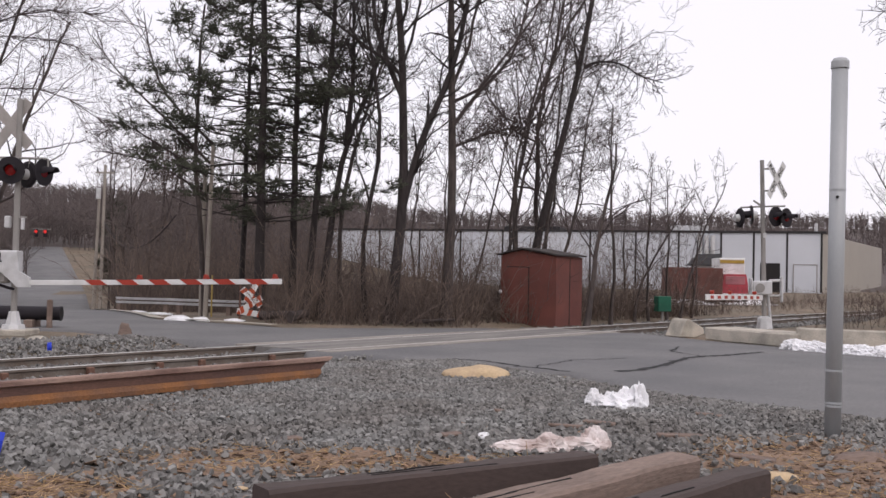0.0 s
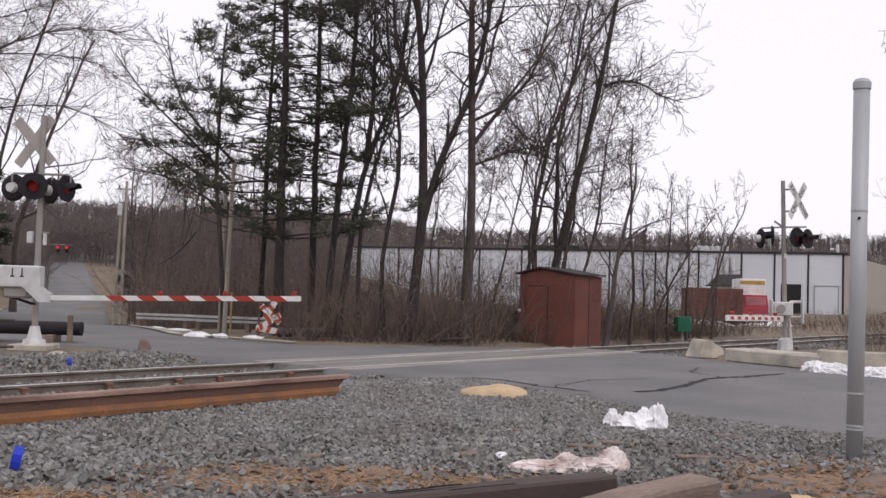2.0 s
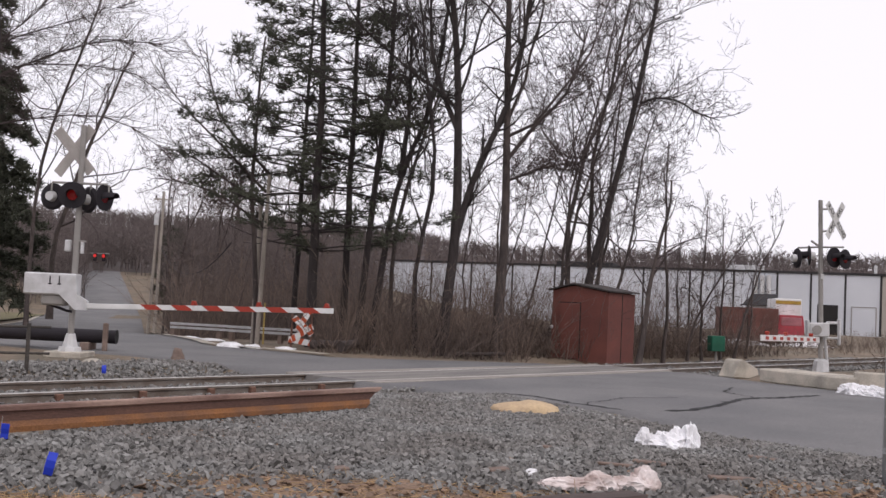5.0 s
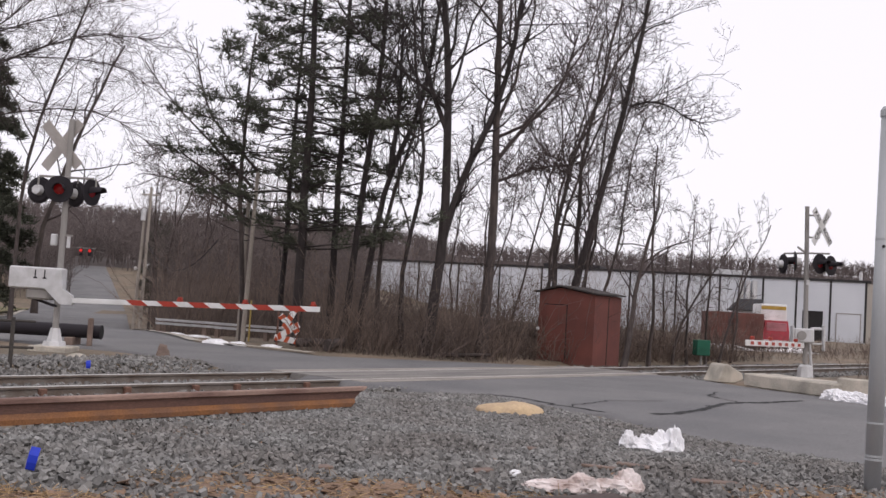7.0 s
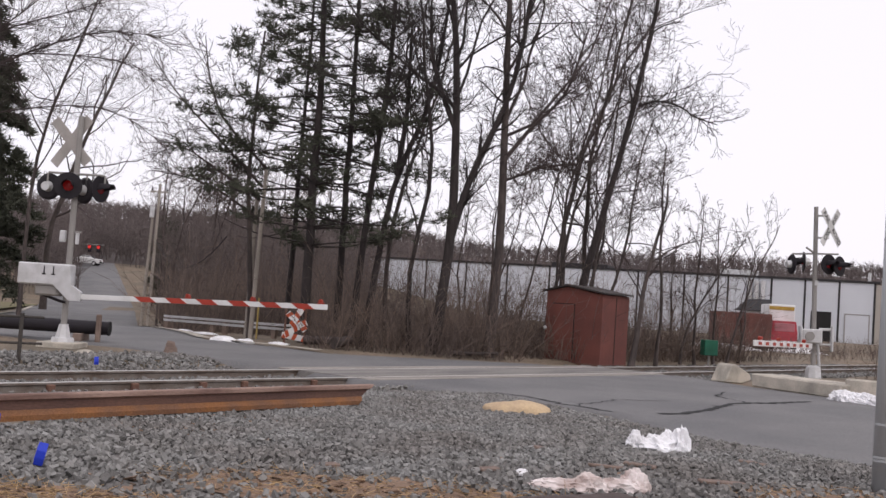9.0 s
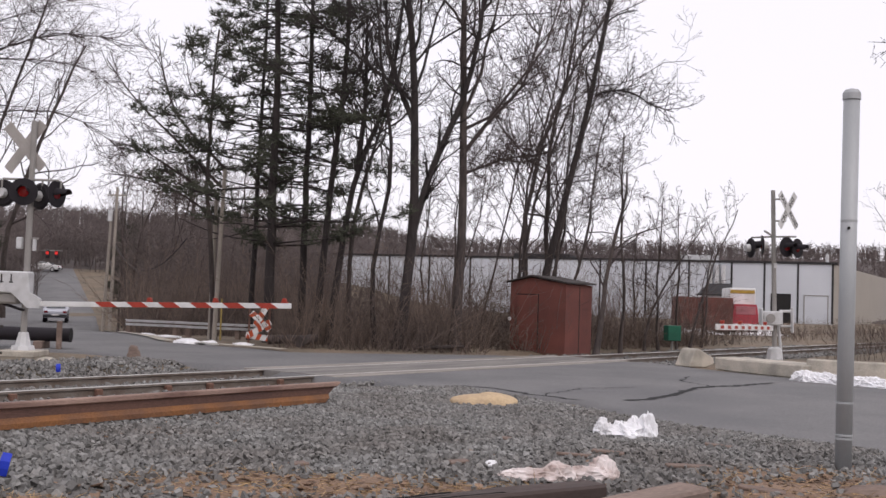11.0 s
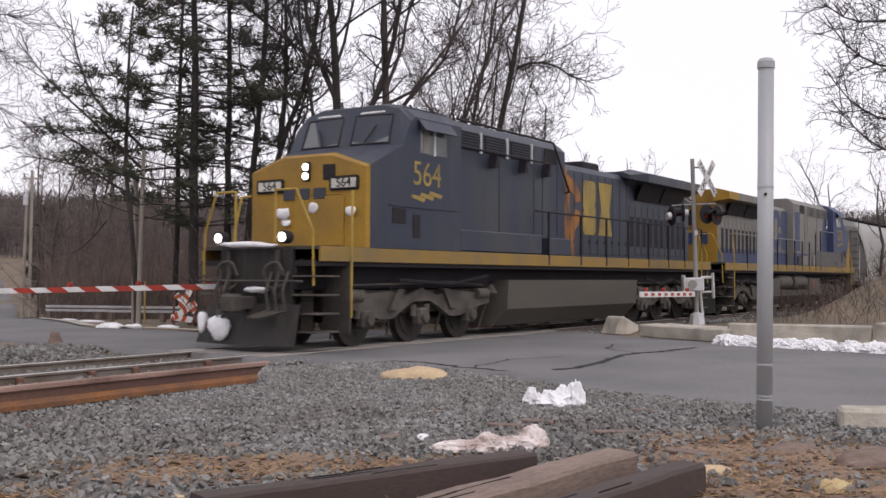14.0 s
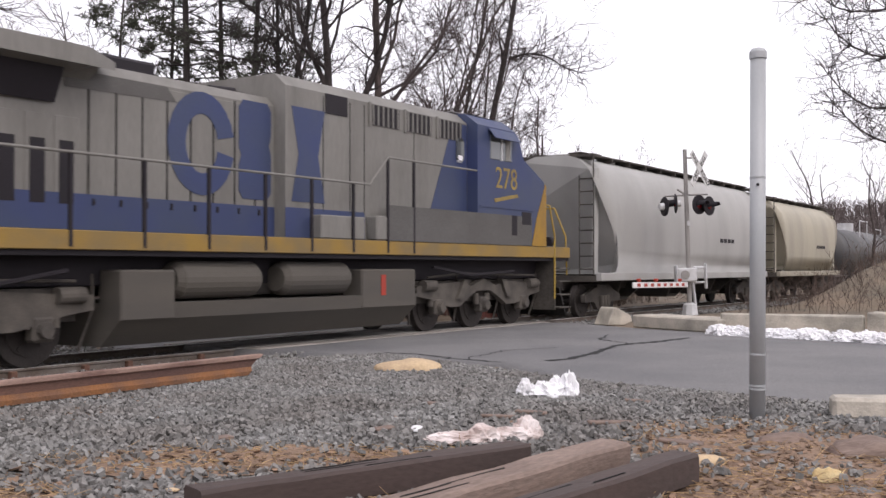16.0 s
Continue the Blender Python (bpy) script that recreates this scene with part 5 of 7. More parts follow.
    freight_truck(e, h - 2.1)
    return e


def tank_car(L):
    e = thing("tank_car", Matrix.Identity(4), "black cylindrical tank car with a pale dome platform", "tank car", "freight cars")
    h, r, zc = L / 2, 1.3, 2.25
    prof = [(-h + 0.75, 0.25), (-h + 0.85, 0.8), (-h + 1.05, 1.12), (-h + 1.35, r), (h - 1.35, r), (h - 1.05, 1.12), (h - 0.85, 0.8), (h - 0.75, 0.25)]
    bm = bmesh.new()
    shell(bm, [(x, [(q * math.cos(a), zc + q * math.sin(a)) for a in np.linspace(0, math.tau, 29)[:-1]]) for x, q in prof])
    part("tank", bm, M_TANKCAR, e, smooth=True)
    for x in (-h + 2.4, 0, h - 2.4):
        part("band", bm_cyl((x - 0.04, 0, zc), (x + 0.04, 0, zc), r + 0.015, seg=28), M_GRIME, e)
    part("manway", bm_cyl((0, 0, zc + r - 0.1), (0, 0, zc + r + 0.4), 0.45, seg=16), M_ALU, e)
    bm = bmesh.new()
    pipe(bm, [(-1, 1, zc + r - 0.4), (-1, 1, zc + r + 0.5), (1, 1, zc + r + 0.5), (1, 1, zc + r - 0.4)], 0.03, seg=6)
    pipe(bm, [(-1, -1, zc + r - 0.4), (-1, -1, zc + r + 0.5), (1, -1, zc + r + 0.5), (1, -1, zc + r - 0.4)], 0.03, seg=6)
    part("railing", bm, M_ALU, e)
    for sg in (1, -1):
        part("stub_sill", bm_box(min(sg * (h - 3), sg * h), max(sg * (h - 3), sg * h), -0.3, 0.3, 0.72, 1.15), M_GRIME, e)
        part("end_platform", bm_box(min(sg * (h - 1.2), sg * (h - 0.5)), max(sg * (h - 1.2), sg * (h - 0.5)), -1.4, 1.4, 1.1, 1.18), M_GRIME, e)
        freight_truck(e, sg * (h - 2.2))
    return e


hopper_a = hopper_car("long pale grey covered hopper car with bulging sides", 17.8, M_HOPPER, 4.55)
hopper_b = hopper_car("shorter tan covered hopper car with a dark roof walk", 12.8, M_HOPPERTAN, 4.35)
tank_a, tank_b = tank_car(15.0), tank_car(15.0)
# each vehicle, the distance of its middle behind the lead coupler, and whether it runs backwards
CONSIST = [(lead, 11.15, False), (second, 33.45, True), (hopper_a, 53.6, False), (hopper_b, 69.0, False), (tank_a, 83.0, False), (tank_b, 98.1, False)]


# ---- trees, brush and woods ----
def tube(paths, pts, radii, n):
    """Notes a tapered bent tube of n sides."""
    paths.append((n, pts, radii))


def tubes(paths):
    """Skins all tubes noted: arrays of vertices and of four-cornered faces."""
    kinds = {}
    for n, pts, radii in paths:
        kinds.setdefault((n, len(pts)), []).append((pts, radii))
    V, F, base = [], [], 0
    for (n, m), items in kinds.items():
        pts = np.array([p for p, _ in items], float)
        rad = np.array([r for _, r in items], float)
        d = np.gradient(pts, axis=1)
        d /= np.linalg.norm(d, axis=2, keepdims=True) + 1e-9
        steep = np.abs(d[:, :1, 2:]) > 0.5
        ref = np.where(steep, np.array((0.31, 0.95, 0.05)), np.array((0.05, 0.1, 1.0)))
        a = np.cross(d, np.broadcast_to(ref, d.shape))
        a /= np.linalg.norm(a, axis=2, keepdims=True) + 1e-9
        b = np.cross(d, a)
        ang = np.arange(n) * math.tau / n
        ring = pts[:, :, None, :] + rad[:, :, None, None] * (np.cos(ang)[:, None] * a[:, :, None, :] + np.sin(ang)[:, None] * b[:, :, None, :])
        V.append(ring.reshape(-1, 3))
        j, i = np.meshgrid(np.arange(m - 1), np.arange(n), indexing="ij")
        k = (i + 1) % n
        q = np.stack((j * n + i, j * n + k, (j + 1) * n + k, (j + 1) * n + i), -1).reshape(-1, 4)
        F.append((q[None] + (np.arange(len(items)) * n * m)[:, None, None] + base).reshape(-1, 4))
        base += len(items) * n * m
    return np.concatenate(V), np.concatenate(F)


def array_part(name, V, F, material, parent=None, label="", smooth=False):
    """A mesh from arrays; all faces have the same number of corners."""
    me = bpy.data.meshes.new(name)
    n, c = F.shape
    me.vertices.add(len(V))
    me.vertices.foreach_set("co", np.ascontiguousarray(V, dtype=np.float32).ravel())
    me.loops.add(n * c)
    me.loops.foreach_set("vertex_index", np.ascontiguousarray(F, dtype=np.int32).ravel())
    me.polygons.add(n)
    me.polygons.foreach_set("loop_start", np.arange(0, n * c, c, dtype=np.int32))
    me.polygons.foreach_set("use_smooth", np.full(n, smooth))
    me.update(calc_edges=True)
    me.materials.append(material)
    ob = new(name, me)
    if parent is not None:
        ob.parent = parent
    if label:
        ob["label"] = label
    return ob


def smooth_path(pts, rng, n=9):
    """A gently bent line through a few guide points."""
    pts = np.array(pts, float)
    u = np.concatenate(([0], np.cumsum(np.linalg.norm(np.diff(pts, axis=0), axis=1))))
    t = np.linspace(0, u[-1], n + 1)
    line = np.stack([np.interp(t, u, pts[:, k]) for k in range(3)], 1)
    soft = line.copy()
    soft[1:-1] = 0.25 * line[:-2] + 0.5 * line[1:-1] + 0.25 * line[2:]
    return [q for q in soft]


def limb(rng, p, d, length, r, level, out, spec):
    """Grows one limb and its shoots; out collects (level, points, radii)."""
    segs = (10, 7, 4, 3, 1)[level]
    wob = (0.07, 0.16, 0.22, 0.25, 0.25)[level] * spec.get("wob", 1.0)
    up = (0.03, 0.06, 0.05, 0.03, 0.0)[level] * spec.get("up", 1.0)
    pts, dirs = [np.array(p)], [np.array(d)]
    d = np.array(d, float)
    for _ in range(segs):
        d = d + rng.normal(0, wob, 3) + np.array((0, 0, up))
        d /= np.linalg.norm(d)
        pts.append(pts[-1] + d * length / segs)
        dirs.append(d)
    if level == 0 and spec.get("path"):
        pts = smooth_path([np.array(q) for q in spec["path"]], rng, segs)
        dirs = [pts[1] - pts[0]] + [b - a for a, b in zip(pts, pts[1:])]
        dirs = [q / np.linalg.norm(q) for q in dirs]
    end = (0.3, 0.3, 0.35, 0.5, 0.6)[level]
    radii = [max(0.006, r * (1 - (1 - end) * i / segs)) for i in range(segs + 1)]
    if level == 0:
        radii[0] *= 1.35
    out.append((level, pts, radii))
    if level >= spec["levels"]:
        return
    kids = spec["kids"][level]
    f0 = (spec.get("first", 0.3), 0.2, 0.15, 0.1)[level]
    for c in range(kids):
        f = f0 + (1 - f0) * (c + rng.uniform(0.1, 0.9)) / kids
        i = min(segs - 1, int(f * segs))
        q = pts[i] + (pts[i + 1] - pts[i]) * (f * segs - i)
        side = rng.normal(0, 1, 3)
        side -= dirs[i + 1] * side.dot(dirs[i + 1])
        side /= np.linalg.norm(side) + 1e-9
        a = math.radians(rng.uniform(*spec["angle"]))
        cd = dirs[i + 1] * math.cos(a) + side * math.sin(a)
        cl = length * spec["ratio"][level] * rng.uniform(0.7, 1.25) * (1.15 - 0.6 * f)
        limb(rng, q, cd, cl, max(0.005, radii[i] * rng.uniform(0.3, 0.55)), level + 1, out, spec)


def bare_tree(x, y, h, r, lean=(0, 0), seed=0, levels=4, kids=(14, 8, 6, 3), label="bare leafless deciduous tree with fine twigs", material=None, first=0.3, angle=(25, 58), ratio=(0.40, 0.42, 0.45, 0.5), group="bare trees", up=1.2, wob=1.4, path=None, extra=(), twig=None):
    rng = np.random.default_rng(seed)
    z = lie(x, y) - 0.12
    out = []
    d = np.array((lean[0], lean[1], 1.0))
    limb(rng, (0, 0, 0), d / np.linalg.norm(d), h, r, 0, out, dict(levels=levels, kids=kids, first=first, angle=angle, ratio=ratio, up=up, wob=wob, path=path))
    for pts, r0, r1 in extra:
        pts = [np.array((px - x, 0.0, pz - z)) for px, pz in pts]
        fine = smooth_path(pts, rng)
        out.append((1, fine, [r0 + (r1 - r0) * i / (len(fine) - 1) for i in range(len(fine))]))
        for i in range(1, len(fine) - 1):
            for _ in range(6 if twig is None and r0 < 0.06 and h > 12 or h > 20 else 3):
                w = fine[i + 1] - fine[i] + rng.normal(0, 0.45, 3)
                limb(rng, fine[i], w / np.linalg.norm(w), rng.uniform(0.5, 1.6) * (2.4 if h > 20 else 1.0), max(0.006, r0 * 0.35), 2, out, dict(levels=4, kids=kids, first=first, angle=angle, ratio=ratio, up=up))
    e = thing("tree", pose(x, y, z), label, "tree", group)
    stem, shoots = [], []
    for level, pts, radii in out:
        tube(stem if level == 0 else shoots, pts, radii, (9, 5, 3, 3, 3)[level])
    array_part("trunk", *tubes(stem), material or M_BARK, e, smooth=True)
    array_part("crown", *tubes(shoots), twig or material or M_TWIG, e, "bare branches and twigs")
    return e


def pine_tree(x, y, h, r, reach, start, seed, lean=(0, 0), density=1.0, label="tall dark pine with clumped needles and bare lower trunk", droop=0.03, whorl=0.62, tuft=0.19, width=0.015):
    """Whorls of level boughs that turn up at the tip, each with side shoots that end in brushes of needles."""
    rng = np.random.default_rng(seed)
    z = lie(x, y) - 0.12
    e = thing("tree", pose(x, y, z), label, "tree", "pines")
    d = np.array((lean[0], lean[1], 1.0))
    n = 14
    pts = [np.array((0, 0, 0.0))]
    for i in range(n):
        pts.append(pts[-1] + (d + rng.normal(0, 0.02, 3)) * h / n)
    rad = [r * (1 - 0.85 * i / n) + 0.012 for i in range(n + 1)]
    array_part("trunk", *tubes([(10, pts, rad)]), M_BARKDARK, e, smooth=True)
    boughs, tufts = [], []
    zz = start
    while zz < h * 0.98:
        k = zz / h * n
        i = min(n - 1, int(k))
        frac = (zz - start) / (h - start)
        m = int(rng.integers(4, 7))
        turn = rng.uniform(0, math.tau)
        for c in range(m):
            a = turn + c * math.tau / m + rng.normal(0, 0.25)
            L = reach * (1 - 0.72 * frac) * rng.uniform(0.5, 1.15) * (0.7 if frac < 0.08 else 1)
            bd = np.array((math.cos(a), math.sin(a), rng.uniform(-0.05, 0.22)))
            q = pts[i] + (pts[i + 1] - pts[i]) * (k - i) + np.array((0, 0, rng.normal(0, 0.08)))
            bp = [q]
            for s in range(5):
                bd = bd + rng.normal(0, 0.09, 3) + np.array((0, 0, -droop + 0.05 * (s - 1)))
                bd /= np.linalg.norm(bd)
                bp.append(bp[-1] + bd * L / 5)
            tube(boughs, bp, [0.032 * (1 - 0.8 * s / 5) * (0.6 + 0.4 * (1 - frac)) for s in range(6)], 4)
            if rng.random() < 0.2:
                continue  # a dead bough
            for t in range(max(3, int(L * 3.4 * density))):
                u = rng.uniform(0.38, 1.0)
                j = min(4, int(u * 5))
                c0 = bp[j] + (bp[j + 1] - bp[j]) * (u * 5 - j)
                side = np.cross(bd, (0, 0, 1.0)) * rng.choice((-1, 1))
                w = side * rng.uniform(0.4, 1.0) + bd * rng.uniform(0.3, 0.9) + np.array((0, 0, rng.uniform(-0.1, 0.35)))
                w *= rng.uniform(0.25, 0.6) * (0.6 + 0.25 * L * (1 - 0.5 * u)) / np.linalg.norm(w)
                tube(boughs, [c0, c0 + w * 0.5 + rng.normal(0, 0.02, 3), c0 + w], [0.011, 0.008, 0.005], 3)
                for f in (0.4, 0.65, 0.85, 1.05):
                    tufts.append(c0 + w * f + rng.normal(0, 0.3 * tuft + 0.03, 3))
        zz += whorl * rng.uniform(0.7, 1.3)
    array_part("bough", *tubes(boughs), M_BARKDARK, e, "dark boughs")
    c = np.repeat(np.array(tufts), 10, axis=0)
    w = rng.normal(0, 1, c.shape) * np.array((1, 1, 0.75)) + np.array((0, 0, 0.4))
    w /= np.linalg.norm(w, axis=1, keepdims=True)
    side = np.cross(w, rng.normal(0, 1, c.shape))
    side *= width / (np.linalg.norm(side, axis=1, keepdims=True) + 1e-9)
    tip = c + w * tuft * rng.uniform(0.7, 1.3, (len(c), 1))
    array_part("crown", np.stack((c + side, c - side, tip), 1).reshape(-1, 3), np.arange(len(c) * 3).reshape(-1, 3), M_NEEDLE, e, "clumps of dark green needles")
    return e


def at_view(px, depth):
    """Across at a depth, for a bearing given as on the first picture's width."""
    return (px - 784) / 1860 * depth


# the stand of trees behind the crossing
pine_tree(at_view(460, 31), 31, 15.5, 0.15, 4.9, 3.0, 11, whorl=0.62, density=1.35)
pine_tree(at_view(518, 32), 32, 14.5, 0.11, 2.6, 4.2, 12, whorl=0.8, density=1.1)
pine_tree(at_view(428, 34.5), 34.5, 13.0, 0.09, 3.4, 4.0, 13, whorl=0.85, density=1.0)
STAND = [  # bearing, depth, height, girth, lean, dark
    (606, 32, 12.5, 0.11, 0.05, 0), (652, 30.5, 12.0, 0.11, -0.02, 1), 
    (905, 36, 15.5, 0.15, 0.06, 0), (940, 37, 13.5, 0.14, 0.04, 0), (985, 36, 9, 0.09, 0.02, 0)]
for k, (b, dpt, h, r, ln, dark) in enumerate(STAND):
    bare_tree(at_view(b, dpt), dpt, h, r * 0.72, (ln, 0.0), seed=100 + k, wob=1.5, up=1.5, material=M_BARKDARK if dark else None, first=0.28)
# the four largest, each along its own crooked line (across, height)
def crooked(depth, line, r, seed, label, dark=False, extra=(), **k):
    x0, z0 = line[0]
    x0 -= (line[1][0] - line[0][0]) / (line[1][1] - line[0][1]) * z0
    zb = lie(x0, depth) - 0.12
    h = line[-1][1]
    top = (line[-1][0] + (line[-1][0] - line[-2][0]) * 0.6, h + 4.5)
    path = [(0, 0, 0)] + [(px - x0, 0, pz - zb) for px, pz in line] + [(top[0] - x0, 0.2, top[1] - zb)]
    return bare_tree(x0, depth, h + 4.5, r, seed=seed, path=path, extra=extra, label=label, material=M_BARKDARK if dark else None, **k)


crooked(29.8, [(-1.44, 0.5), (-1.18, 2.8), (-1.12, 4.6), (-1.31, 6.7), (-1.18, 8.0), (-1.6, 10.1)], 0.165, 401, "dark forked bare tree with a crooked trunk", True, [([(-1.19, 3.2), (-0.74, 5.1), (-0.25, 6.2), (0.11, 6.9), (0.5, 8.6), (0.7, 10.5)], 0.12, 0.05), ([(-1.25, 6.4), (-1.7, 7.4), (-2.1, 8.6), (-2.2, 10.5)], 0.09, 0.03)], first=0.45)
crooked(30.0, [(0.11, 0.3), (0.26, 3.3), (0.15, 6.8), (0.06, 10.3)], 0.15, 402, "tall straight brown bare tree", False, [([(0.2, 5.6), (0.9, 6.6), (1.9, 7.6), (2.4, 9.6)], 0.07, 0.02), ([(0.2, 5.0), (1.4, 5.5), (2.7, 5.7)], 0.05, 0.015)], first=0.4)
crooked(31.0, [(-3.57, 0.4), (-3.34, 2.6), (-3.07, 4.6), (-2.78, 5.9), (-2.07, 6.9)], 0.115, 403, "bare tree bending to one side", True, [([(-2.95, 5.1), (-2.75, 7.0), (-2.8, 9.5)], 0.09, 0.04)], first=0.4, kids=(7, 6, 5, 3), ratio=(0.3, 0.5, 0.5, 0.5))
crooked(31.2, [(-3.99, 0.4), (-3.79, 3.6), (-3.66, 5.6), (-3.34, 8.0), (-3.38, 10.4)], 0.115, 404, "bare tree rising beside the pines", True, first=0.35)
# the leaning one at the stand's edge, with a long limb reaching out
crooked(35.0, [(3.04, 2.16), (3.92, 5.99), (4.48, 8.38), (4.67, 9.96), (5.13, 11.95)], 0.14, 405, "leaning bare tree with one long bent limb", True, [([(4.57, 8.4), (5.15, 8.63), (5.97, 8.52), (6.39, 8.13), (7.23, 7.92)], 0.05, 0.014)], kids=(9, 5, 4, 2), first=0.45, ratio=(0.14, 0.45, 0.5, 0.5))
bare_tree(at_view(1040, 30.5), 30.5, 5.6, 0.09, (0.30, 0.0), seed=141, kids=(7, 5, 4, 2), levels=3)
bare_tree(at_view(1083, 33), 33, 6.9, 0.06, (0.02, 0.0), seed=142, kids=(5, 3, 2, 2), levels=2, first=0.45, angle=(10, 25), label="thin dead snag with a split top")
for k, (b, h) in enumerate(((1125, 4.9), (1150, 5.4), (1182, 5.2), (1205, 5.6), (1105, 4.4), (1225, 4.3))):
    bare_tree(at_view(b, 36 + k), 36 + k, h, 0.05, (0.05, 0), seed=150 + k, kids=(9, 5, 3, 2), levels=3, first=0.2, angle=(18, 40), label="young bare sapling beside the track", group="saplings")
rng0 = np.random.default_rng(5)
for k in range(9):
    b, dpt = rng0.uniform(600, 1020), rng0.uniform(33, 46)
    bare_tree(at_view(b, dpt), dpt, rng0.uniform(8, 13), rng0.uniform(0.04, 0.075), (rng0.normal(0.03, 0.07), 0), seed=200 + k, kids=(12, 7, 5, 2), levels=3, first=0.25, wob=1.5, up=1.5, label="slender bare tree among the brush", group="slender trees")
# distant wood trees, their crowns in the twig colour with haze painted in
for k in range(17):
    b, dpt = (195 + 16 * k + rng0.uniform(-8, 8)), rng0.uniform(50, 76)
    bare_tree(at_view(b, dpt), dpt, rng0.uniform(8.2, 11.5) * dpt / 62, rng0.uniform(0.07, 0.12), (rng0.normal(0.0, 0.04), 0), seed=240 + k, kids=(15, 7, 5, 2), levels=4, first=0.22, angle=(25, 60), up=1.6, label="bare tree with a rounded grey crown in the wood", group="slender trees", twig=M_HAZETWIG)

# the arching limbs that reach out of the pines over the verge
bare_tree(-7.2, 32, 9.5, 0.09, (0.02, 0.0), seed=420, kids=(8, 6, 5, 3), first=0.5, ratio=(0.25, 0.5, 0.5, 0.5), label="bare tree with long limbs arching over the verge", extra=[
    ([(-7.2, 3.6), (-8.54, 4.46), (-9.46, 4.77), (-10.55, 4.9)], 0.045, 0.012), ([(-7.2, 4.2), (-8.77, 5.16), (-9.71, 5.74), (-10.53, 5.88)], 0.05, 0.012),
    ([(-7.15, 4.6), (-9.03, 6.39), (-9.99, 7.24), (-10.89, 8.46)], 0.05, 0.014), ([(-7.1, 5.2), (-8.7, 6.76), (-9.15, 8.17), (-9.31, 9.24)], 0.05, 0.014)])
# the yard across the road: dense spruces, and bare trees that overhang the road
pine_tree(-34.4, 66, 25, 0.42, 6.4, 3.0, 31, density=1.15, label="broad dark evergreen with drooping boughs", droop=0.16, whorl=0.7, tuft=0.5, width=0.05)
pine_tree(-39, 74, 27, 0.42, 6.6, 3.0, 32, density=1.0, label="broad dark evergreen with drooping boughs", droop=0.16, whorl=0.8, tuft=0.5, width=0.05)
bare_tree(-33.2, 58, 21, 0.3, (0.02, 0.0), seed=303, kids=(10, 7, 5, 3), first=0.5, angle=(35, 65), ratio=(0.35, 0.5, 0.5, 0.5), label="bare tree with long arching limbs over the road", extra=[
    ([(-33.0, 10.4), (-28.84, 13.2), (-26.24, 14.45), (-23.63, 15.37), (-20.67, 15.8), (-18.57, 14.97)], 0.085, 0.018), ([(-33.0, 11.8), (-28.99, 15.17), (-26.76, 16.9), (-25.23, 18.93)], 0.08, 0.02),
    ([(-33.1, 8.9), (-29.47, 10.36), (-25.23, 11.12), (-22.63, 11.36), (-19.96, 10.39), (-18.05, 8.47)], 0.07, 0.014), ([(-30.0, 14.4), (-28.99, 15.17), (-24.4, 16.65), (-21.14, 17.75)], 0.05, 0.016),
    ([(-28.8, 13.2), (-27.92, 14.0), (-23.21, 14.07), (-19.86, 13.55), (-19.09, 11.96)], 0.05, 0.014)])
crooked(60, [(-27.09, 1.0), (-27.05, 6.63), (-26.76, 9.67), (-25.34, 13.78), (-23.91, 17.91)], 0.13, 305, "slender bare tree with a wide crown of fine twigs", kids=(15, 8, 5, 3), first=0.35, angle=(30, 65), ratio=(0.36, 0.5, 0.5, 0.5))
bare_tree(-36.0, 84, 24, 0.25, (0.03, 0), seed=302, kids=(12, 6, 5, 3), first=0.3)
pine_tree(-30.0, 96, 9.0, 0.2, 2.4, 1.0, 33, density=0.9, label="small far evergreen beside the road", tuft=0.4, width=0.05)
# a tree on the bank by the near side, its limbs drooping and turning up again
bare_tree(15.7, 27.0, 12.5, 0.19, (0.0, 0.0), seed=312, kids=(10, 5, 4, 2), first=0.3, angle=(50, 80), ratio=(0.2, 0.42, 0.5, 0.5), label="bare tree with long drooping limbs", material=M_BARKDARK, extra=[
    ([(15.7, 8.4), (13.9, 8.3), (12.4, 8.1), (11.44, 8.9)], 0.05, 0.012), ([(15.7, 6.9), (13.28, 6.95), (12.36, 7.4), (11.7, 8.4)], 0.05, 0.012),
    ([(15.7, 6.0), (13.27, 5.5), (12.2, 6.2), (11.77, 6.91)], 0.045, 0.011), ([(15.7, 4.4), (13.26, 4.75), (12.34, 5.5), (11.9, 6.1)], 0.045, 0.011), ([(15.7, 9.6), (13.9, 9.2), (12.6, 9.0), (11.9, 9.9)], 0.05, 0.012)])
for k in range(14):
    a = radians(rng0.uniform(23.5, 33))
    q = rng0.uniform(62, 110)
    bare_tree(q * math.sin(a), q * math.cos(a), rng0.uniform(8, 11) * q / 75, 0.1, (rng0.normal(0, 0.04), 0), seed=320 + k, kids=(10, 6, 4, 2), levels=3, first=0.2, label="far bare tree beyond the bank", group="far trees")


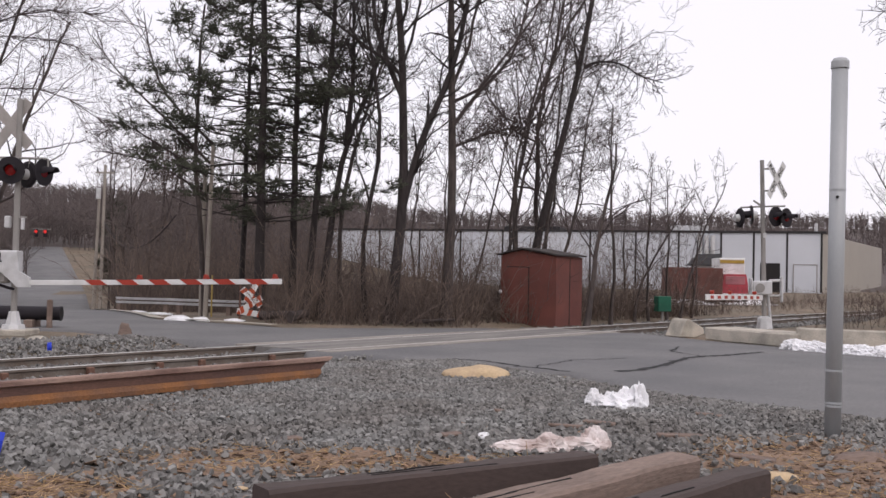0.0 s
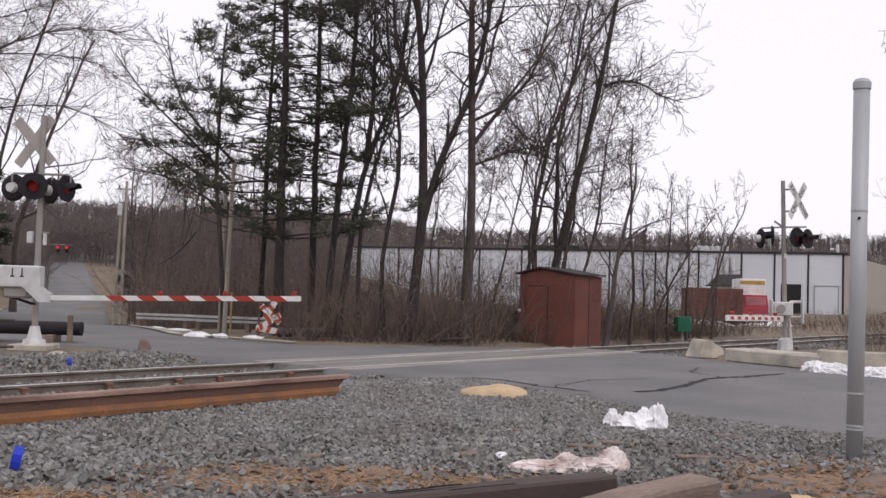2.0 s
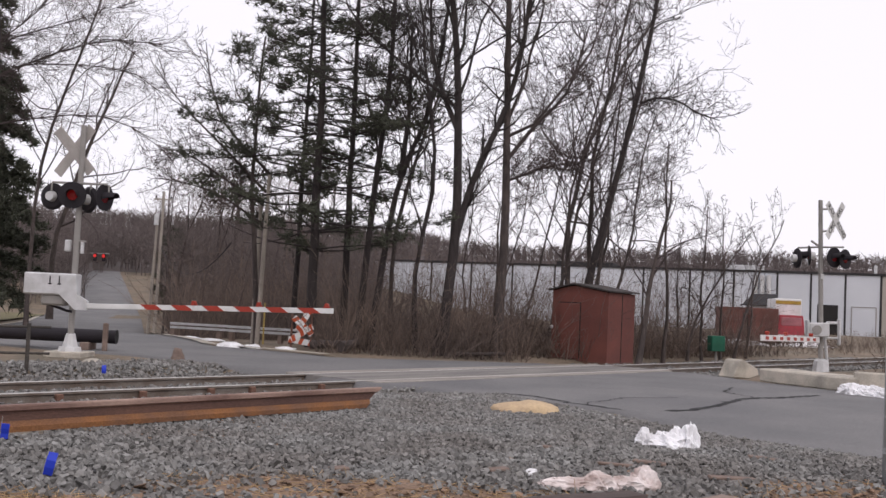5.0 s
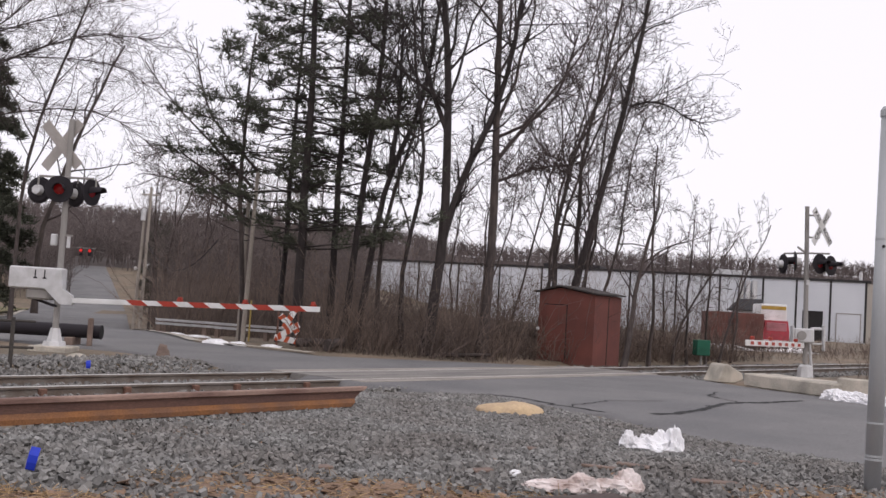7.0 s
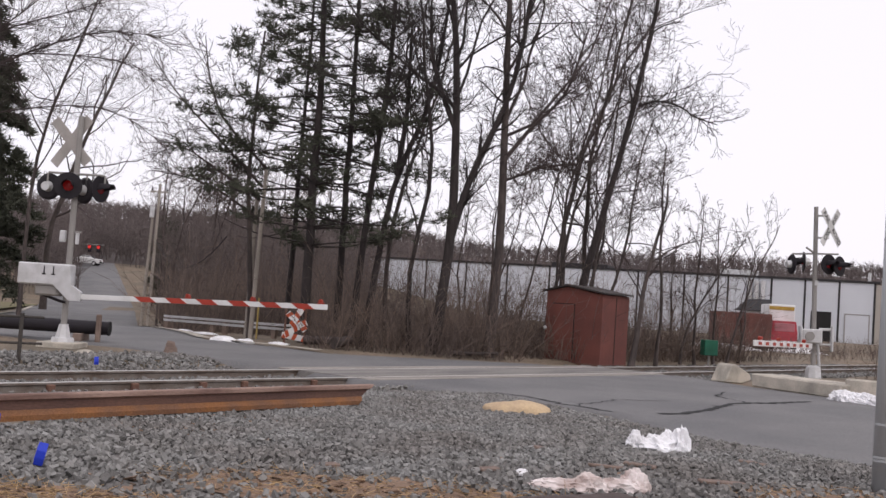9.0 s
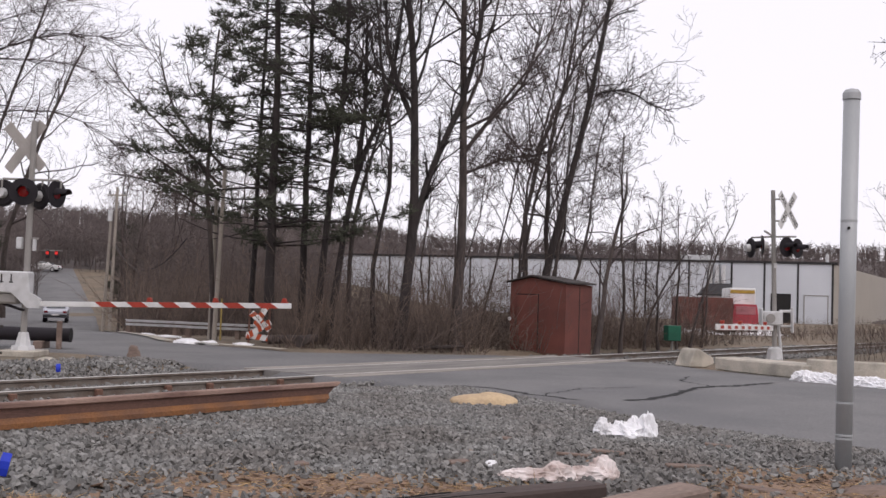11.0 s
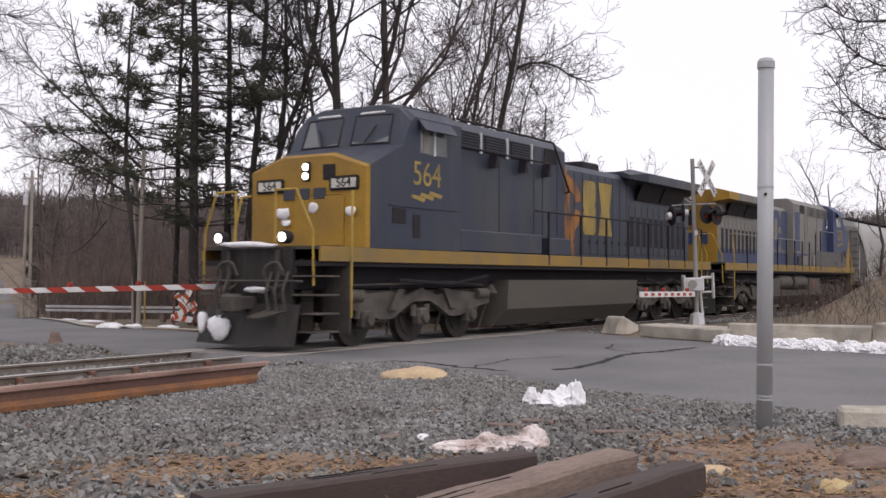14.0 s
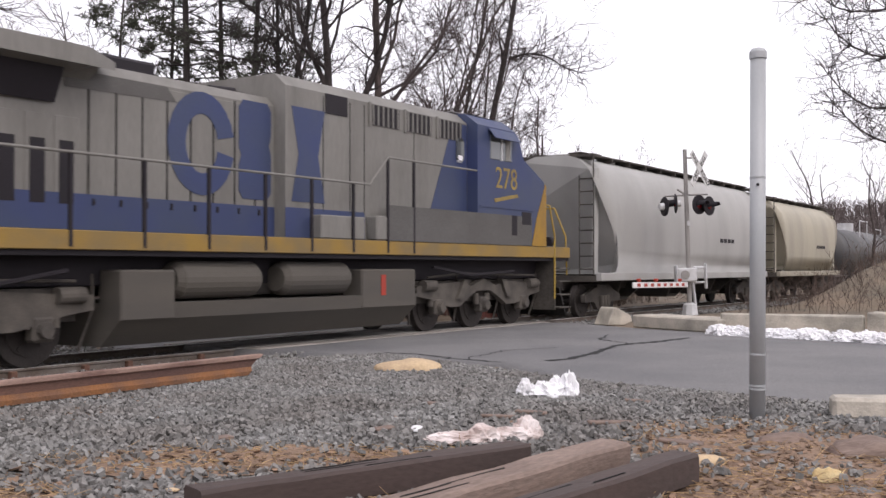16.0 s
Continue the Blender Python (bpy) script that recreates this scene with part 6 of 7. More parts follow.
# brush: countless bent stems and their shoots
def brush(name, spots, heights, label, material, seed, thick=0.011):
    rng = np.random.default_rng(seed)
    paths = []
    for (x, y), h in zip(spots, heights):
        z = lie(x, y) - 0.05
        d = np.array((rng.normal(0, 0.42), rng.normal(0, 0.42), 1.0))
        p = [np.array((x, y, z))]
        for _ in range(3):
            d = d + rng.normal(0, 0.16, 3)
            p.append(p[-1] + d / np.linalg.norm(d) * h / 3)
        tube(paths, p, [thick, thick * 0.8, thick * 0.6, thick * 0.35], 3)
        for _ in range(6):
            i = int(rng.integers(1, 4))
            w = d + rng.normal(0, 0.7, 3)
            q = [p[i], p[i] + w / np.linalg.norm(w) * h * rng.uniform(0.15, 0.35)]
            tube(paths, q, [thick * 0.5, thick * 0.25], 3)
    ob = array_part(name, *tubes(paths), material)
    return tagged(ob, label, "brush", kind="stuff")


M_BRUSH = mat("brush_stems", (0.165, 0.122, 0.098), 0.95, var=0.2, scale=0.6, second=(0.105, 0.08, 0.07), bump=0.0, isl=0.4)
rb = np.random.default_rng(77)
spots, hs = [], []
for _ in range(5600):
    dpt = rb.uniform(27.9, 44)
    b = rb.uniform(470, 1235)
    x = at_view(b, dpt)
    s_, v_2 = (Vector((x, dpt, 0)) - T0).dot(D), (Vector((x, dpt, 0)) - T0).dot(N)
    if v_2 > -2.6 or (1.0 < x < 4.2 and dpt < 31):
        continue
    spots.append((x, dpt))
    hs.append(rb.uniform(0.4, 1.3) if rb.random() < 0.68 else rb.uniform(1.2, 3.0))
brush("brush", spots, hs, "tangled brown leafless brush under the trees", M_BRUSH, 1)
spots = [(at_view(b, d_), d_) for b, d_ in zip(rb.uniform(140, 500, 2400), rb.uniform(38, 72, 2400)) if at_view(b, d_) > -0.30 * d_ - 0.5]
brush("brush", spots, rb.uniform(1.0, 3.5, len(spots)), "brown leafless brush along the road", M_BRUSH, 2, 0.016)
spots = []
for _ in range(3200):
    s, v = rb.uniform(10, 62), rb.uniform(-9, -2.8)
    if s > 14 and rb.random() < 0.65:
        s, v = rb.uniform(14, 46), rb.uniform(3.3, 11)
    p = on_track(s, v)
    spots.append((p.x, p.y))
brush("brush", spots, rb.uniform(0.3, 1.1, len(spots)), "dead weeds along the railway bank", M_BRUSH, 3, 0.009)


spots = []
for _ in range(1500):
    p = on_track(rb.uniform(7.5, 24), rb.uniform(-8.5, -2.6))
    spots.append((p.x, p.y))
brush("brush", spots, rb.uniform(0.25, 0.8, len(spots)), "low brown weeds between the track and the yard", M_BRUSH, 4, 0.010)


# far woods: a mass of trunks and forked tops up the hillsides
def woods(name, n, a0, a1, q0, q1, h0, h1, label, seed):
    rng = np.random.default_rng(seed)
    paths = []
    for _ in range(n):
        a, q = radians(rng.uniform(a0, a1)), rng.uniform(q0, q1)
        x, y = q * math.sin(a), q * math.cos(a)
        if (-0.395 < x / y < -0.30 and y < 152) or (x / y < -0.30 and y < 105):
            continue
        z, h = lie(x, y) - 0.3, rng.uniform(h0, h1)
        r = 0.00042 * q
        top = np.array((x + rng.normal(0, 0.4), y, z + h * 0.72))
        base = np.array((x, y, z))
        tube(paths, [base, (base + top) / 2 + rng.normal(0, 0.2, 3), top], [r, r * 0.8, r * 0.4], 3)
        for _ in range(16):
            c = base + (top - base) * rng.uniform(0.25, 1.0)
            w = np.array((rng.normal(0, 0.75), rng.normal(0, 0.75), rng.uniform(0.25, 1.0)))
            w *= h * rng.uniform(0.2, 0.34) / np.linalg.norm(w)
            tube(paths, [c, c + w], [r * 0.55, r * 0.25], 3)
    ob = array_part(name, *tubes(paths), M_FARWOOD)
    return tagged(ob, label, "woods", kind="stuff")


M_FARWOOD = mat("far_wood", (0.135, 0.108, 0.102), 0.95, var=0.2, scale=0.05, second=(0.115, 0.095, 0.09), bump=0.0, isl=0.3)
woods("woods", 700, -27, -14, 152, 215, 6, 9.5, "grey-brown leafless woods at the head of the road", 14)
woods("woods", 2100, -30, -6.4, 58, 150, 5, 9.5, "grey-brown leafless woods on the hillside", 11)
woods("woods", 1600, -34, 34, 230, 330, 6, 10, "far leafless woods on the low ridge", 12)
woods("woods", 1900, -34, 36, 330, 430, 5, 8.5, "far leafless woods along the skyline", 13)


# ---- litter, stones, blocks and snow in the foreground ----
def lump(name, x, y, z, sx, sy, sz, material, label, category, seed, rough=0.25, freq=3.0, turn=0, sub=3, group=""):
    """An uneven lump with its foot cut flat."""
    bm = bmesh.new()
    bmesh.ops.create_icosphere(bm, subdivisions=sub, radius=1.0)
    for v in bm.verts:
        n1 = noise.noise(v.co * freq + Vector((seed * 7.3, 0, 0)))
        n2 = noise.noise(v.co * freq * 2.7 + Vector((0, seed * 3.1, 0)))
        v.co *= 1 + rough * n1 + rough * 0.6 * n2
        v.co.z = max(v.co.z, -0.12)
        v.co = Vector((v.co.x * sx, v.co.y * sy, v.co.z * sz))
    ob = part(name, bm, material, smooth=True)
    ob.matrix_world = pose(x, y, z, 0, 0, turn)
    return tagged(ob, label, category, group)


M_TANSAND = mat("tan_sand", (0.56, 0.42, 0.26), 0.9, var=0.12, scale=4, second=(0.46, 0.34, 0.22), bump=0.5, grain=30)
M_PINKSNOW = mat("pale_plastic", (0.74, 0.67, 0.65), 0.7, var=0.1, scale=6, second=(0.42, 0.33, 0.30), bump=0.5, grain=20)
M_FOAM = mat("yellow_foam", (0.58, 0.47, 0.27), 0.9, var=0.1, scale=6, second=(0.5, 0.36, 0.17), bump=0.5)
M_BROWNLEAF = mat("brown_leaves", (0.23, 0.15, 0.10), 0.9, var=0.2, scale=3, second=(0.15, 0.10, 0.07), bump=0.1, isl=0.5)
lump("mound", 0.49, 14.2, -0.01, 0.46, 0.32, 0.16, M_TANSAND, "low tan heap of sand on the gravel", "mound", 3, 0.2, 1.6)


def crumple(name, x, y, pieces, material, label, category, seed, turn=0):
    """A crumpled sheet: sharp folds thrown over a few low heaps, in one mesh."""
    bm = bmesh.new()
    for k, (px, py, sx, sy, sz) in enumerate(pieces):
        tmp = bmesh.ops.create_icosphere(bm, subdivisions=4, radius=1.0)["verts"]
        off = Vector((seed * 5.1 + k * 2.3, k * 1.7, 0))
        for v in tmp:
            r1 = 1 - 2 * abs(noise.noise(v.co * 1.9 + off))
            r2 = 1 - 2 * abs(noise.noise(v.co * 4.3 + off))
            v.co *= 0.72 + 0.34 * r1 + 0.16 * r2
            v.co.z = max(v.co.z, -0.05)
            v.co = Vector((px + v.co.x * sx, py + v.co.y * sy, v.co.z * sz))
    ob = part(name, bm, material)
    ob.matrix_world = pose(x, y, 0.0, 0, 0, turn)
    return tagged(ob, label, category)


# the white one is a crumpled plastic sheet drawn with the snow material
crumple("white_lump", 1.88, 11.2, [(0.03, 0, 0.25, 0.2, 0.14), (0.22, -0.04, 0.11, 0.12, 0.25), (0.1, 0.05, 0.12, 0.11, 0.2), (-0.22, 0.12, 0.10, 0.1, 0.17), (-0.05, 0.06, 0.12, 0.1, 0.15)], M_SNOW, "crumpled white plastic sheet at the road edge", "snow", 4)
crumple("plastic_bag", 0.93, 8.42, [(-0.24, -0.02, 0.26, 0.14, 0.07), (-0.05, 0.0, 0.15, 0.12, 0.12), (0.2, 0.06, 0.22, 0.11, 0.09), (0.33, 0.12, 0.12, 0.08, 0.16), (-0.42, 0.06, 0.12, 0.05, 0.03)], M_PINKSNOW, "torn pinkish plastic bag crumpled on the gravel", "plastic bag", 7)
lump("white_lump", 0.38, 9.0, -0.01, 0.07, 0.05, 0.05, M_SNOW, "scrap of dirty snow on the gravel", "snow", 9)
lump("foam_block", 2.98, 6.75, -0.01, 0.10, 0.07, 0.08, M_FOAM, "pale yellow lump of foam in the litter", "foam", 10, 0.35, 2.0)
lump("stone", 3.75, 7.7, -0.03, 0.35, 0.2, 0.14, M_TIEOLD, "brown rock half sunk in the litter", "rock", 12, 0.3, 1.6)
lump("stone", 3.3, 8.25, -0.03, 0.26, 0.13, 0.09, M_TIEOLD, "flat brown rock in the litter", "rock", 13, 0.25, 1.5)
for k, (x, y, r) in enumerate(((-0.28, 6.9, 0.07), (-1.1, 6.75, 0.05), (-1.25, 6.7, 0.035), (2.35, 7.4, 0.12))):
    lump("stone", x, y, -0.01, r * 1.5, r, r * 0.5, M_TANSAND, "small tan stone on the dirt", "stone", 20 + k, 0.2, 1.5, sub=2, group="tan stones")


def timber(name, p, q, w, h, z, material, label, seed, roll=0, end=None):
    """A used sleeper from p to q (its middle line), edges worn and split."""
    p, q = Vector(p), Vector(q)
    n = (q - p).length
    bm = bmesh.new()
    bmesh.ops.create_grid(bm, x_segments=1, y_segments=1, size=0.5)
    bm.free()
    bm = bmesh.new()
    rows = 16
    rings = []
    for i in range(rows + 1):
        x = n * i / rows
        ring = []
        for y, zz in ((-w / 2, 0.02), (-w / 2 + 0.02, 0), (w / 2 - 0.02, 0), (w / 2, 0.02), (w / 2, h - 0.02), (w / 2 - 0.02, h), (0, h + 0.003), (-w / 2 + 0.02, h), (-w / 2, h - 0.02)):
            j = 0.010 * noise.noise((x * 2 + seed * 9, y * 9, zz * 9))
            ring.append(bm.verts.new((x, y + j, zz + j)))
        rings.append(ring)
    for a, b in zip(rings, rings[1:]):
        for i in range(9):
            k = (i + 1) % 9
            bm.faces.new((a[i], a[k], b[k], b[i]))
    bm.faces.new(rings[0][::-1])
    bm.faces.new(rings[-1])
    bmesh.ops.recalc_face_normals(bm, faces=bm.faces[:])
    ob = part(name, bm, material)
    d = q - p
    ob.matrix_world = pose(p.x, p.y, z, roll, -math.degrees(math.atan2(q.z - p.z, d.xy.length)), math.degrees(math.atan2(d.y, d.x)))
    rng = np.random.default_rng(seed)
    for k in range(4):
        u, yy, m = rng.uniform(0.05, 0.75) * n, rng.uniform(-0.32, 0.32) * w, rng.uniform(0.25, 0.7)
        bm = bmesh.new()
        prism(bm, [(0, h - 0.01), (m, h - 0.01), (m * 0.9, h + 0.0035), (m * 0.1, h + 0.0035)], -0.0022, 0.0022)
        sp = part("split", bm, M_DARK, ob, "dark split in the grain")
        sp.matrix_local = pose(u, yy, 0.004, 0, 0, rng.uniform(-1.5, 1.5))
    return tagged(ob, label, "timber", "loose sleepers")


timber("timber", (-0.98, 5.85, 0), (1.02, 7.22, 0), 0.22, 0.19, -0.01, M_TIE, "dark creosoted sleeper lying on the dirt", 1)
timber("timber", (-0.35, 4.75, 0), (1.62, 7.02, 0.0), 0.25, 0.19, 0.03, M_TIEOLD, "weathered brown sleeper with split grain", 2, roll=3)
timber("timber", (0.05, 4.55, 0), (2.02, 6.72, 0), 0.2, 0.2, -0.01, M_TIE, "dark creosoted sleeper with a square end", 3)


def block(name, p, q, w, h, z, label, tilt=0, m=M_CONC):
    p, q = Vector((*p, 0)), Vector((*q, 0))
    bm = bm_box(0, (q - p).length, -w / 2, w / 2, 0, h, bevel=0.03)
    bmesh.ops.subdivide_edges(bm, edges=bm.edges[:], cuts=3, use_grid_fill=True)
    for v in bm.verts:
        v.co += 0.02 * noise.noise_vector(v.co * 4 + Vector((p.x, p.y, 0)))
    ob = part(name, bm, m)
    ob.matrix_world = pose(p.x, p.y, z, tilt, 0, math.degrees(math.atan2(q.y - p.y, q.x - p.x)))
    return tagged(ob, label, "concrete block", "concrete blocks")


block("concrete_block", (6.51, 24.55), (7.77, 22.26), 1.0, 0.30, -0.02, "long pale concrete slab edging the road")
block("concrete_block", (7.57, 22.37), (10.04, 20.88), 0.4, 0.42, -0.02, "pale concrete barrier block by the road")
block("concrete_block", (10.14, 20.82), (11.45, 19.17), 0.4, 0.50, -0.02, "pale concrete barrier block by the road")
wedge = bm_prism([(-0.46, 0), (0.1, -0.02), (0.44, 0.08), (0.40, 0.24), (-0.14, 0.50), (-0.24, 0.46)], -0.3, 0.3)
bmesh.ops.bevel(wedge, geom=wedge.edges[:], offset=0.025, segments=1, affect="EDGES")
wob = part("concrete_block", wedge, M_CONC)
wob.matrix_world = pose(6.0, 25.9, -0.03, 0, 0, 28) @ Matrix.Scale(0.9, 4)
tagged(wob, "tilted broken concrete block by the track", "concrete block", "concrete blocks")
block("concrete_kerb", (4.3, 9.62), (6.6, 9.0), 0.3, 0.2, -0.02, "pale concrete kerb beside the dirt")
rs = np.random.default_rng(9)
for k, (x, y, sx, sy, sz) in enumerate(((-7.1, 28.5, 0.45, 0.3, 0.17), (-6.6, 28.8, 0.3, 0.25, 0.12), (-5.7, 29.0, 0.3, 0.2, 0.09), (-8.9, 33.0, 0.5, 0.2, 0.07), (-10.2, 35.0, 0.4, 0.2, 0.07), (8.2, 46, 1.2, 0.8, 0.15), (13.0, 60, 2.5, 1.5, 0.3), (17.5, 62, 2.2, 1.5, 0.25))):
    lump("snow_patch", x, y, lie(x, y) - 0.05, sx, sy, sz, M_SNOW, "old snow bank on the verge", "snow", 70 + k, 0.35, 2.0, sub=2, group="snow banks")

for k in range(9):
    u = (k + 0.5) / 9
    crumple("snow_bank", 7.12 + 2.52 * u, 21.47 + -3.05 * u, [(rs.uniform(-0.3, 0.3), rs.uniform(-0.08, 0.08), rs.uniform(0.14, 0.3), rs.uniform(0.12, 0.2), rs.uniform(0.1, 0.2)) for _ in range(5)], M_SNOW, "ploughed bank of crusted snow along the road", "snow", 60 + k, turn=-45)
# cracks and the pale edge of the road
def ribbon(name, pts, w, material, lift, label, category, jag=0.0, kind="", seed=0):
    rng = np.random.default_rng(seed)
    verts, faces = [], []
    fine = []
    for a, b in zip(pts, pts[1:]):
        n = max(2, int((Vector(b) - Vector(a)).length / 0.12))
        for i in range(n):
            c = Vector(a).lerp(Vector(b), i / n)
            fine.append((c.x + rng.normal(0, jag), c.y + rng.normal(0, jag)))
    fine.append(pts[-1])
    for i, (x, y) in enumerate(fine):
        a, b = fine[max(0, i - 1)], fine[min(len(fine) - 1, i + 1)]
        d = Vector((b[0] - a[0], b[1] - a[1])).normalized()
        ww = w * (0.6 + 0.8 * rng.random()) if jag else w
        for s in (-1, 1):
            px, py = x - d.y * s * ww / 2, y + d.x * s * ww / 2
            verts.append((px, py, lie(px, py) - 0.012 + 0.012 * noise.noise((px * 0.4, py * 0.4, 3)) + lift))
    for i in range(len(fine) - 1):
        faces.append((2 * i, 2 * i + 1, 2 * i + 3, 2 * i + 2))
    return tagged(mesh_part(name, verts, faces, material), label, category, kind="structure")


for k, pts in enumerate(([(2.6, 15.6), (3.0, 15.85), (3.65, 17.0), (4.2, 18.3), (4.7, 19.0), (5.3, 19.45), (6.3, 20.6)], [(0.2, 17.3), (0.75, 16.9), (1.3, 16.0), (1.9, 15.4)], [(4.7, 19.0), (4.4, 20.2), (4.9, 21.6)], [(1.4, 15.9), (2.2, 17.6), (3.2, 18.2)], [(8, 14.5), (9.2, 14.9), (11, 14.6)])):
    ribbon("road_crack", pts, (0.13, 0.07, 0.05, 0.03, 0.04)[k], M_CRACK, 0.006, "dark crack in the asphalt", "crack", 0.035, seed=k)
ribbon("road_edge", [(5.6, 9.6), (4.9, 10.15), (4.1, 10.5), (3.2, 11.35), (2.55, 12.4)], 0.42, M_SANDY, 0.008, "sandy broken edge of the asphalt", "road edge", seed=8)


def pebbles(name, spots, size, material, label, flat=(0.55, 1.0), seed=0, lift=0.0):
    """Countless angular stones, joined."""
    rng = np.random.default_rng(seed)
    n = len(spots)
    cube = np.array([(x, y, z) for x in (-1, 1) for y in (-1, 1) for z in (-1, 1)], float)
    q = np.array([(0, 1, 3, 2), (4, 6, 7, 5), (0, 4, 5, 1), (2, 3, 7, 6), (0, 2, 6, 4), (1, 5, 7, 3)])
    s = rng.uniform(*size, (n, 1, 1)) * rng.uniform(0.6, 1.3, (n, 1, 3)) * np.stack((np.ones(n), np.ones(n), rng.uniform(*flat, n)), 1)[:, None, :]
    c = cube[None] * s * (1 + rng.uniform(-0.45, 0.25, (n, 8, 3)))
    e = rng.normal(0, 1, (n, 4))
    e /= np.linalg.norm(e, axis=1, keepdims=True)
    w, x, y, z = e.T
    R = np.stack((1 - 2 * (y * y + z * z), 2 * (x * y - z * w), 2 * (x * z + y * w), 2 * (x * y + z * w), 1 - 2 * (x * x + z * z), 2 * (y * z - x * w), 2 * (x * z - y * w), 2 * (y * z + x * w), 1 - 2 * (x * x + y * y)), 1).reshape(n, 3, 3)
    if flat[1] < 0.3:
        R = R * 0.25 + np.eye(3) * 0.75
    V = np.einsum("nij,nkj->nki", R, c) + np.array(spots)[:, None, :] + np.array((0, 0, lift))
    F = (q[None] + (np.arange(n) * 8)[:, None, None]).reshape(-1, 4)
    return tagged(array_part(name, V.reshape(-1, 3), F, material), label, "stones", kind="stuff")


def in_loft(a, b, rng):
    k = int(rng.integers(0, len(a) - 1))
    u, w = rng.random(), rng.random()
    p = Vector(a[k]).lerp(Vector(a[k + 1]), u)
    q = Vector(b[k]).lerp(Vector(b[k + 1]), u)
    return p.lerp(q, w)


# bare patches of dirt and straw: middle and reach
DIRT = [(-0.9, 7.75, 1.7, 0.62), (-2.75, 6.55, 0.95, 0.5), (3.1, 8.0, 1.3, 1.5), (1.0, 5.6, 2.4, 0.9), (2.6, 6.3, 1.2, 0.8)]
M_PATCH = mat("orange_dirt", (0.245, 0.165, 0.112), 0.95, var=0.35, scale=2.2, second=(0.19, 0.125, 0.085), bump=0.9, grain=28)
M_STRAW = mat("dry_straw", (0.42, 0.29, 0.15), 0.9, var=0.2, scale=3, second=(0.30, 0.2, 0.11), bump=0, isl=0.35)
for k, (px, py, rx, ry) in enumerate(DIRT):
    vs, fs = [(px, py)], []
    rings, n = 7, 40
    for j in range(1, rings + 1):
        for i in range(n):
            a = i * math.tau / n
            w = j / rings * (1 + 0.22 * noise.noise((math.cos(a) * 2, math.sin(a) * 2, k)))
            vs.append((px + rx * w * math.cos(a), py + ry * w * math.sin(a)))
    for i in range(n):
        fs.append((0, 1 + i, 1 + (i + 1) % n))
        for j in range(rings - 1):
            a, b = 1 + j * n + i, 1 + j * n + (i + 1) % n
            fs.append((a, a + n, b + n, b))
    ob = mesh_part("dirt", [(x, y, -0.022 + 0.035 * noise.noise((x * 1.3, y * 1.3, 7)) + 0.009) for x, y in vs], fs, M_PATCH, smooth=True)
    tagged(ob, "bare orange-brown dirt with bits of straw", "dirt", kind="structure")
rq = np.random.default_rng(31)
blades = []
for px, py, rx, ry in DIRT:
    for _ in range(420):
        a, w = rq.uniform(0, math.tau), math.sqrt(rq.random())
        p = np.array((px + rx * w * math.cos(a), py + ry * w * math.sin(a), 0.004))
        d = np.array((rq.normal(), rq.normal(), abs(rq.normal(0, 0.25))))
        d *= rq.uniform(0.05, 0.14) / np.linalg.norm(d)
        tube(blades, [p, p + d * 0.6, p + d], [0.003, 0.0025, 0.0015], 3)
tagged(array_part("straw", *tubes(blades), M_STRAW), "scattered dry straw and grass on the dirt", "straw", kind="stuff")
rp = np.random.default_rng(21)
spots, leaves = [], []
while len(spots) < 36000:
    c = in_loft(HEAP_A[1:], HEAP_B[1:], rp)
    if c.y < 4.0:
        continue
    patch = noise.noise((c.x * 0.55 + 4, c.y * 0.55, 2)) + 0.5 * noise.noise((c.x * 1.7, c.y * 1.7, 9))
    dirt = smooth01(8.8, 7.2, c.y) * 0.62 + smooth01(2.2, 3.6, c.x) * smooth01(10.5, 9.0, c.y) * 0.8
    bare = max(1.15 * (1 - ((c.x - px) / rx) ** 2 - ((c.y - py) / ry) ** 2) for px, py, rx, ry in DIRT)
    if rp.random() < min(0.95, max(0.0, 0.45 * dirt + 0.5 * patch - 0.12, bare + 0.35 * patch)):
        if len(leaves) < 12000:
            leaves.append((c.x, c.y, -0.012 + 0.02 * rp.random()))
        continue
    spots.append((c.x, c.y, -0.014 + 0.03 * rp.random()))
pebbles("ballast_stones", spots, (0.011, 0.027), M_STONE, "grey crushed ballast stones heaped beside the track", seed=1)
pebbles("leaf_litter", leaves, (0.012, 0.035), M_BROWNLEAF, "brown leaves and wood chips on the dirt", flat=(0.08, 0.25), seed=2)
spots = []
for _ in range(16000):
    s, v = rp.uniform(-17, -4.7), rp.choice((rp.uniform(0.9, 2.3), rp.uniform(-0.65, 0.65), rp.uniform(-4.4, -0.9), rp.uniform(-4.4, -0.9)))
    p = on_track(s, v)
    spots.append((p.x, p.y, -0.16 + 0.045 * rp.random() + 0.14 * smooth01(-2.2, -3.2, v) + 0.12 * smooth01(1.8, 2.3, v)))
pebbles("ballast_stones", spots, (0.015, 0.034), M_STONE, "grey ballast stones between and beside the rails", seed=3)
spots = []
for _ in range(5000):
    s, v = rp.uniform(6.3, 30), rp.uniform(-2.3, 2.0)
    p = on_track(s, v)
    spots.append((p.x, p.y, -0.15 + 0.04 * rp.random()))
pebbles("ballast_stones", spots, (0.02, 0.045), M_STONE, "dark ballast stones under the far track", seed=4)
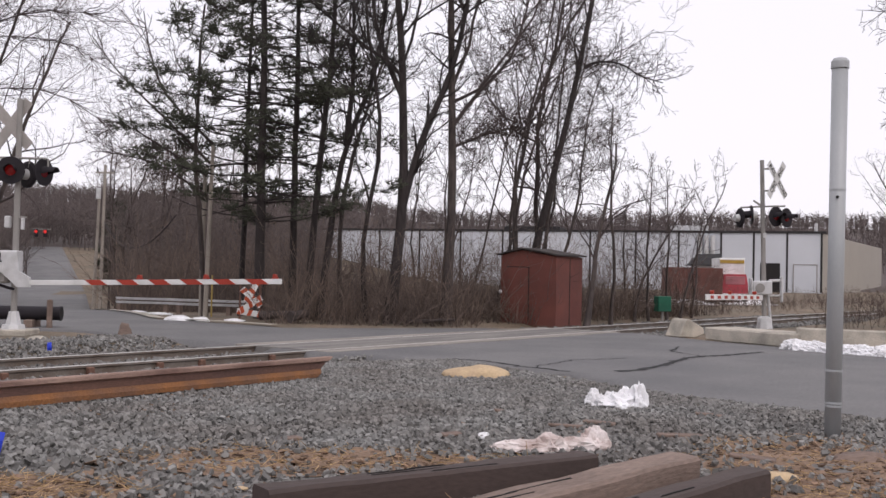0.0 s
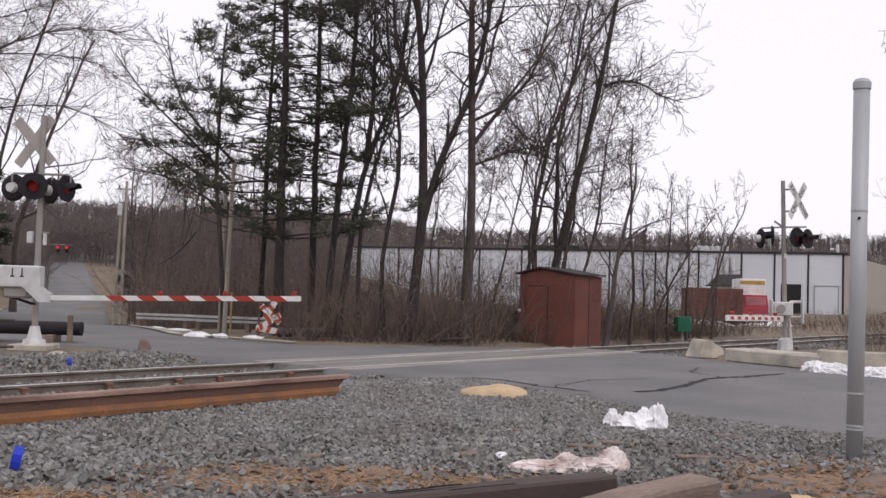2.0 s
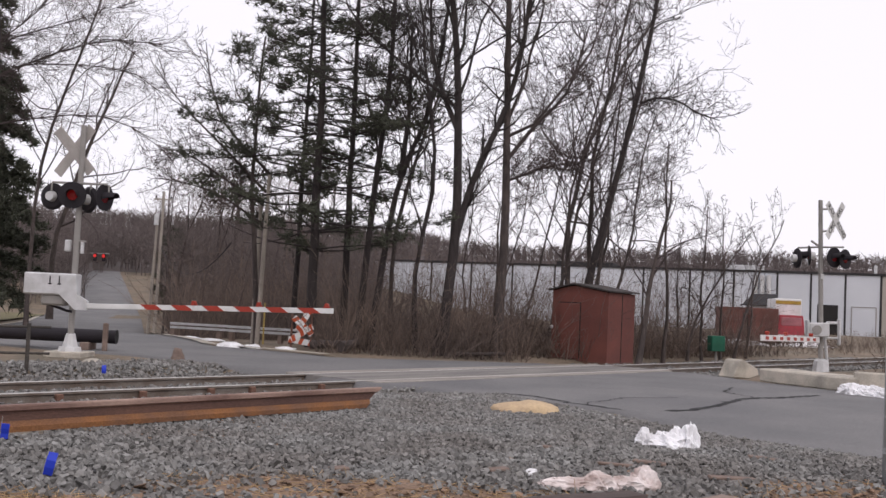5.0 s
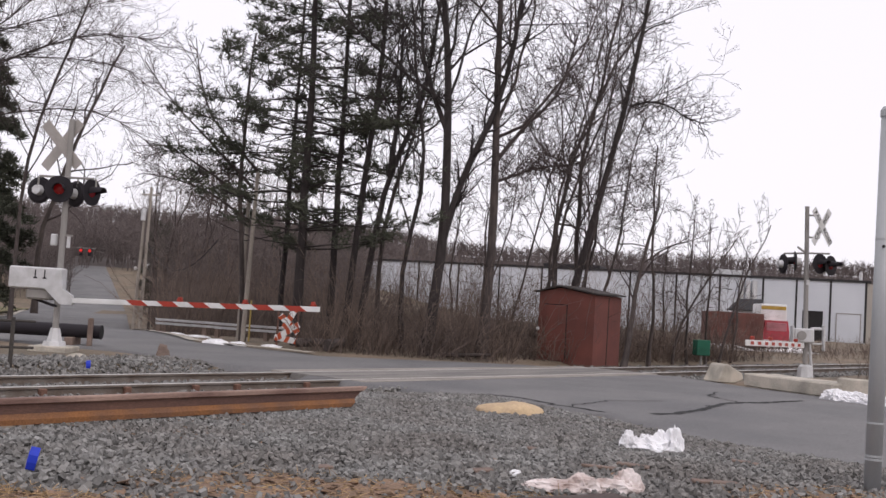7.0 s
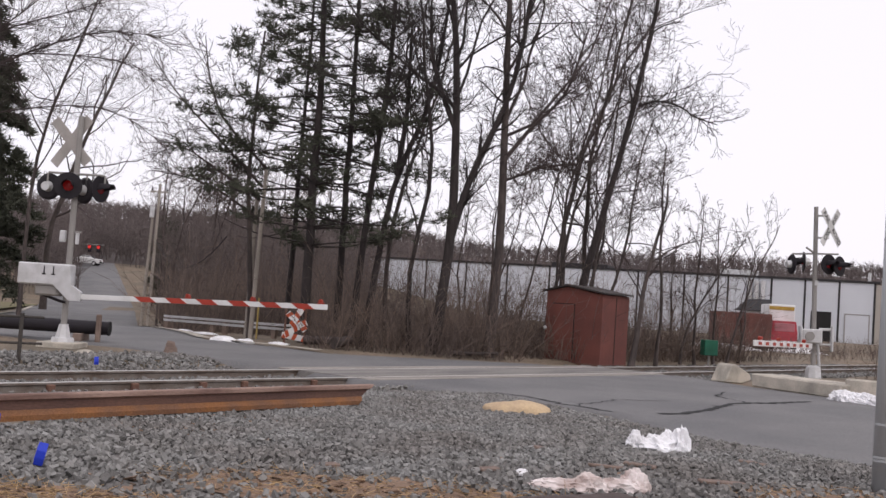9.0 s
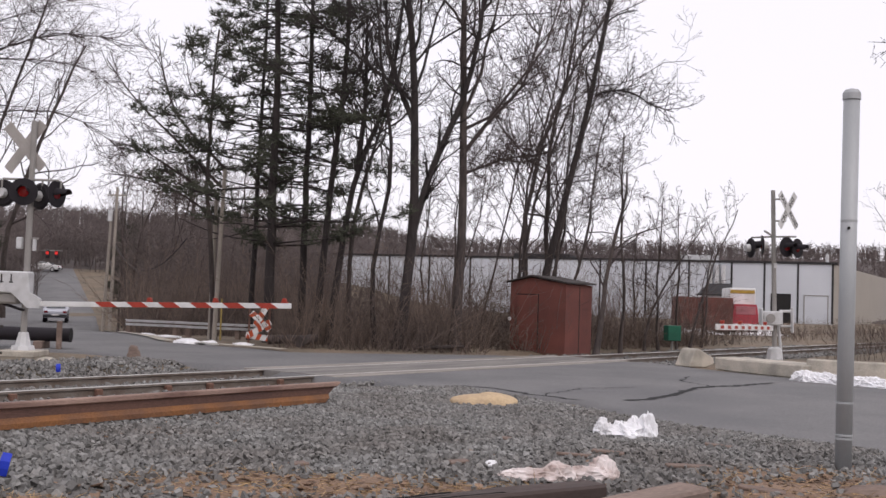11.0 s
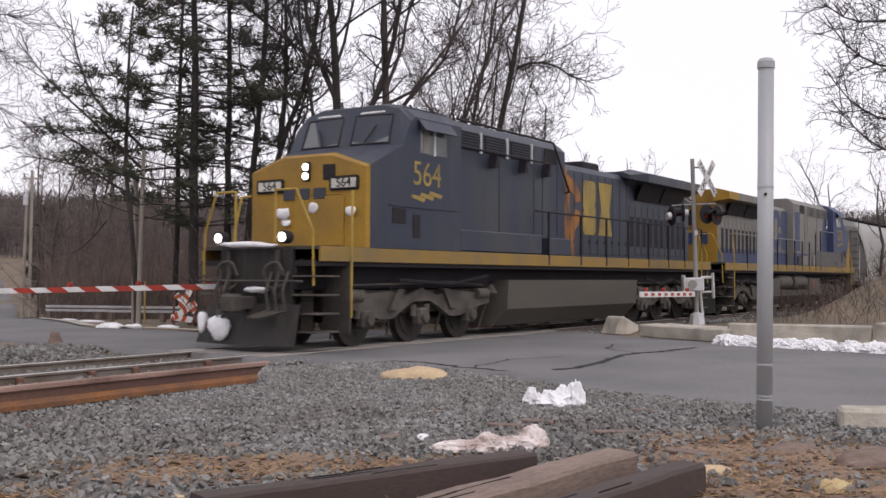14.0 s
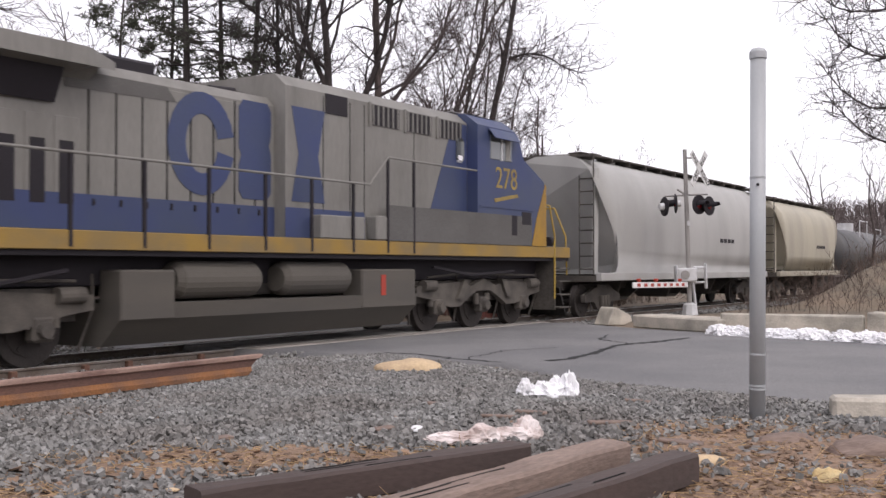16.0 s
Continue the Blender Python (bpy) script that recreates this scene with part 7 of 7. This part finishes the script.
for k, (x, y, n, a) in enumerate(((1.2, 9.6, 0.45, 12), (1.5, 9.9, 0.3, -20), (2.75, 10.6, 0.35, -15), (0.1, 9.0, 0.18, 30), (2.1, 9.2, 0.4, 5), (-1.2, 8.6, 0.16, 50), (2.4, 8.1, 0.35, -25), (0.6, 10.6, 0.2, 70))):
    bm = bm_box(-n / 2, n / 2, -0.04, 0.04, 0, 0.03, bevel=0.008)
    for v in bm.verts:
        v.co += 0.02 * noise.noise_vector(v.co * 6 + Vector((k, 0, 0)))
    ob = part("wood_scrap", bm, M_TIEOLD)
    ob.matrix_world = pose(x, y, 0.005, 4, 3, a)
    tagged(ob, "splintered brown scrap of timber on the gravel", "wood scrap", "wood scraps")

# blue marking flags
M_FLAG = mat("blue_flag", (0.02, 0.05, 0.55), 0.6, var=0.1, scale=5, bump=0)
for k, (x, y, h, tilt) in enumerate(((-4.35, 9.25, 0.17, 5), (-3.25, 7.62, 0.2, 12), (-6.35, 17.0, 0.16, -3))):
    e = thing("marking_flag", pose(x, y, -0.02, 0, tilt, 20), "small blue marking flag on a wire", "flag", "marking flags")
    part("wire", bm_cyl((0, 0, 0), (0, 0, h + 0.06), 0.004, seg=6), M_GREY, e)
    bm = bmesh.new()
    box(bm, 0, 0.07, -0.004, 0.004, 0.03, h, bevel=0.002)
    bmesh.ops.subdivide_edges(bm, edges=bm.edges[:], cuts=2, use_grid_fill=True)
    for v in bm.verts:
        v.co.y += 0.015 * math.sin(v.co.z * 30 + k)
    part("flag", bm, M_FLAG, e)

# ---- across the tracks: pipe, fence, stump, guard rails, poles, barricade ----
e = thing("black_pipe", pose(-8.66, 23.9, 0.0, 0, 0, 183), "long black steel pipe resting on timber props", "pipe")
bm = bmesh.new()
cyl(bm, (0, 0, 0.3), (9.0, 0, 0.3), 0.155, seg=24)
cyl(bm, (-0.03, 0, 0.3), (0.0, 0, 0.3), 0.165, seg=24)
part("pipe", bm, M_BLACK, e)
part("mouth", bm_cyl((-0.034, 0, 0.3), (-0.028, 0, 0.3), 0.14, seg=24), M_DARK, e)
for x in (0.62, 4.2, 8.0):
    part("prop", bm_box(x - 0.1, x + 0.1, -0.3, 0.3, -0.12, 0.16, bevel=0.02), M_TIEOLD, e)
part("post", bm_box(0.1, 0.21, 0.2, 0.31, -0.1, 0.62, bevel=0.02), M_TIEOLD, e, "weathered timber post")
e = thing("pipe_fence", pose(-7.75, 17.3, -0.1, 0, 0, 208), "low dark rusty pipe fence beside the track", "fence")
for x in (0, 1.5, 3.0, 4.5):
    part("post", bm_cyl((x, 0, -0.1), (x, 0, 0.86), 0.035, seg=10), M_GRIME, e)
for z in (0.36, 0.80):
    part("rail", bm_cyl((-0.35, 0, z), (6, 0, z), 0.022, seg=8), M_GRIME, e)
lump("stump", -6.4, 21.3, -0.05, 0.14, 0.12, 0.32, M_TIEOLD, "short brown broken stump in the gravel", "stump", 91, 0.2, 2)
lump("stone", -7.5, 19.6, -0.05, 0.22, 0.15, 0.13, M_CONC, "grey rock beside the track", "rock", 92, 0.2, 2)


def guard_rail(x0, y0, x1, y1, z):
    d = Vector((x1 - x0, y1 - y0, 0))
    e = thing("guard_rail", pose(x0, y0, lie(x0, y0), 0, 0, math.degrees(math.atan2(d.y, d.x))), "weathered steel guard rail on timber posts", "guard rail", "guard rails")
    n = d.length
    bm = bmesh.new()
    for zz in (z, z + 0.13):
        prism(bm, [(0, zz - 0.05), (n, zz - 0.05), (n, zz), (0, zz)], -0.05, -0.02)
        prism(bm, [(0, zz), (n, zz), (n, zz + 0.03), (0, zz + 0.03)], -0.09, -0.04)
    part("beam", bm, M_ALU, e)
    for k in range(int(n / 1.8) + 1):
        part("post", bm_box(k * 1.8, k * 1.8 + 0.14, 0, 0.16, -0.2, z + 0.16), M_TIEOLD, e)
    return e


guard_rail(-11.3, 36.6, -9.0, 36.0, 0.30)
guard_rail(-8.8, 34.9, -6.1, 34.2, 0.28)


def utility_pole(x, y, h, lean, label, top=True, r=0.14):
    e = thing("utility_pole", pose(x, y, lie(x, y) - 0.1, 0, lean, 0), label, "utility pole", "utility poles")
    part("pole", bm_cyl((0, 0, 0), (0, 0, h), r, r * 0.75, seg=12), M_POLE, e)
    if top:
        part("crossarm", bm_box(-0.5, 0.5, -0.04, 0.04, h - 0.48, h - 0.4), M_POLE, e)
        part("transformer", bm_cyl((-0.25, -0.2, h - 1.9), (-0.25, -0.2, h - 1.3), 0.13, seg=14), M_ALU, e)
        for q in (-0.42, 0.0, 0.42):
            part("insulator", bm_cyl((q, 0, h - 0.38), (q, 0, h - 0.22), 0.04, seg=8), M_DARK, e)
    return e


M_POLE = mat("weathered_pole", (0.34, 0.30, 0.26), 0.9, var=0.2, scale=3, second=(0.26, 0.23, 0.2), stretch=(1, 1, 0.2))
utility_pole(at_view(180, 58), 58, 8.2, 0.5, "grey timber utility pole with a transformer", r=0.1)
utility_pole(at_view(168, 58.5), 58.5, 6.6, 1.5, "grey timber stub pole leaning beside a taller one", top=False, r=0.1)
utility_pole(at_view(366, 31.5), 31.5, 5.2, 1.2, "grey timber pole among the trees", top=False, r=0.075)
utility_pole(at_view(358, 32.2), 32.2, 4.6, 0.4, "grey timber pole among the trees", top=False, r=0.075)
e = thing("marker_post", pose(at_view(377, 30.5), 30.5, 0), "thin yellow plastic marker post", "marker post")
part("post", bm_box(-0.024, 0.024, -0.012, 0.012, 0, 1.2, bevel=0.006), M_FADED, e)
cab_pts = []
a, b = Vector((at_view(183, 58), 58, 3.9)), Vector((at_view(310, 36), 36, 3.2))
for i in range(17):
    u = i / 16
    c = a.lerp(b, u)
    cab_pts.append((c.x, c.y, c.z - 5.2 * u * (1 - u)))
bm = bmesh.new()
pipe(bm, cab_pts, 0.018, seg=6)
tagged(part("cable", bm, M_BLACK), "slack cable hanging from the utility pole", "cable")


def barricade():
    e = thing("barricade", pose(-5.45, 29.9, 0.0, 0, 0, 8), "jumbled red and white striped road barricade", "barricade")
    for x in (-0.28, 0.28):
        part("leg", bm_box(x - 0.03, x + 0.03, -0.03, 0.03, -0.05, 1.05), M_RUST, e)
    for k, (z, a) in enumerate(((0.16, 8), (0.4, -34), (0.6, 42), (0.78, -62))):
        bm = bm_box(-0.36, 0.36, -0.05, -0.03, -0.085, 0.085, bevel=0.005)
        m = Matrix.Translation((0.02 * k, -0.015 * k, z)) @ pose(0, 0, 0, 0, a, 0)
        bmesh.ops.transform(bm, matrix=m, verts=bm.verts[:])
        b = part("board", bm, M_WHITE, e)
        for i in range(3):
            x = -0.34 + i * 0.28
            bm = bm_prism([(x - 0.02, -0.085), (x + 0.09, -0.085), (x + 0.14, 0.085), (x + 0.03, 0.085)], -0.056, -0.049)
            bmesh.ops.transform(bm, matrix=m, verts=bm.verts[:])
            part("stripe", bm, M_ORANGE, b, "red-orange stripe")
    return e


M_ORANGE = mat("orange_stripe", (0.52, 0.09, 0.03), 0.6, scale=3)
barricade()
ribbon("kerb", [(-4.2, 26.6), (-6.0, 27.9), (-7.9, 29.2), (-11.2, 36.2), (-17.2, 51)], 0.35, M_CONC, 0.03, "pale worn kerb along the road", "kerb", seed=14)
ribbon("kerb", [(-50, 52), (-36, 56.5), (-30.8, 62.5), (-34.2, 76), (-40.3, 92)], 0.35, M_CONC, 0.04, "pale kerb round the corner lawn", "kerb", seed=15)
M_LAWN = mat("dull_lawn", (0.17, 0.16, 0.07), 0.95, var=0.3, scale=1.0, second=(0.14, 0.115, 0.06), bump=0.6, grain=15)
tagged(strip("lawn", [(-80, 50), (-80, 95)], [(-32.0, 63), (-41.0, 95)], -1.1, M_LAWN, 8, 10, 0.05), "dull green winter lawn", "lawn", kind="structure")


# fallen logs and a stump at the wood's edge
for k, (x, y, n, a, r) in enumerate(((-4.4, 29.3, 1.5, -25, 0.13), (-3.9, 28.6, 0.7, 60, 0.16), (-0.3, 28.6, 1.4, -20, 0.06))):
    bm = bmesh.new()
    cyl(bm, (-n / 2, 0, 0), (n / 2, 0, 0.1), r, r * 0.7, seg=10)
    ob = part("log", bm, M_BARK)
    ob.matrix_world = pose(x, y, r * 0.8, 0, 0, a)
    tagged(ob, "fallen brown log at the edge of the brush", "log", "logs")


# far traffic signal over the road
zt = lie(-57.5, 150)
e = thing("traffic_signal", pose(-57.5, 150, zt), "far mast-arm traffic signal showing two red lamps", "traffic signal")
part("mast", bm_cyl((-4.5, 0, -0.2), (-4.5, 0, 3.2), 0.12, seg=10), M_GREY, e)
part("arm", bm_cyl((-4.5, 0, 3.1), (1.5, 0, 3.1), 0.06, seg=8), M_GREY, e)
M_REDGLOW = mat("red_lamp", (0.5, 0.02, 0.02), 0.4, emit=((1.0, 0.05, 0.04), 0.4), bump=0)
for x in (-0.6, 0.7):
    h = part("signal_head", bm_box(x - 0.25, x + 0.25, -0.15, 0.15, 2.0, 3.1, bevel=0.03), M_BLACK, e)
    part("lamp", bm_cyl((x, -0.15, 2.75), (x, -0.18, 2.75), 0.24, seg=14), M_REDGLOW, h, "lit red lamp")


# ---- the warehouse and its yard ----
def warehouse():
    c0, c1 = Vector((47, 130, 0)), Vector((-22, 153, 0))
    d = c1 - c0
    n, h = d.length, 7.35
    e = thing("warehouse", pose(c0.x, c0.y, 0.0, 0, 0, math.degrees(math.atan2(d.y, d.x))), "long low white warehouse with dark panel joints", "warehouse")
    # local: x along the front, front face towards -y after the turn -> y positive is the front
    part("wall", bm_box(0, n, -0.6, 0, -1, h, bevel=0.02), M_SIDING, e)
    # the side wall runs back on a slant
    q = (pose(0, 0, 0, 0, 0, math.degrees(math.atan2(d.y, d.x))).inverted() @ Vector((29, 52, 0)))
    bm = bmesh.new()
    vs = [bm.verts.new(p + Vector((0, 0, z))) for z in (-1, h) for p in (Vector((0, 0.02, 0)), q, q + Vector((0.5, 0, 0)), Vector((0.3, -0.1, 0)))]
    for f in ((0, 1, 5, 4), (1, 2, 6, 5), (2, 3, 7, 6), (3, 0, 4, 7), (0, 3, 2, 1), (4, 5, 6, 7)):
        bm.faces.new([vs[i] for i in f])
    bmesh.ops.recalc_face_normals(bm, faces=bm.faces[:])
    part("wall", bm, M_BEIGE, e, "beige side wall")
    part("roof", bm_box(-0.4, n, -30, 0.15, h, h + 0.28), M_DARKROOF, e, "dark flat roof edge")
    part("wall", bm_box(n - 0.3, n, -30, -0.6, -1, h), M_SIDING, e)
    part("wall", bm_box(0, n, -30.3, -30, -1, h), M_SIDING, e)
    for x in (0.15, 4.2, 8.2, 12.2, 17.5, 23.0, 29, 35, 41, 47, 53, 59, 65):
        part("joint", bm_box(x - 0.12, x + 0.12, -0.02, 0.05, 0, h), M_DARKROOF, e)
    # no opening is cut: a flat dark panel paints the shade inside
    part("loading_door", bm_box(5.0, 7.4, -0.1, 0.06, -0.2, 3.6), M_DARK, e, "open loading door, the shade inside painted as a dark panel")
    dr = part("loading_door", bm_box(0.7, 3.4, -0.1, 0.08, -0.2, 3.4, bevel=0.02), M_SIDING, e, "closed white loading door")
    for a in ((0.6, 0.72, -0.2, 3.5), (3.38, 3.5, -0.2, 3.5), (0.6, 3.5, 3.4, 3.52)):
        part("frame", bm_box(a[0], a[1], 0.0, 0.12, a[2], a[3]), M_GREY, dr)
    for x in (13.2, 14.0, 14.8):
        part("vent_pipe", bm_cyl((x, 0.4, 3.2), (x, 0.4, 7.0), 0.3, seg=12), M_ALU, e)
    part("roof_unit", bm_box(15, 19, -8, -4, h + 0.28, h + 1.1, bevel=0.05), M_ALU, e)
    part("roof_unit", bm_box(34, 42, -8, -4, h + 0.28, h + 0.9, bevel=0.05), M_DARKROOF, e)
    part("roof_vent", bm_cyl((0.8, -0.8, h), (0.8, -0.8, h + 1.3), 0.2, seg=10), M_ALU, e)
    part("roof_vent", bm_cyl((14.2, -3, h), (14.2, -3, h + 1.0), 0.2, seg=10), M_ALU, e)
    return e


M_BEIGE = mat("beige_wall", (0.36, 0.33, 0.29), 0.85, var=0.06, scale=0.3, bump=0)
M_DARKROOF = mat("dark_trim", (0.035, 0.033, 0.035), 0.8, scale=0.5, bump=0)
warehouse()


def yard_hut():
    e = thing("yard_hut", pose(18.75, 75.2, lie(18.75, 75.2), 0, 0, -4), "small hut with a dark hipped roof", "hut")
    part("wall", bm_box(-0.85, 0.85, -0.8, 0.8, -0.2, 2.4), M_SIDING, e)
    bm = bmesh.new()
    shell(bm, [(-1.2, [(-1.1, 2.35), (1.1, 2.35), (1.1, 2.42), (-1.1, 2.42)]), (-1.19, [(-1.1, 2.35), (1.1, 2.35), (1.1, 2.42), (-1.1, 2.42)]), (1.2, [(-1.1, 2.35), (1.1, 2.35), (1.1, 2.42), (-1.1, 2.42)])])
    vs = [bm.verts.new(v) for v in ((-1.25, -1.1, 2.42), (1.1, -1.1, 2.42), (1.25, 1.1, 2.42), (-1.1, 1.1, 2.42), (-0.45, 0.2, 3.2), (1.2, 0.2, 3.25))]
    for f in ((0, 1, 5, 4), (2, 3, 4, 5), (1, 2, 5), (3, 0, 4)):
        bm.faces.new([vs[i] for i in f])
    part("roof", bm, M_DARKROOF, e, "dark shingled roof")
    return e


M_CONTAINER = mat("rust_red", (0.15, 0.062, 0.05), 0.8, scale=1.2, second=(0.10, 0.045, 0.038))
yard_hut()
for x0, x1, y, h, lbl in ((12.95, 14.4, 60.5, 2.05, "rust-red steel container in the yard"), (14.42, 16.15, 60.4, 2.05, "rust-red steel container in the yard")):
    e = thing("container", pose(x0, y, lie(x0, y), 0, 0, -3), lbl, "container", "containers")
    part("body", bm_box(0, x1 - x0 - 0.05, 0, 2.2, 0.15, h, bevel=0.03), M_CONTAINER, e)
    for k in range(int((x1 - x0) / 0.3)):
        part("rib", bm_box(0.1 + k * 0.3, 0.2 + k * 0.3, -0.04, 0.02, 0.25, h - 0.1), M_CONTAINER, e)
    part("skid", bm_box(0.1, x1 - x0 - 0.2, 0.1, 2.0, -0.2, 0.16), M_DARKROOF, e)


def parked_truck():
    """A small box truck with a red cab, seen from the front."""
    x, y = 17.0, 61.0
    e = thing("truck", pose(x, y, lie(x, y), 0, 0, -6), "parked truck with a red cab and pale box body", "truck")
    part("box_body", bm_box(-0.75, 0.75, 1.2, 4.2, 0.55, 2.68, bevel=0.04), M_WHITE, e, "pale box body")
    bm = bmesh.new()
    prism(bm, [(-0.72, 0.45), (0.72, 0.45), (0.72, 1.1), (0.62, 1.72), (-0.62, 1.72), (-0.72, 1.1)], 0, 1.2)
    cabt = part("cab", bm, M_TRUCKRED, e, "faded red cab")
    part("windscreen", bm_box(-0.56, 0.56, -0.02, 0.02, 1.12, 1.6, bevel=0.02), M_TRUCKPINK, cabt)
    part("bumper", bm_box(-0.74, 0.74, -0.12, 0.0, 0.4, 0.6, bevel=0.03), M_ALU, e)
    part("sign_band", bm_box(-0.7, 0.7, 1.17, 1.2, 2.36, 2.56), M_YELLOWRAIL, e, "yellow band")
    for xx in (-0.62, 0.62):
        for yy in (0.5, 3.4):
            w = part("wheel", bm_cyl((xx - 0.12, yy, 0.33), (xx + 0.12, yy, 0.33), 0.36, seg=18), M_BLACK, e)
            part("rim", bm_cyl((xx - 0.125, yy, 0.33), (xx + 0.125, yy, 0.33), 0.18, seg=12), M_ALU, w)
    return e


M_TRUCKRED = mat("faded_truck_red", (0.45, 0.06, 0.08), 0.6, scale=2)
M_TRUCKPINK = mat("pale_glass", (0.42, 0.16, 0.18), 0.3, scale=2, bump=0)
parked_truck()
M_GREENBOX = mat("green_paint", (0.012, 0.12, 0.07), 0.6, scale=3)
e = thing("green_bin", pose(7.72, 36.8, lie(7.72, 36.8) - 0.02, 0, 0, 15), "small dark green steel box beside the track", "box")
part("body", bm_box(-0.25, 0.25, -0.18, 0.18, 0.25, 0.78, bevel=0.02), M_GREENBOX, e)
part("leg", bm_cyl((0, 0, -0.1), (0, 0, 0.27), 0.04, seg=8), M_GREY, e)


# the silver car that drives off up the road
def car(label, paint):
    e = thing("car", pose(-11, 31, 0), label, "car", "cars")
    prof = [(-2.2, 0.35), (-2.25, 0.75), (-2.1, 0.93), (-1.25, 1.0), (-0.6, 1.38), (0.55, 1.42), (1.3, 1.02), (2.1, 0.88), (2.25, 0.6), (2.2, 0.32)]
    bm = bmesh.new()
    prism(bm, prof, -0.86, 0.86)
    for v in bm.verts:
        if v.co.z > 1.05:
            v.co.y *= 0.78
        if abs(v.co.x) > 2.0:
            v.co.y *= 0.93
    bmesh.ops.bevel(bm, geom=bm.edges[:], offset=0.05, segments=2, affect="EDGES")
    part("body", bm, paint, e)
    bm = bmesh.new()
    vs = [bm.verts.new(p) for p in ((-1.24, -0.66, 1.03), (-1.24, 0.66, 1.03), (-0.68, 0.56, 1.35), (-0.68, -0.56, 1.35))]
    v2 = [bm.verts.new((v.co.x - 0.03, v.co.y, v.co.z + 0.03)) for v in vs]
    bm.faces.new(v2)
    for i in range(4):
        bm.faces.new((vs[i], vs[(i + 1) % 4], v2[(i + 1) % 4], v2[i]))
    part("rear_window", bm, M_GLASS, e)
    bm = bmesh.new()
    vs = [bm.verts.new(p) for p in ((1.27, -0.66, 1.05), (1.27, 0.66, 1.05), (0.62, 0.56, 1.38), (0.62, -0.56, 1.38))]
    v2 = [bm.verts.new((v.co.x + 0.03, v.co.y, v.co.z + 0.03)) for v in vs]
    bm.faces.new(v2)
    for i in range(4):
        bm.faces.new((vs[i], vs[(i + 1) % 4], v2[(i + 1) % 4], v2[i]))
    part("windscreen", bm, M_GLASS, e)
    for k in (1, -1):
        bm = bmesh.new()
        prism(bm, [(-1.0, 1.04), (1.1, 1.04), (0.5, 1.36), (-0.55, 1.34)], min(0.7 * k, 0.76 * k), max(0.7 * k, 0.76 * k))
        part("side_window", bm, M_GLASS, e)
        part("tail_lamp", bm_box(-2.27, -2.2, min(0.5 * k, 0.78 * k), max(0.5 * k, 0.78 * k), 0.7, 0.85, bevel=0.02), M_REDLENS, e)
        part("headlight", bm_box(2.12, 2.24, min(0.5 * k, 0.78 * k), max(0.5 * k, 0.78 * k), 0.62, 0.76, bevel=0.02), M_ALU, e)
        for x in (-1.4, 1.4):
            w = part("wheel", bm_cyl((x, 0.64 * k, 0.32), (x, 0.87 * k, 0.32), 0.32, seg=20), M_BLACK, e)
            part("rim", bm_cyl((x, 0.66 * k, 0.32), (x, 0.88 * k, 0.32), 0.2, seg=14), M_ALU, w)
    part("bumper", bm_box(-2.3, -2.15, -0.8, 0.8, 0.38, 0.6, bevel=0.04), M_CARDARK, e)
    part("number_plate", bm_box(-2.31, -2.29, -0.25, 0.25, 0.52, 0.64), M_WHITE, e)
    return e


M_CARSILVER = mat("silver_paint", (0.55, 0.56, 0.62), 0.35, metal=0.3, var=0.05, scale=2, bump=0)
M_CARDARK = mat("dark_plastic", (0.04, 0.04, 0.045), 0.6, scale=3)
silver_car = car("silver sedan driving away up the road", M_CARSILVER)
white_car = car("white sedan crossing at the head of the road", M_WHITE)


# ---- what moves ----
# the white car on the far cross street: seconds, place across
CROSS = [(0.0, -22.0), (6.4, -38.0), (7.5, -56.6), (8.0, -58.2), (8.6, -58.8), (10.3, -58.8), (16.0, -58.8)]
# seconds, and the lead coupler's place along the track
HEAD = [(0.0, 201.0), (11.0, 40.5), (11.5, 33.4), (12.0, 26.2), (12.5, 18.6), (13.0, 11.2), (13.5, 3.7), (14.0, -4.4), (14.5, -12.4), (15.0, -20.4), (15.5, -28.7), (16.0, -37.0)]


def head_at(t):
    for (a, p), (b, q) in zip(HEAD, HEAD[1:]):
        if t <= b:
            return p + (q - p) * (t - a) / (b - a)
    return HEAD[-1][1]


def vehicle_pose(s, backwards):
    p = on_track(s)
    return pose(p.x, p.y, 0, 0, 0, TRACK_TURN + (0 if backwards else 180))


# the car: seconds, place and heading
DRIVE = [(0.0, -52.0, 42.0, 8), (8.6, -46.0, 43.0, 8), (9.3, -33.0, 44.5, 20), (9.8, -24.8, 51.5, 70), (10.3, -24.0, 62.5, 108), (10.8, -28.0, 74.0, 109), (11.4, -31.4, 86.5, 109), (12.0, -35.4, 98.0, 110), (12.6, -39.6, 110.0, 110), (13.4, -45.4, 126.0, 110), (16.0, -62.0, 172.0, 110)]


def motions():
    for ob, behind, backwards in CONSIST:
        walk(ob, [(t, vehicle_pose(s + behind, backwards)) for t, s in HEAD])
    for ob, x, r in ROLLING:
        back = ob.parent is second
        rows = [(0.0, pose(x, 0, r))]
        for k in range(151):
            t = 11.0 + k / 30
            turn = (HEAD[1][1] - head_at(t)) / r * (-1 if back else 1)
            rows.append((t, Matrix.Translation((x, 0, r)) @ Matrix.Rotation(turn, 4, "Y")))
        walk(ob, rows)
    walk(silver_car, [(t, pose(x, y, lie(x, y) + 0.0, 0, 0, a)) for t, x, y, a in DRIVE])
    walk(white_car, [(t, pose(x, 151.0, lie(x, 151.0), 0, 0, 180)) for t, x in CROSS])


motions()
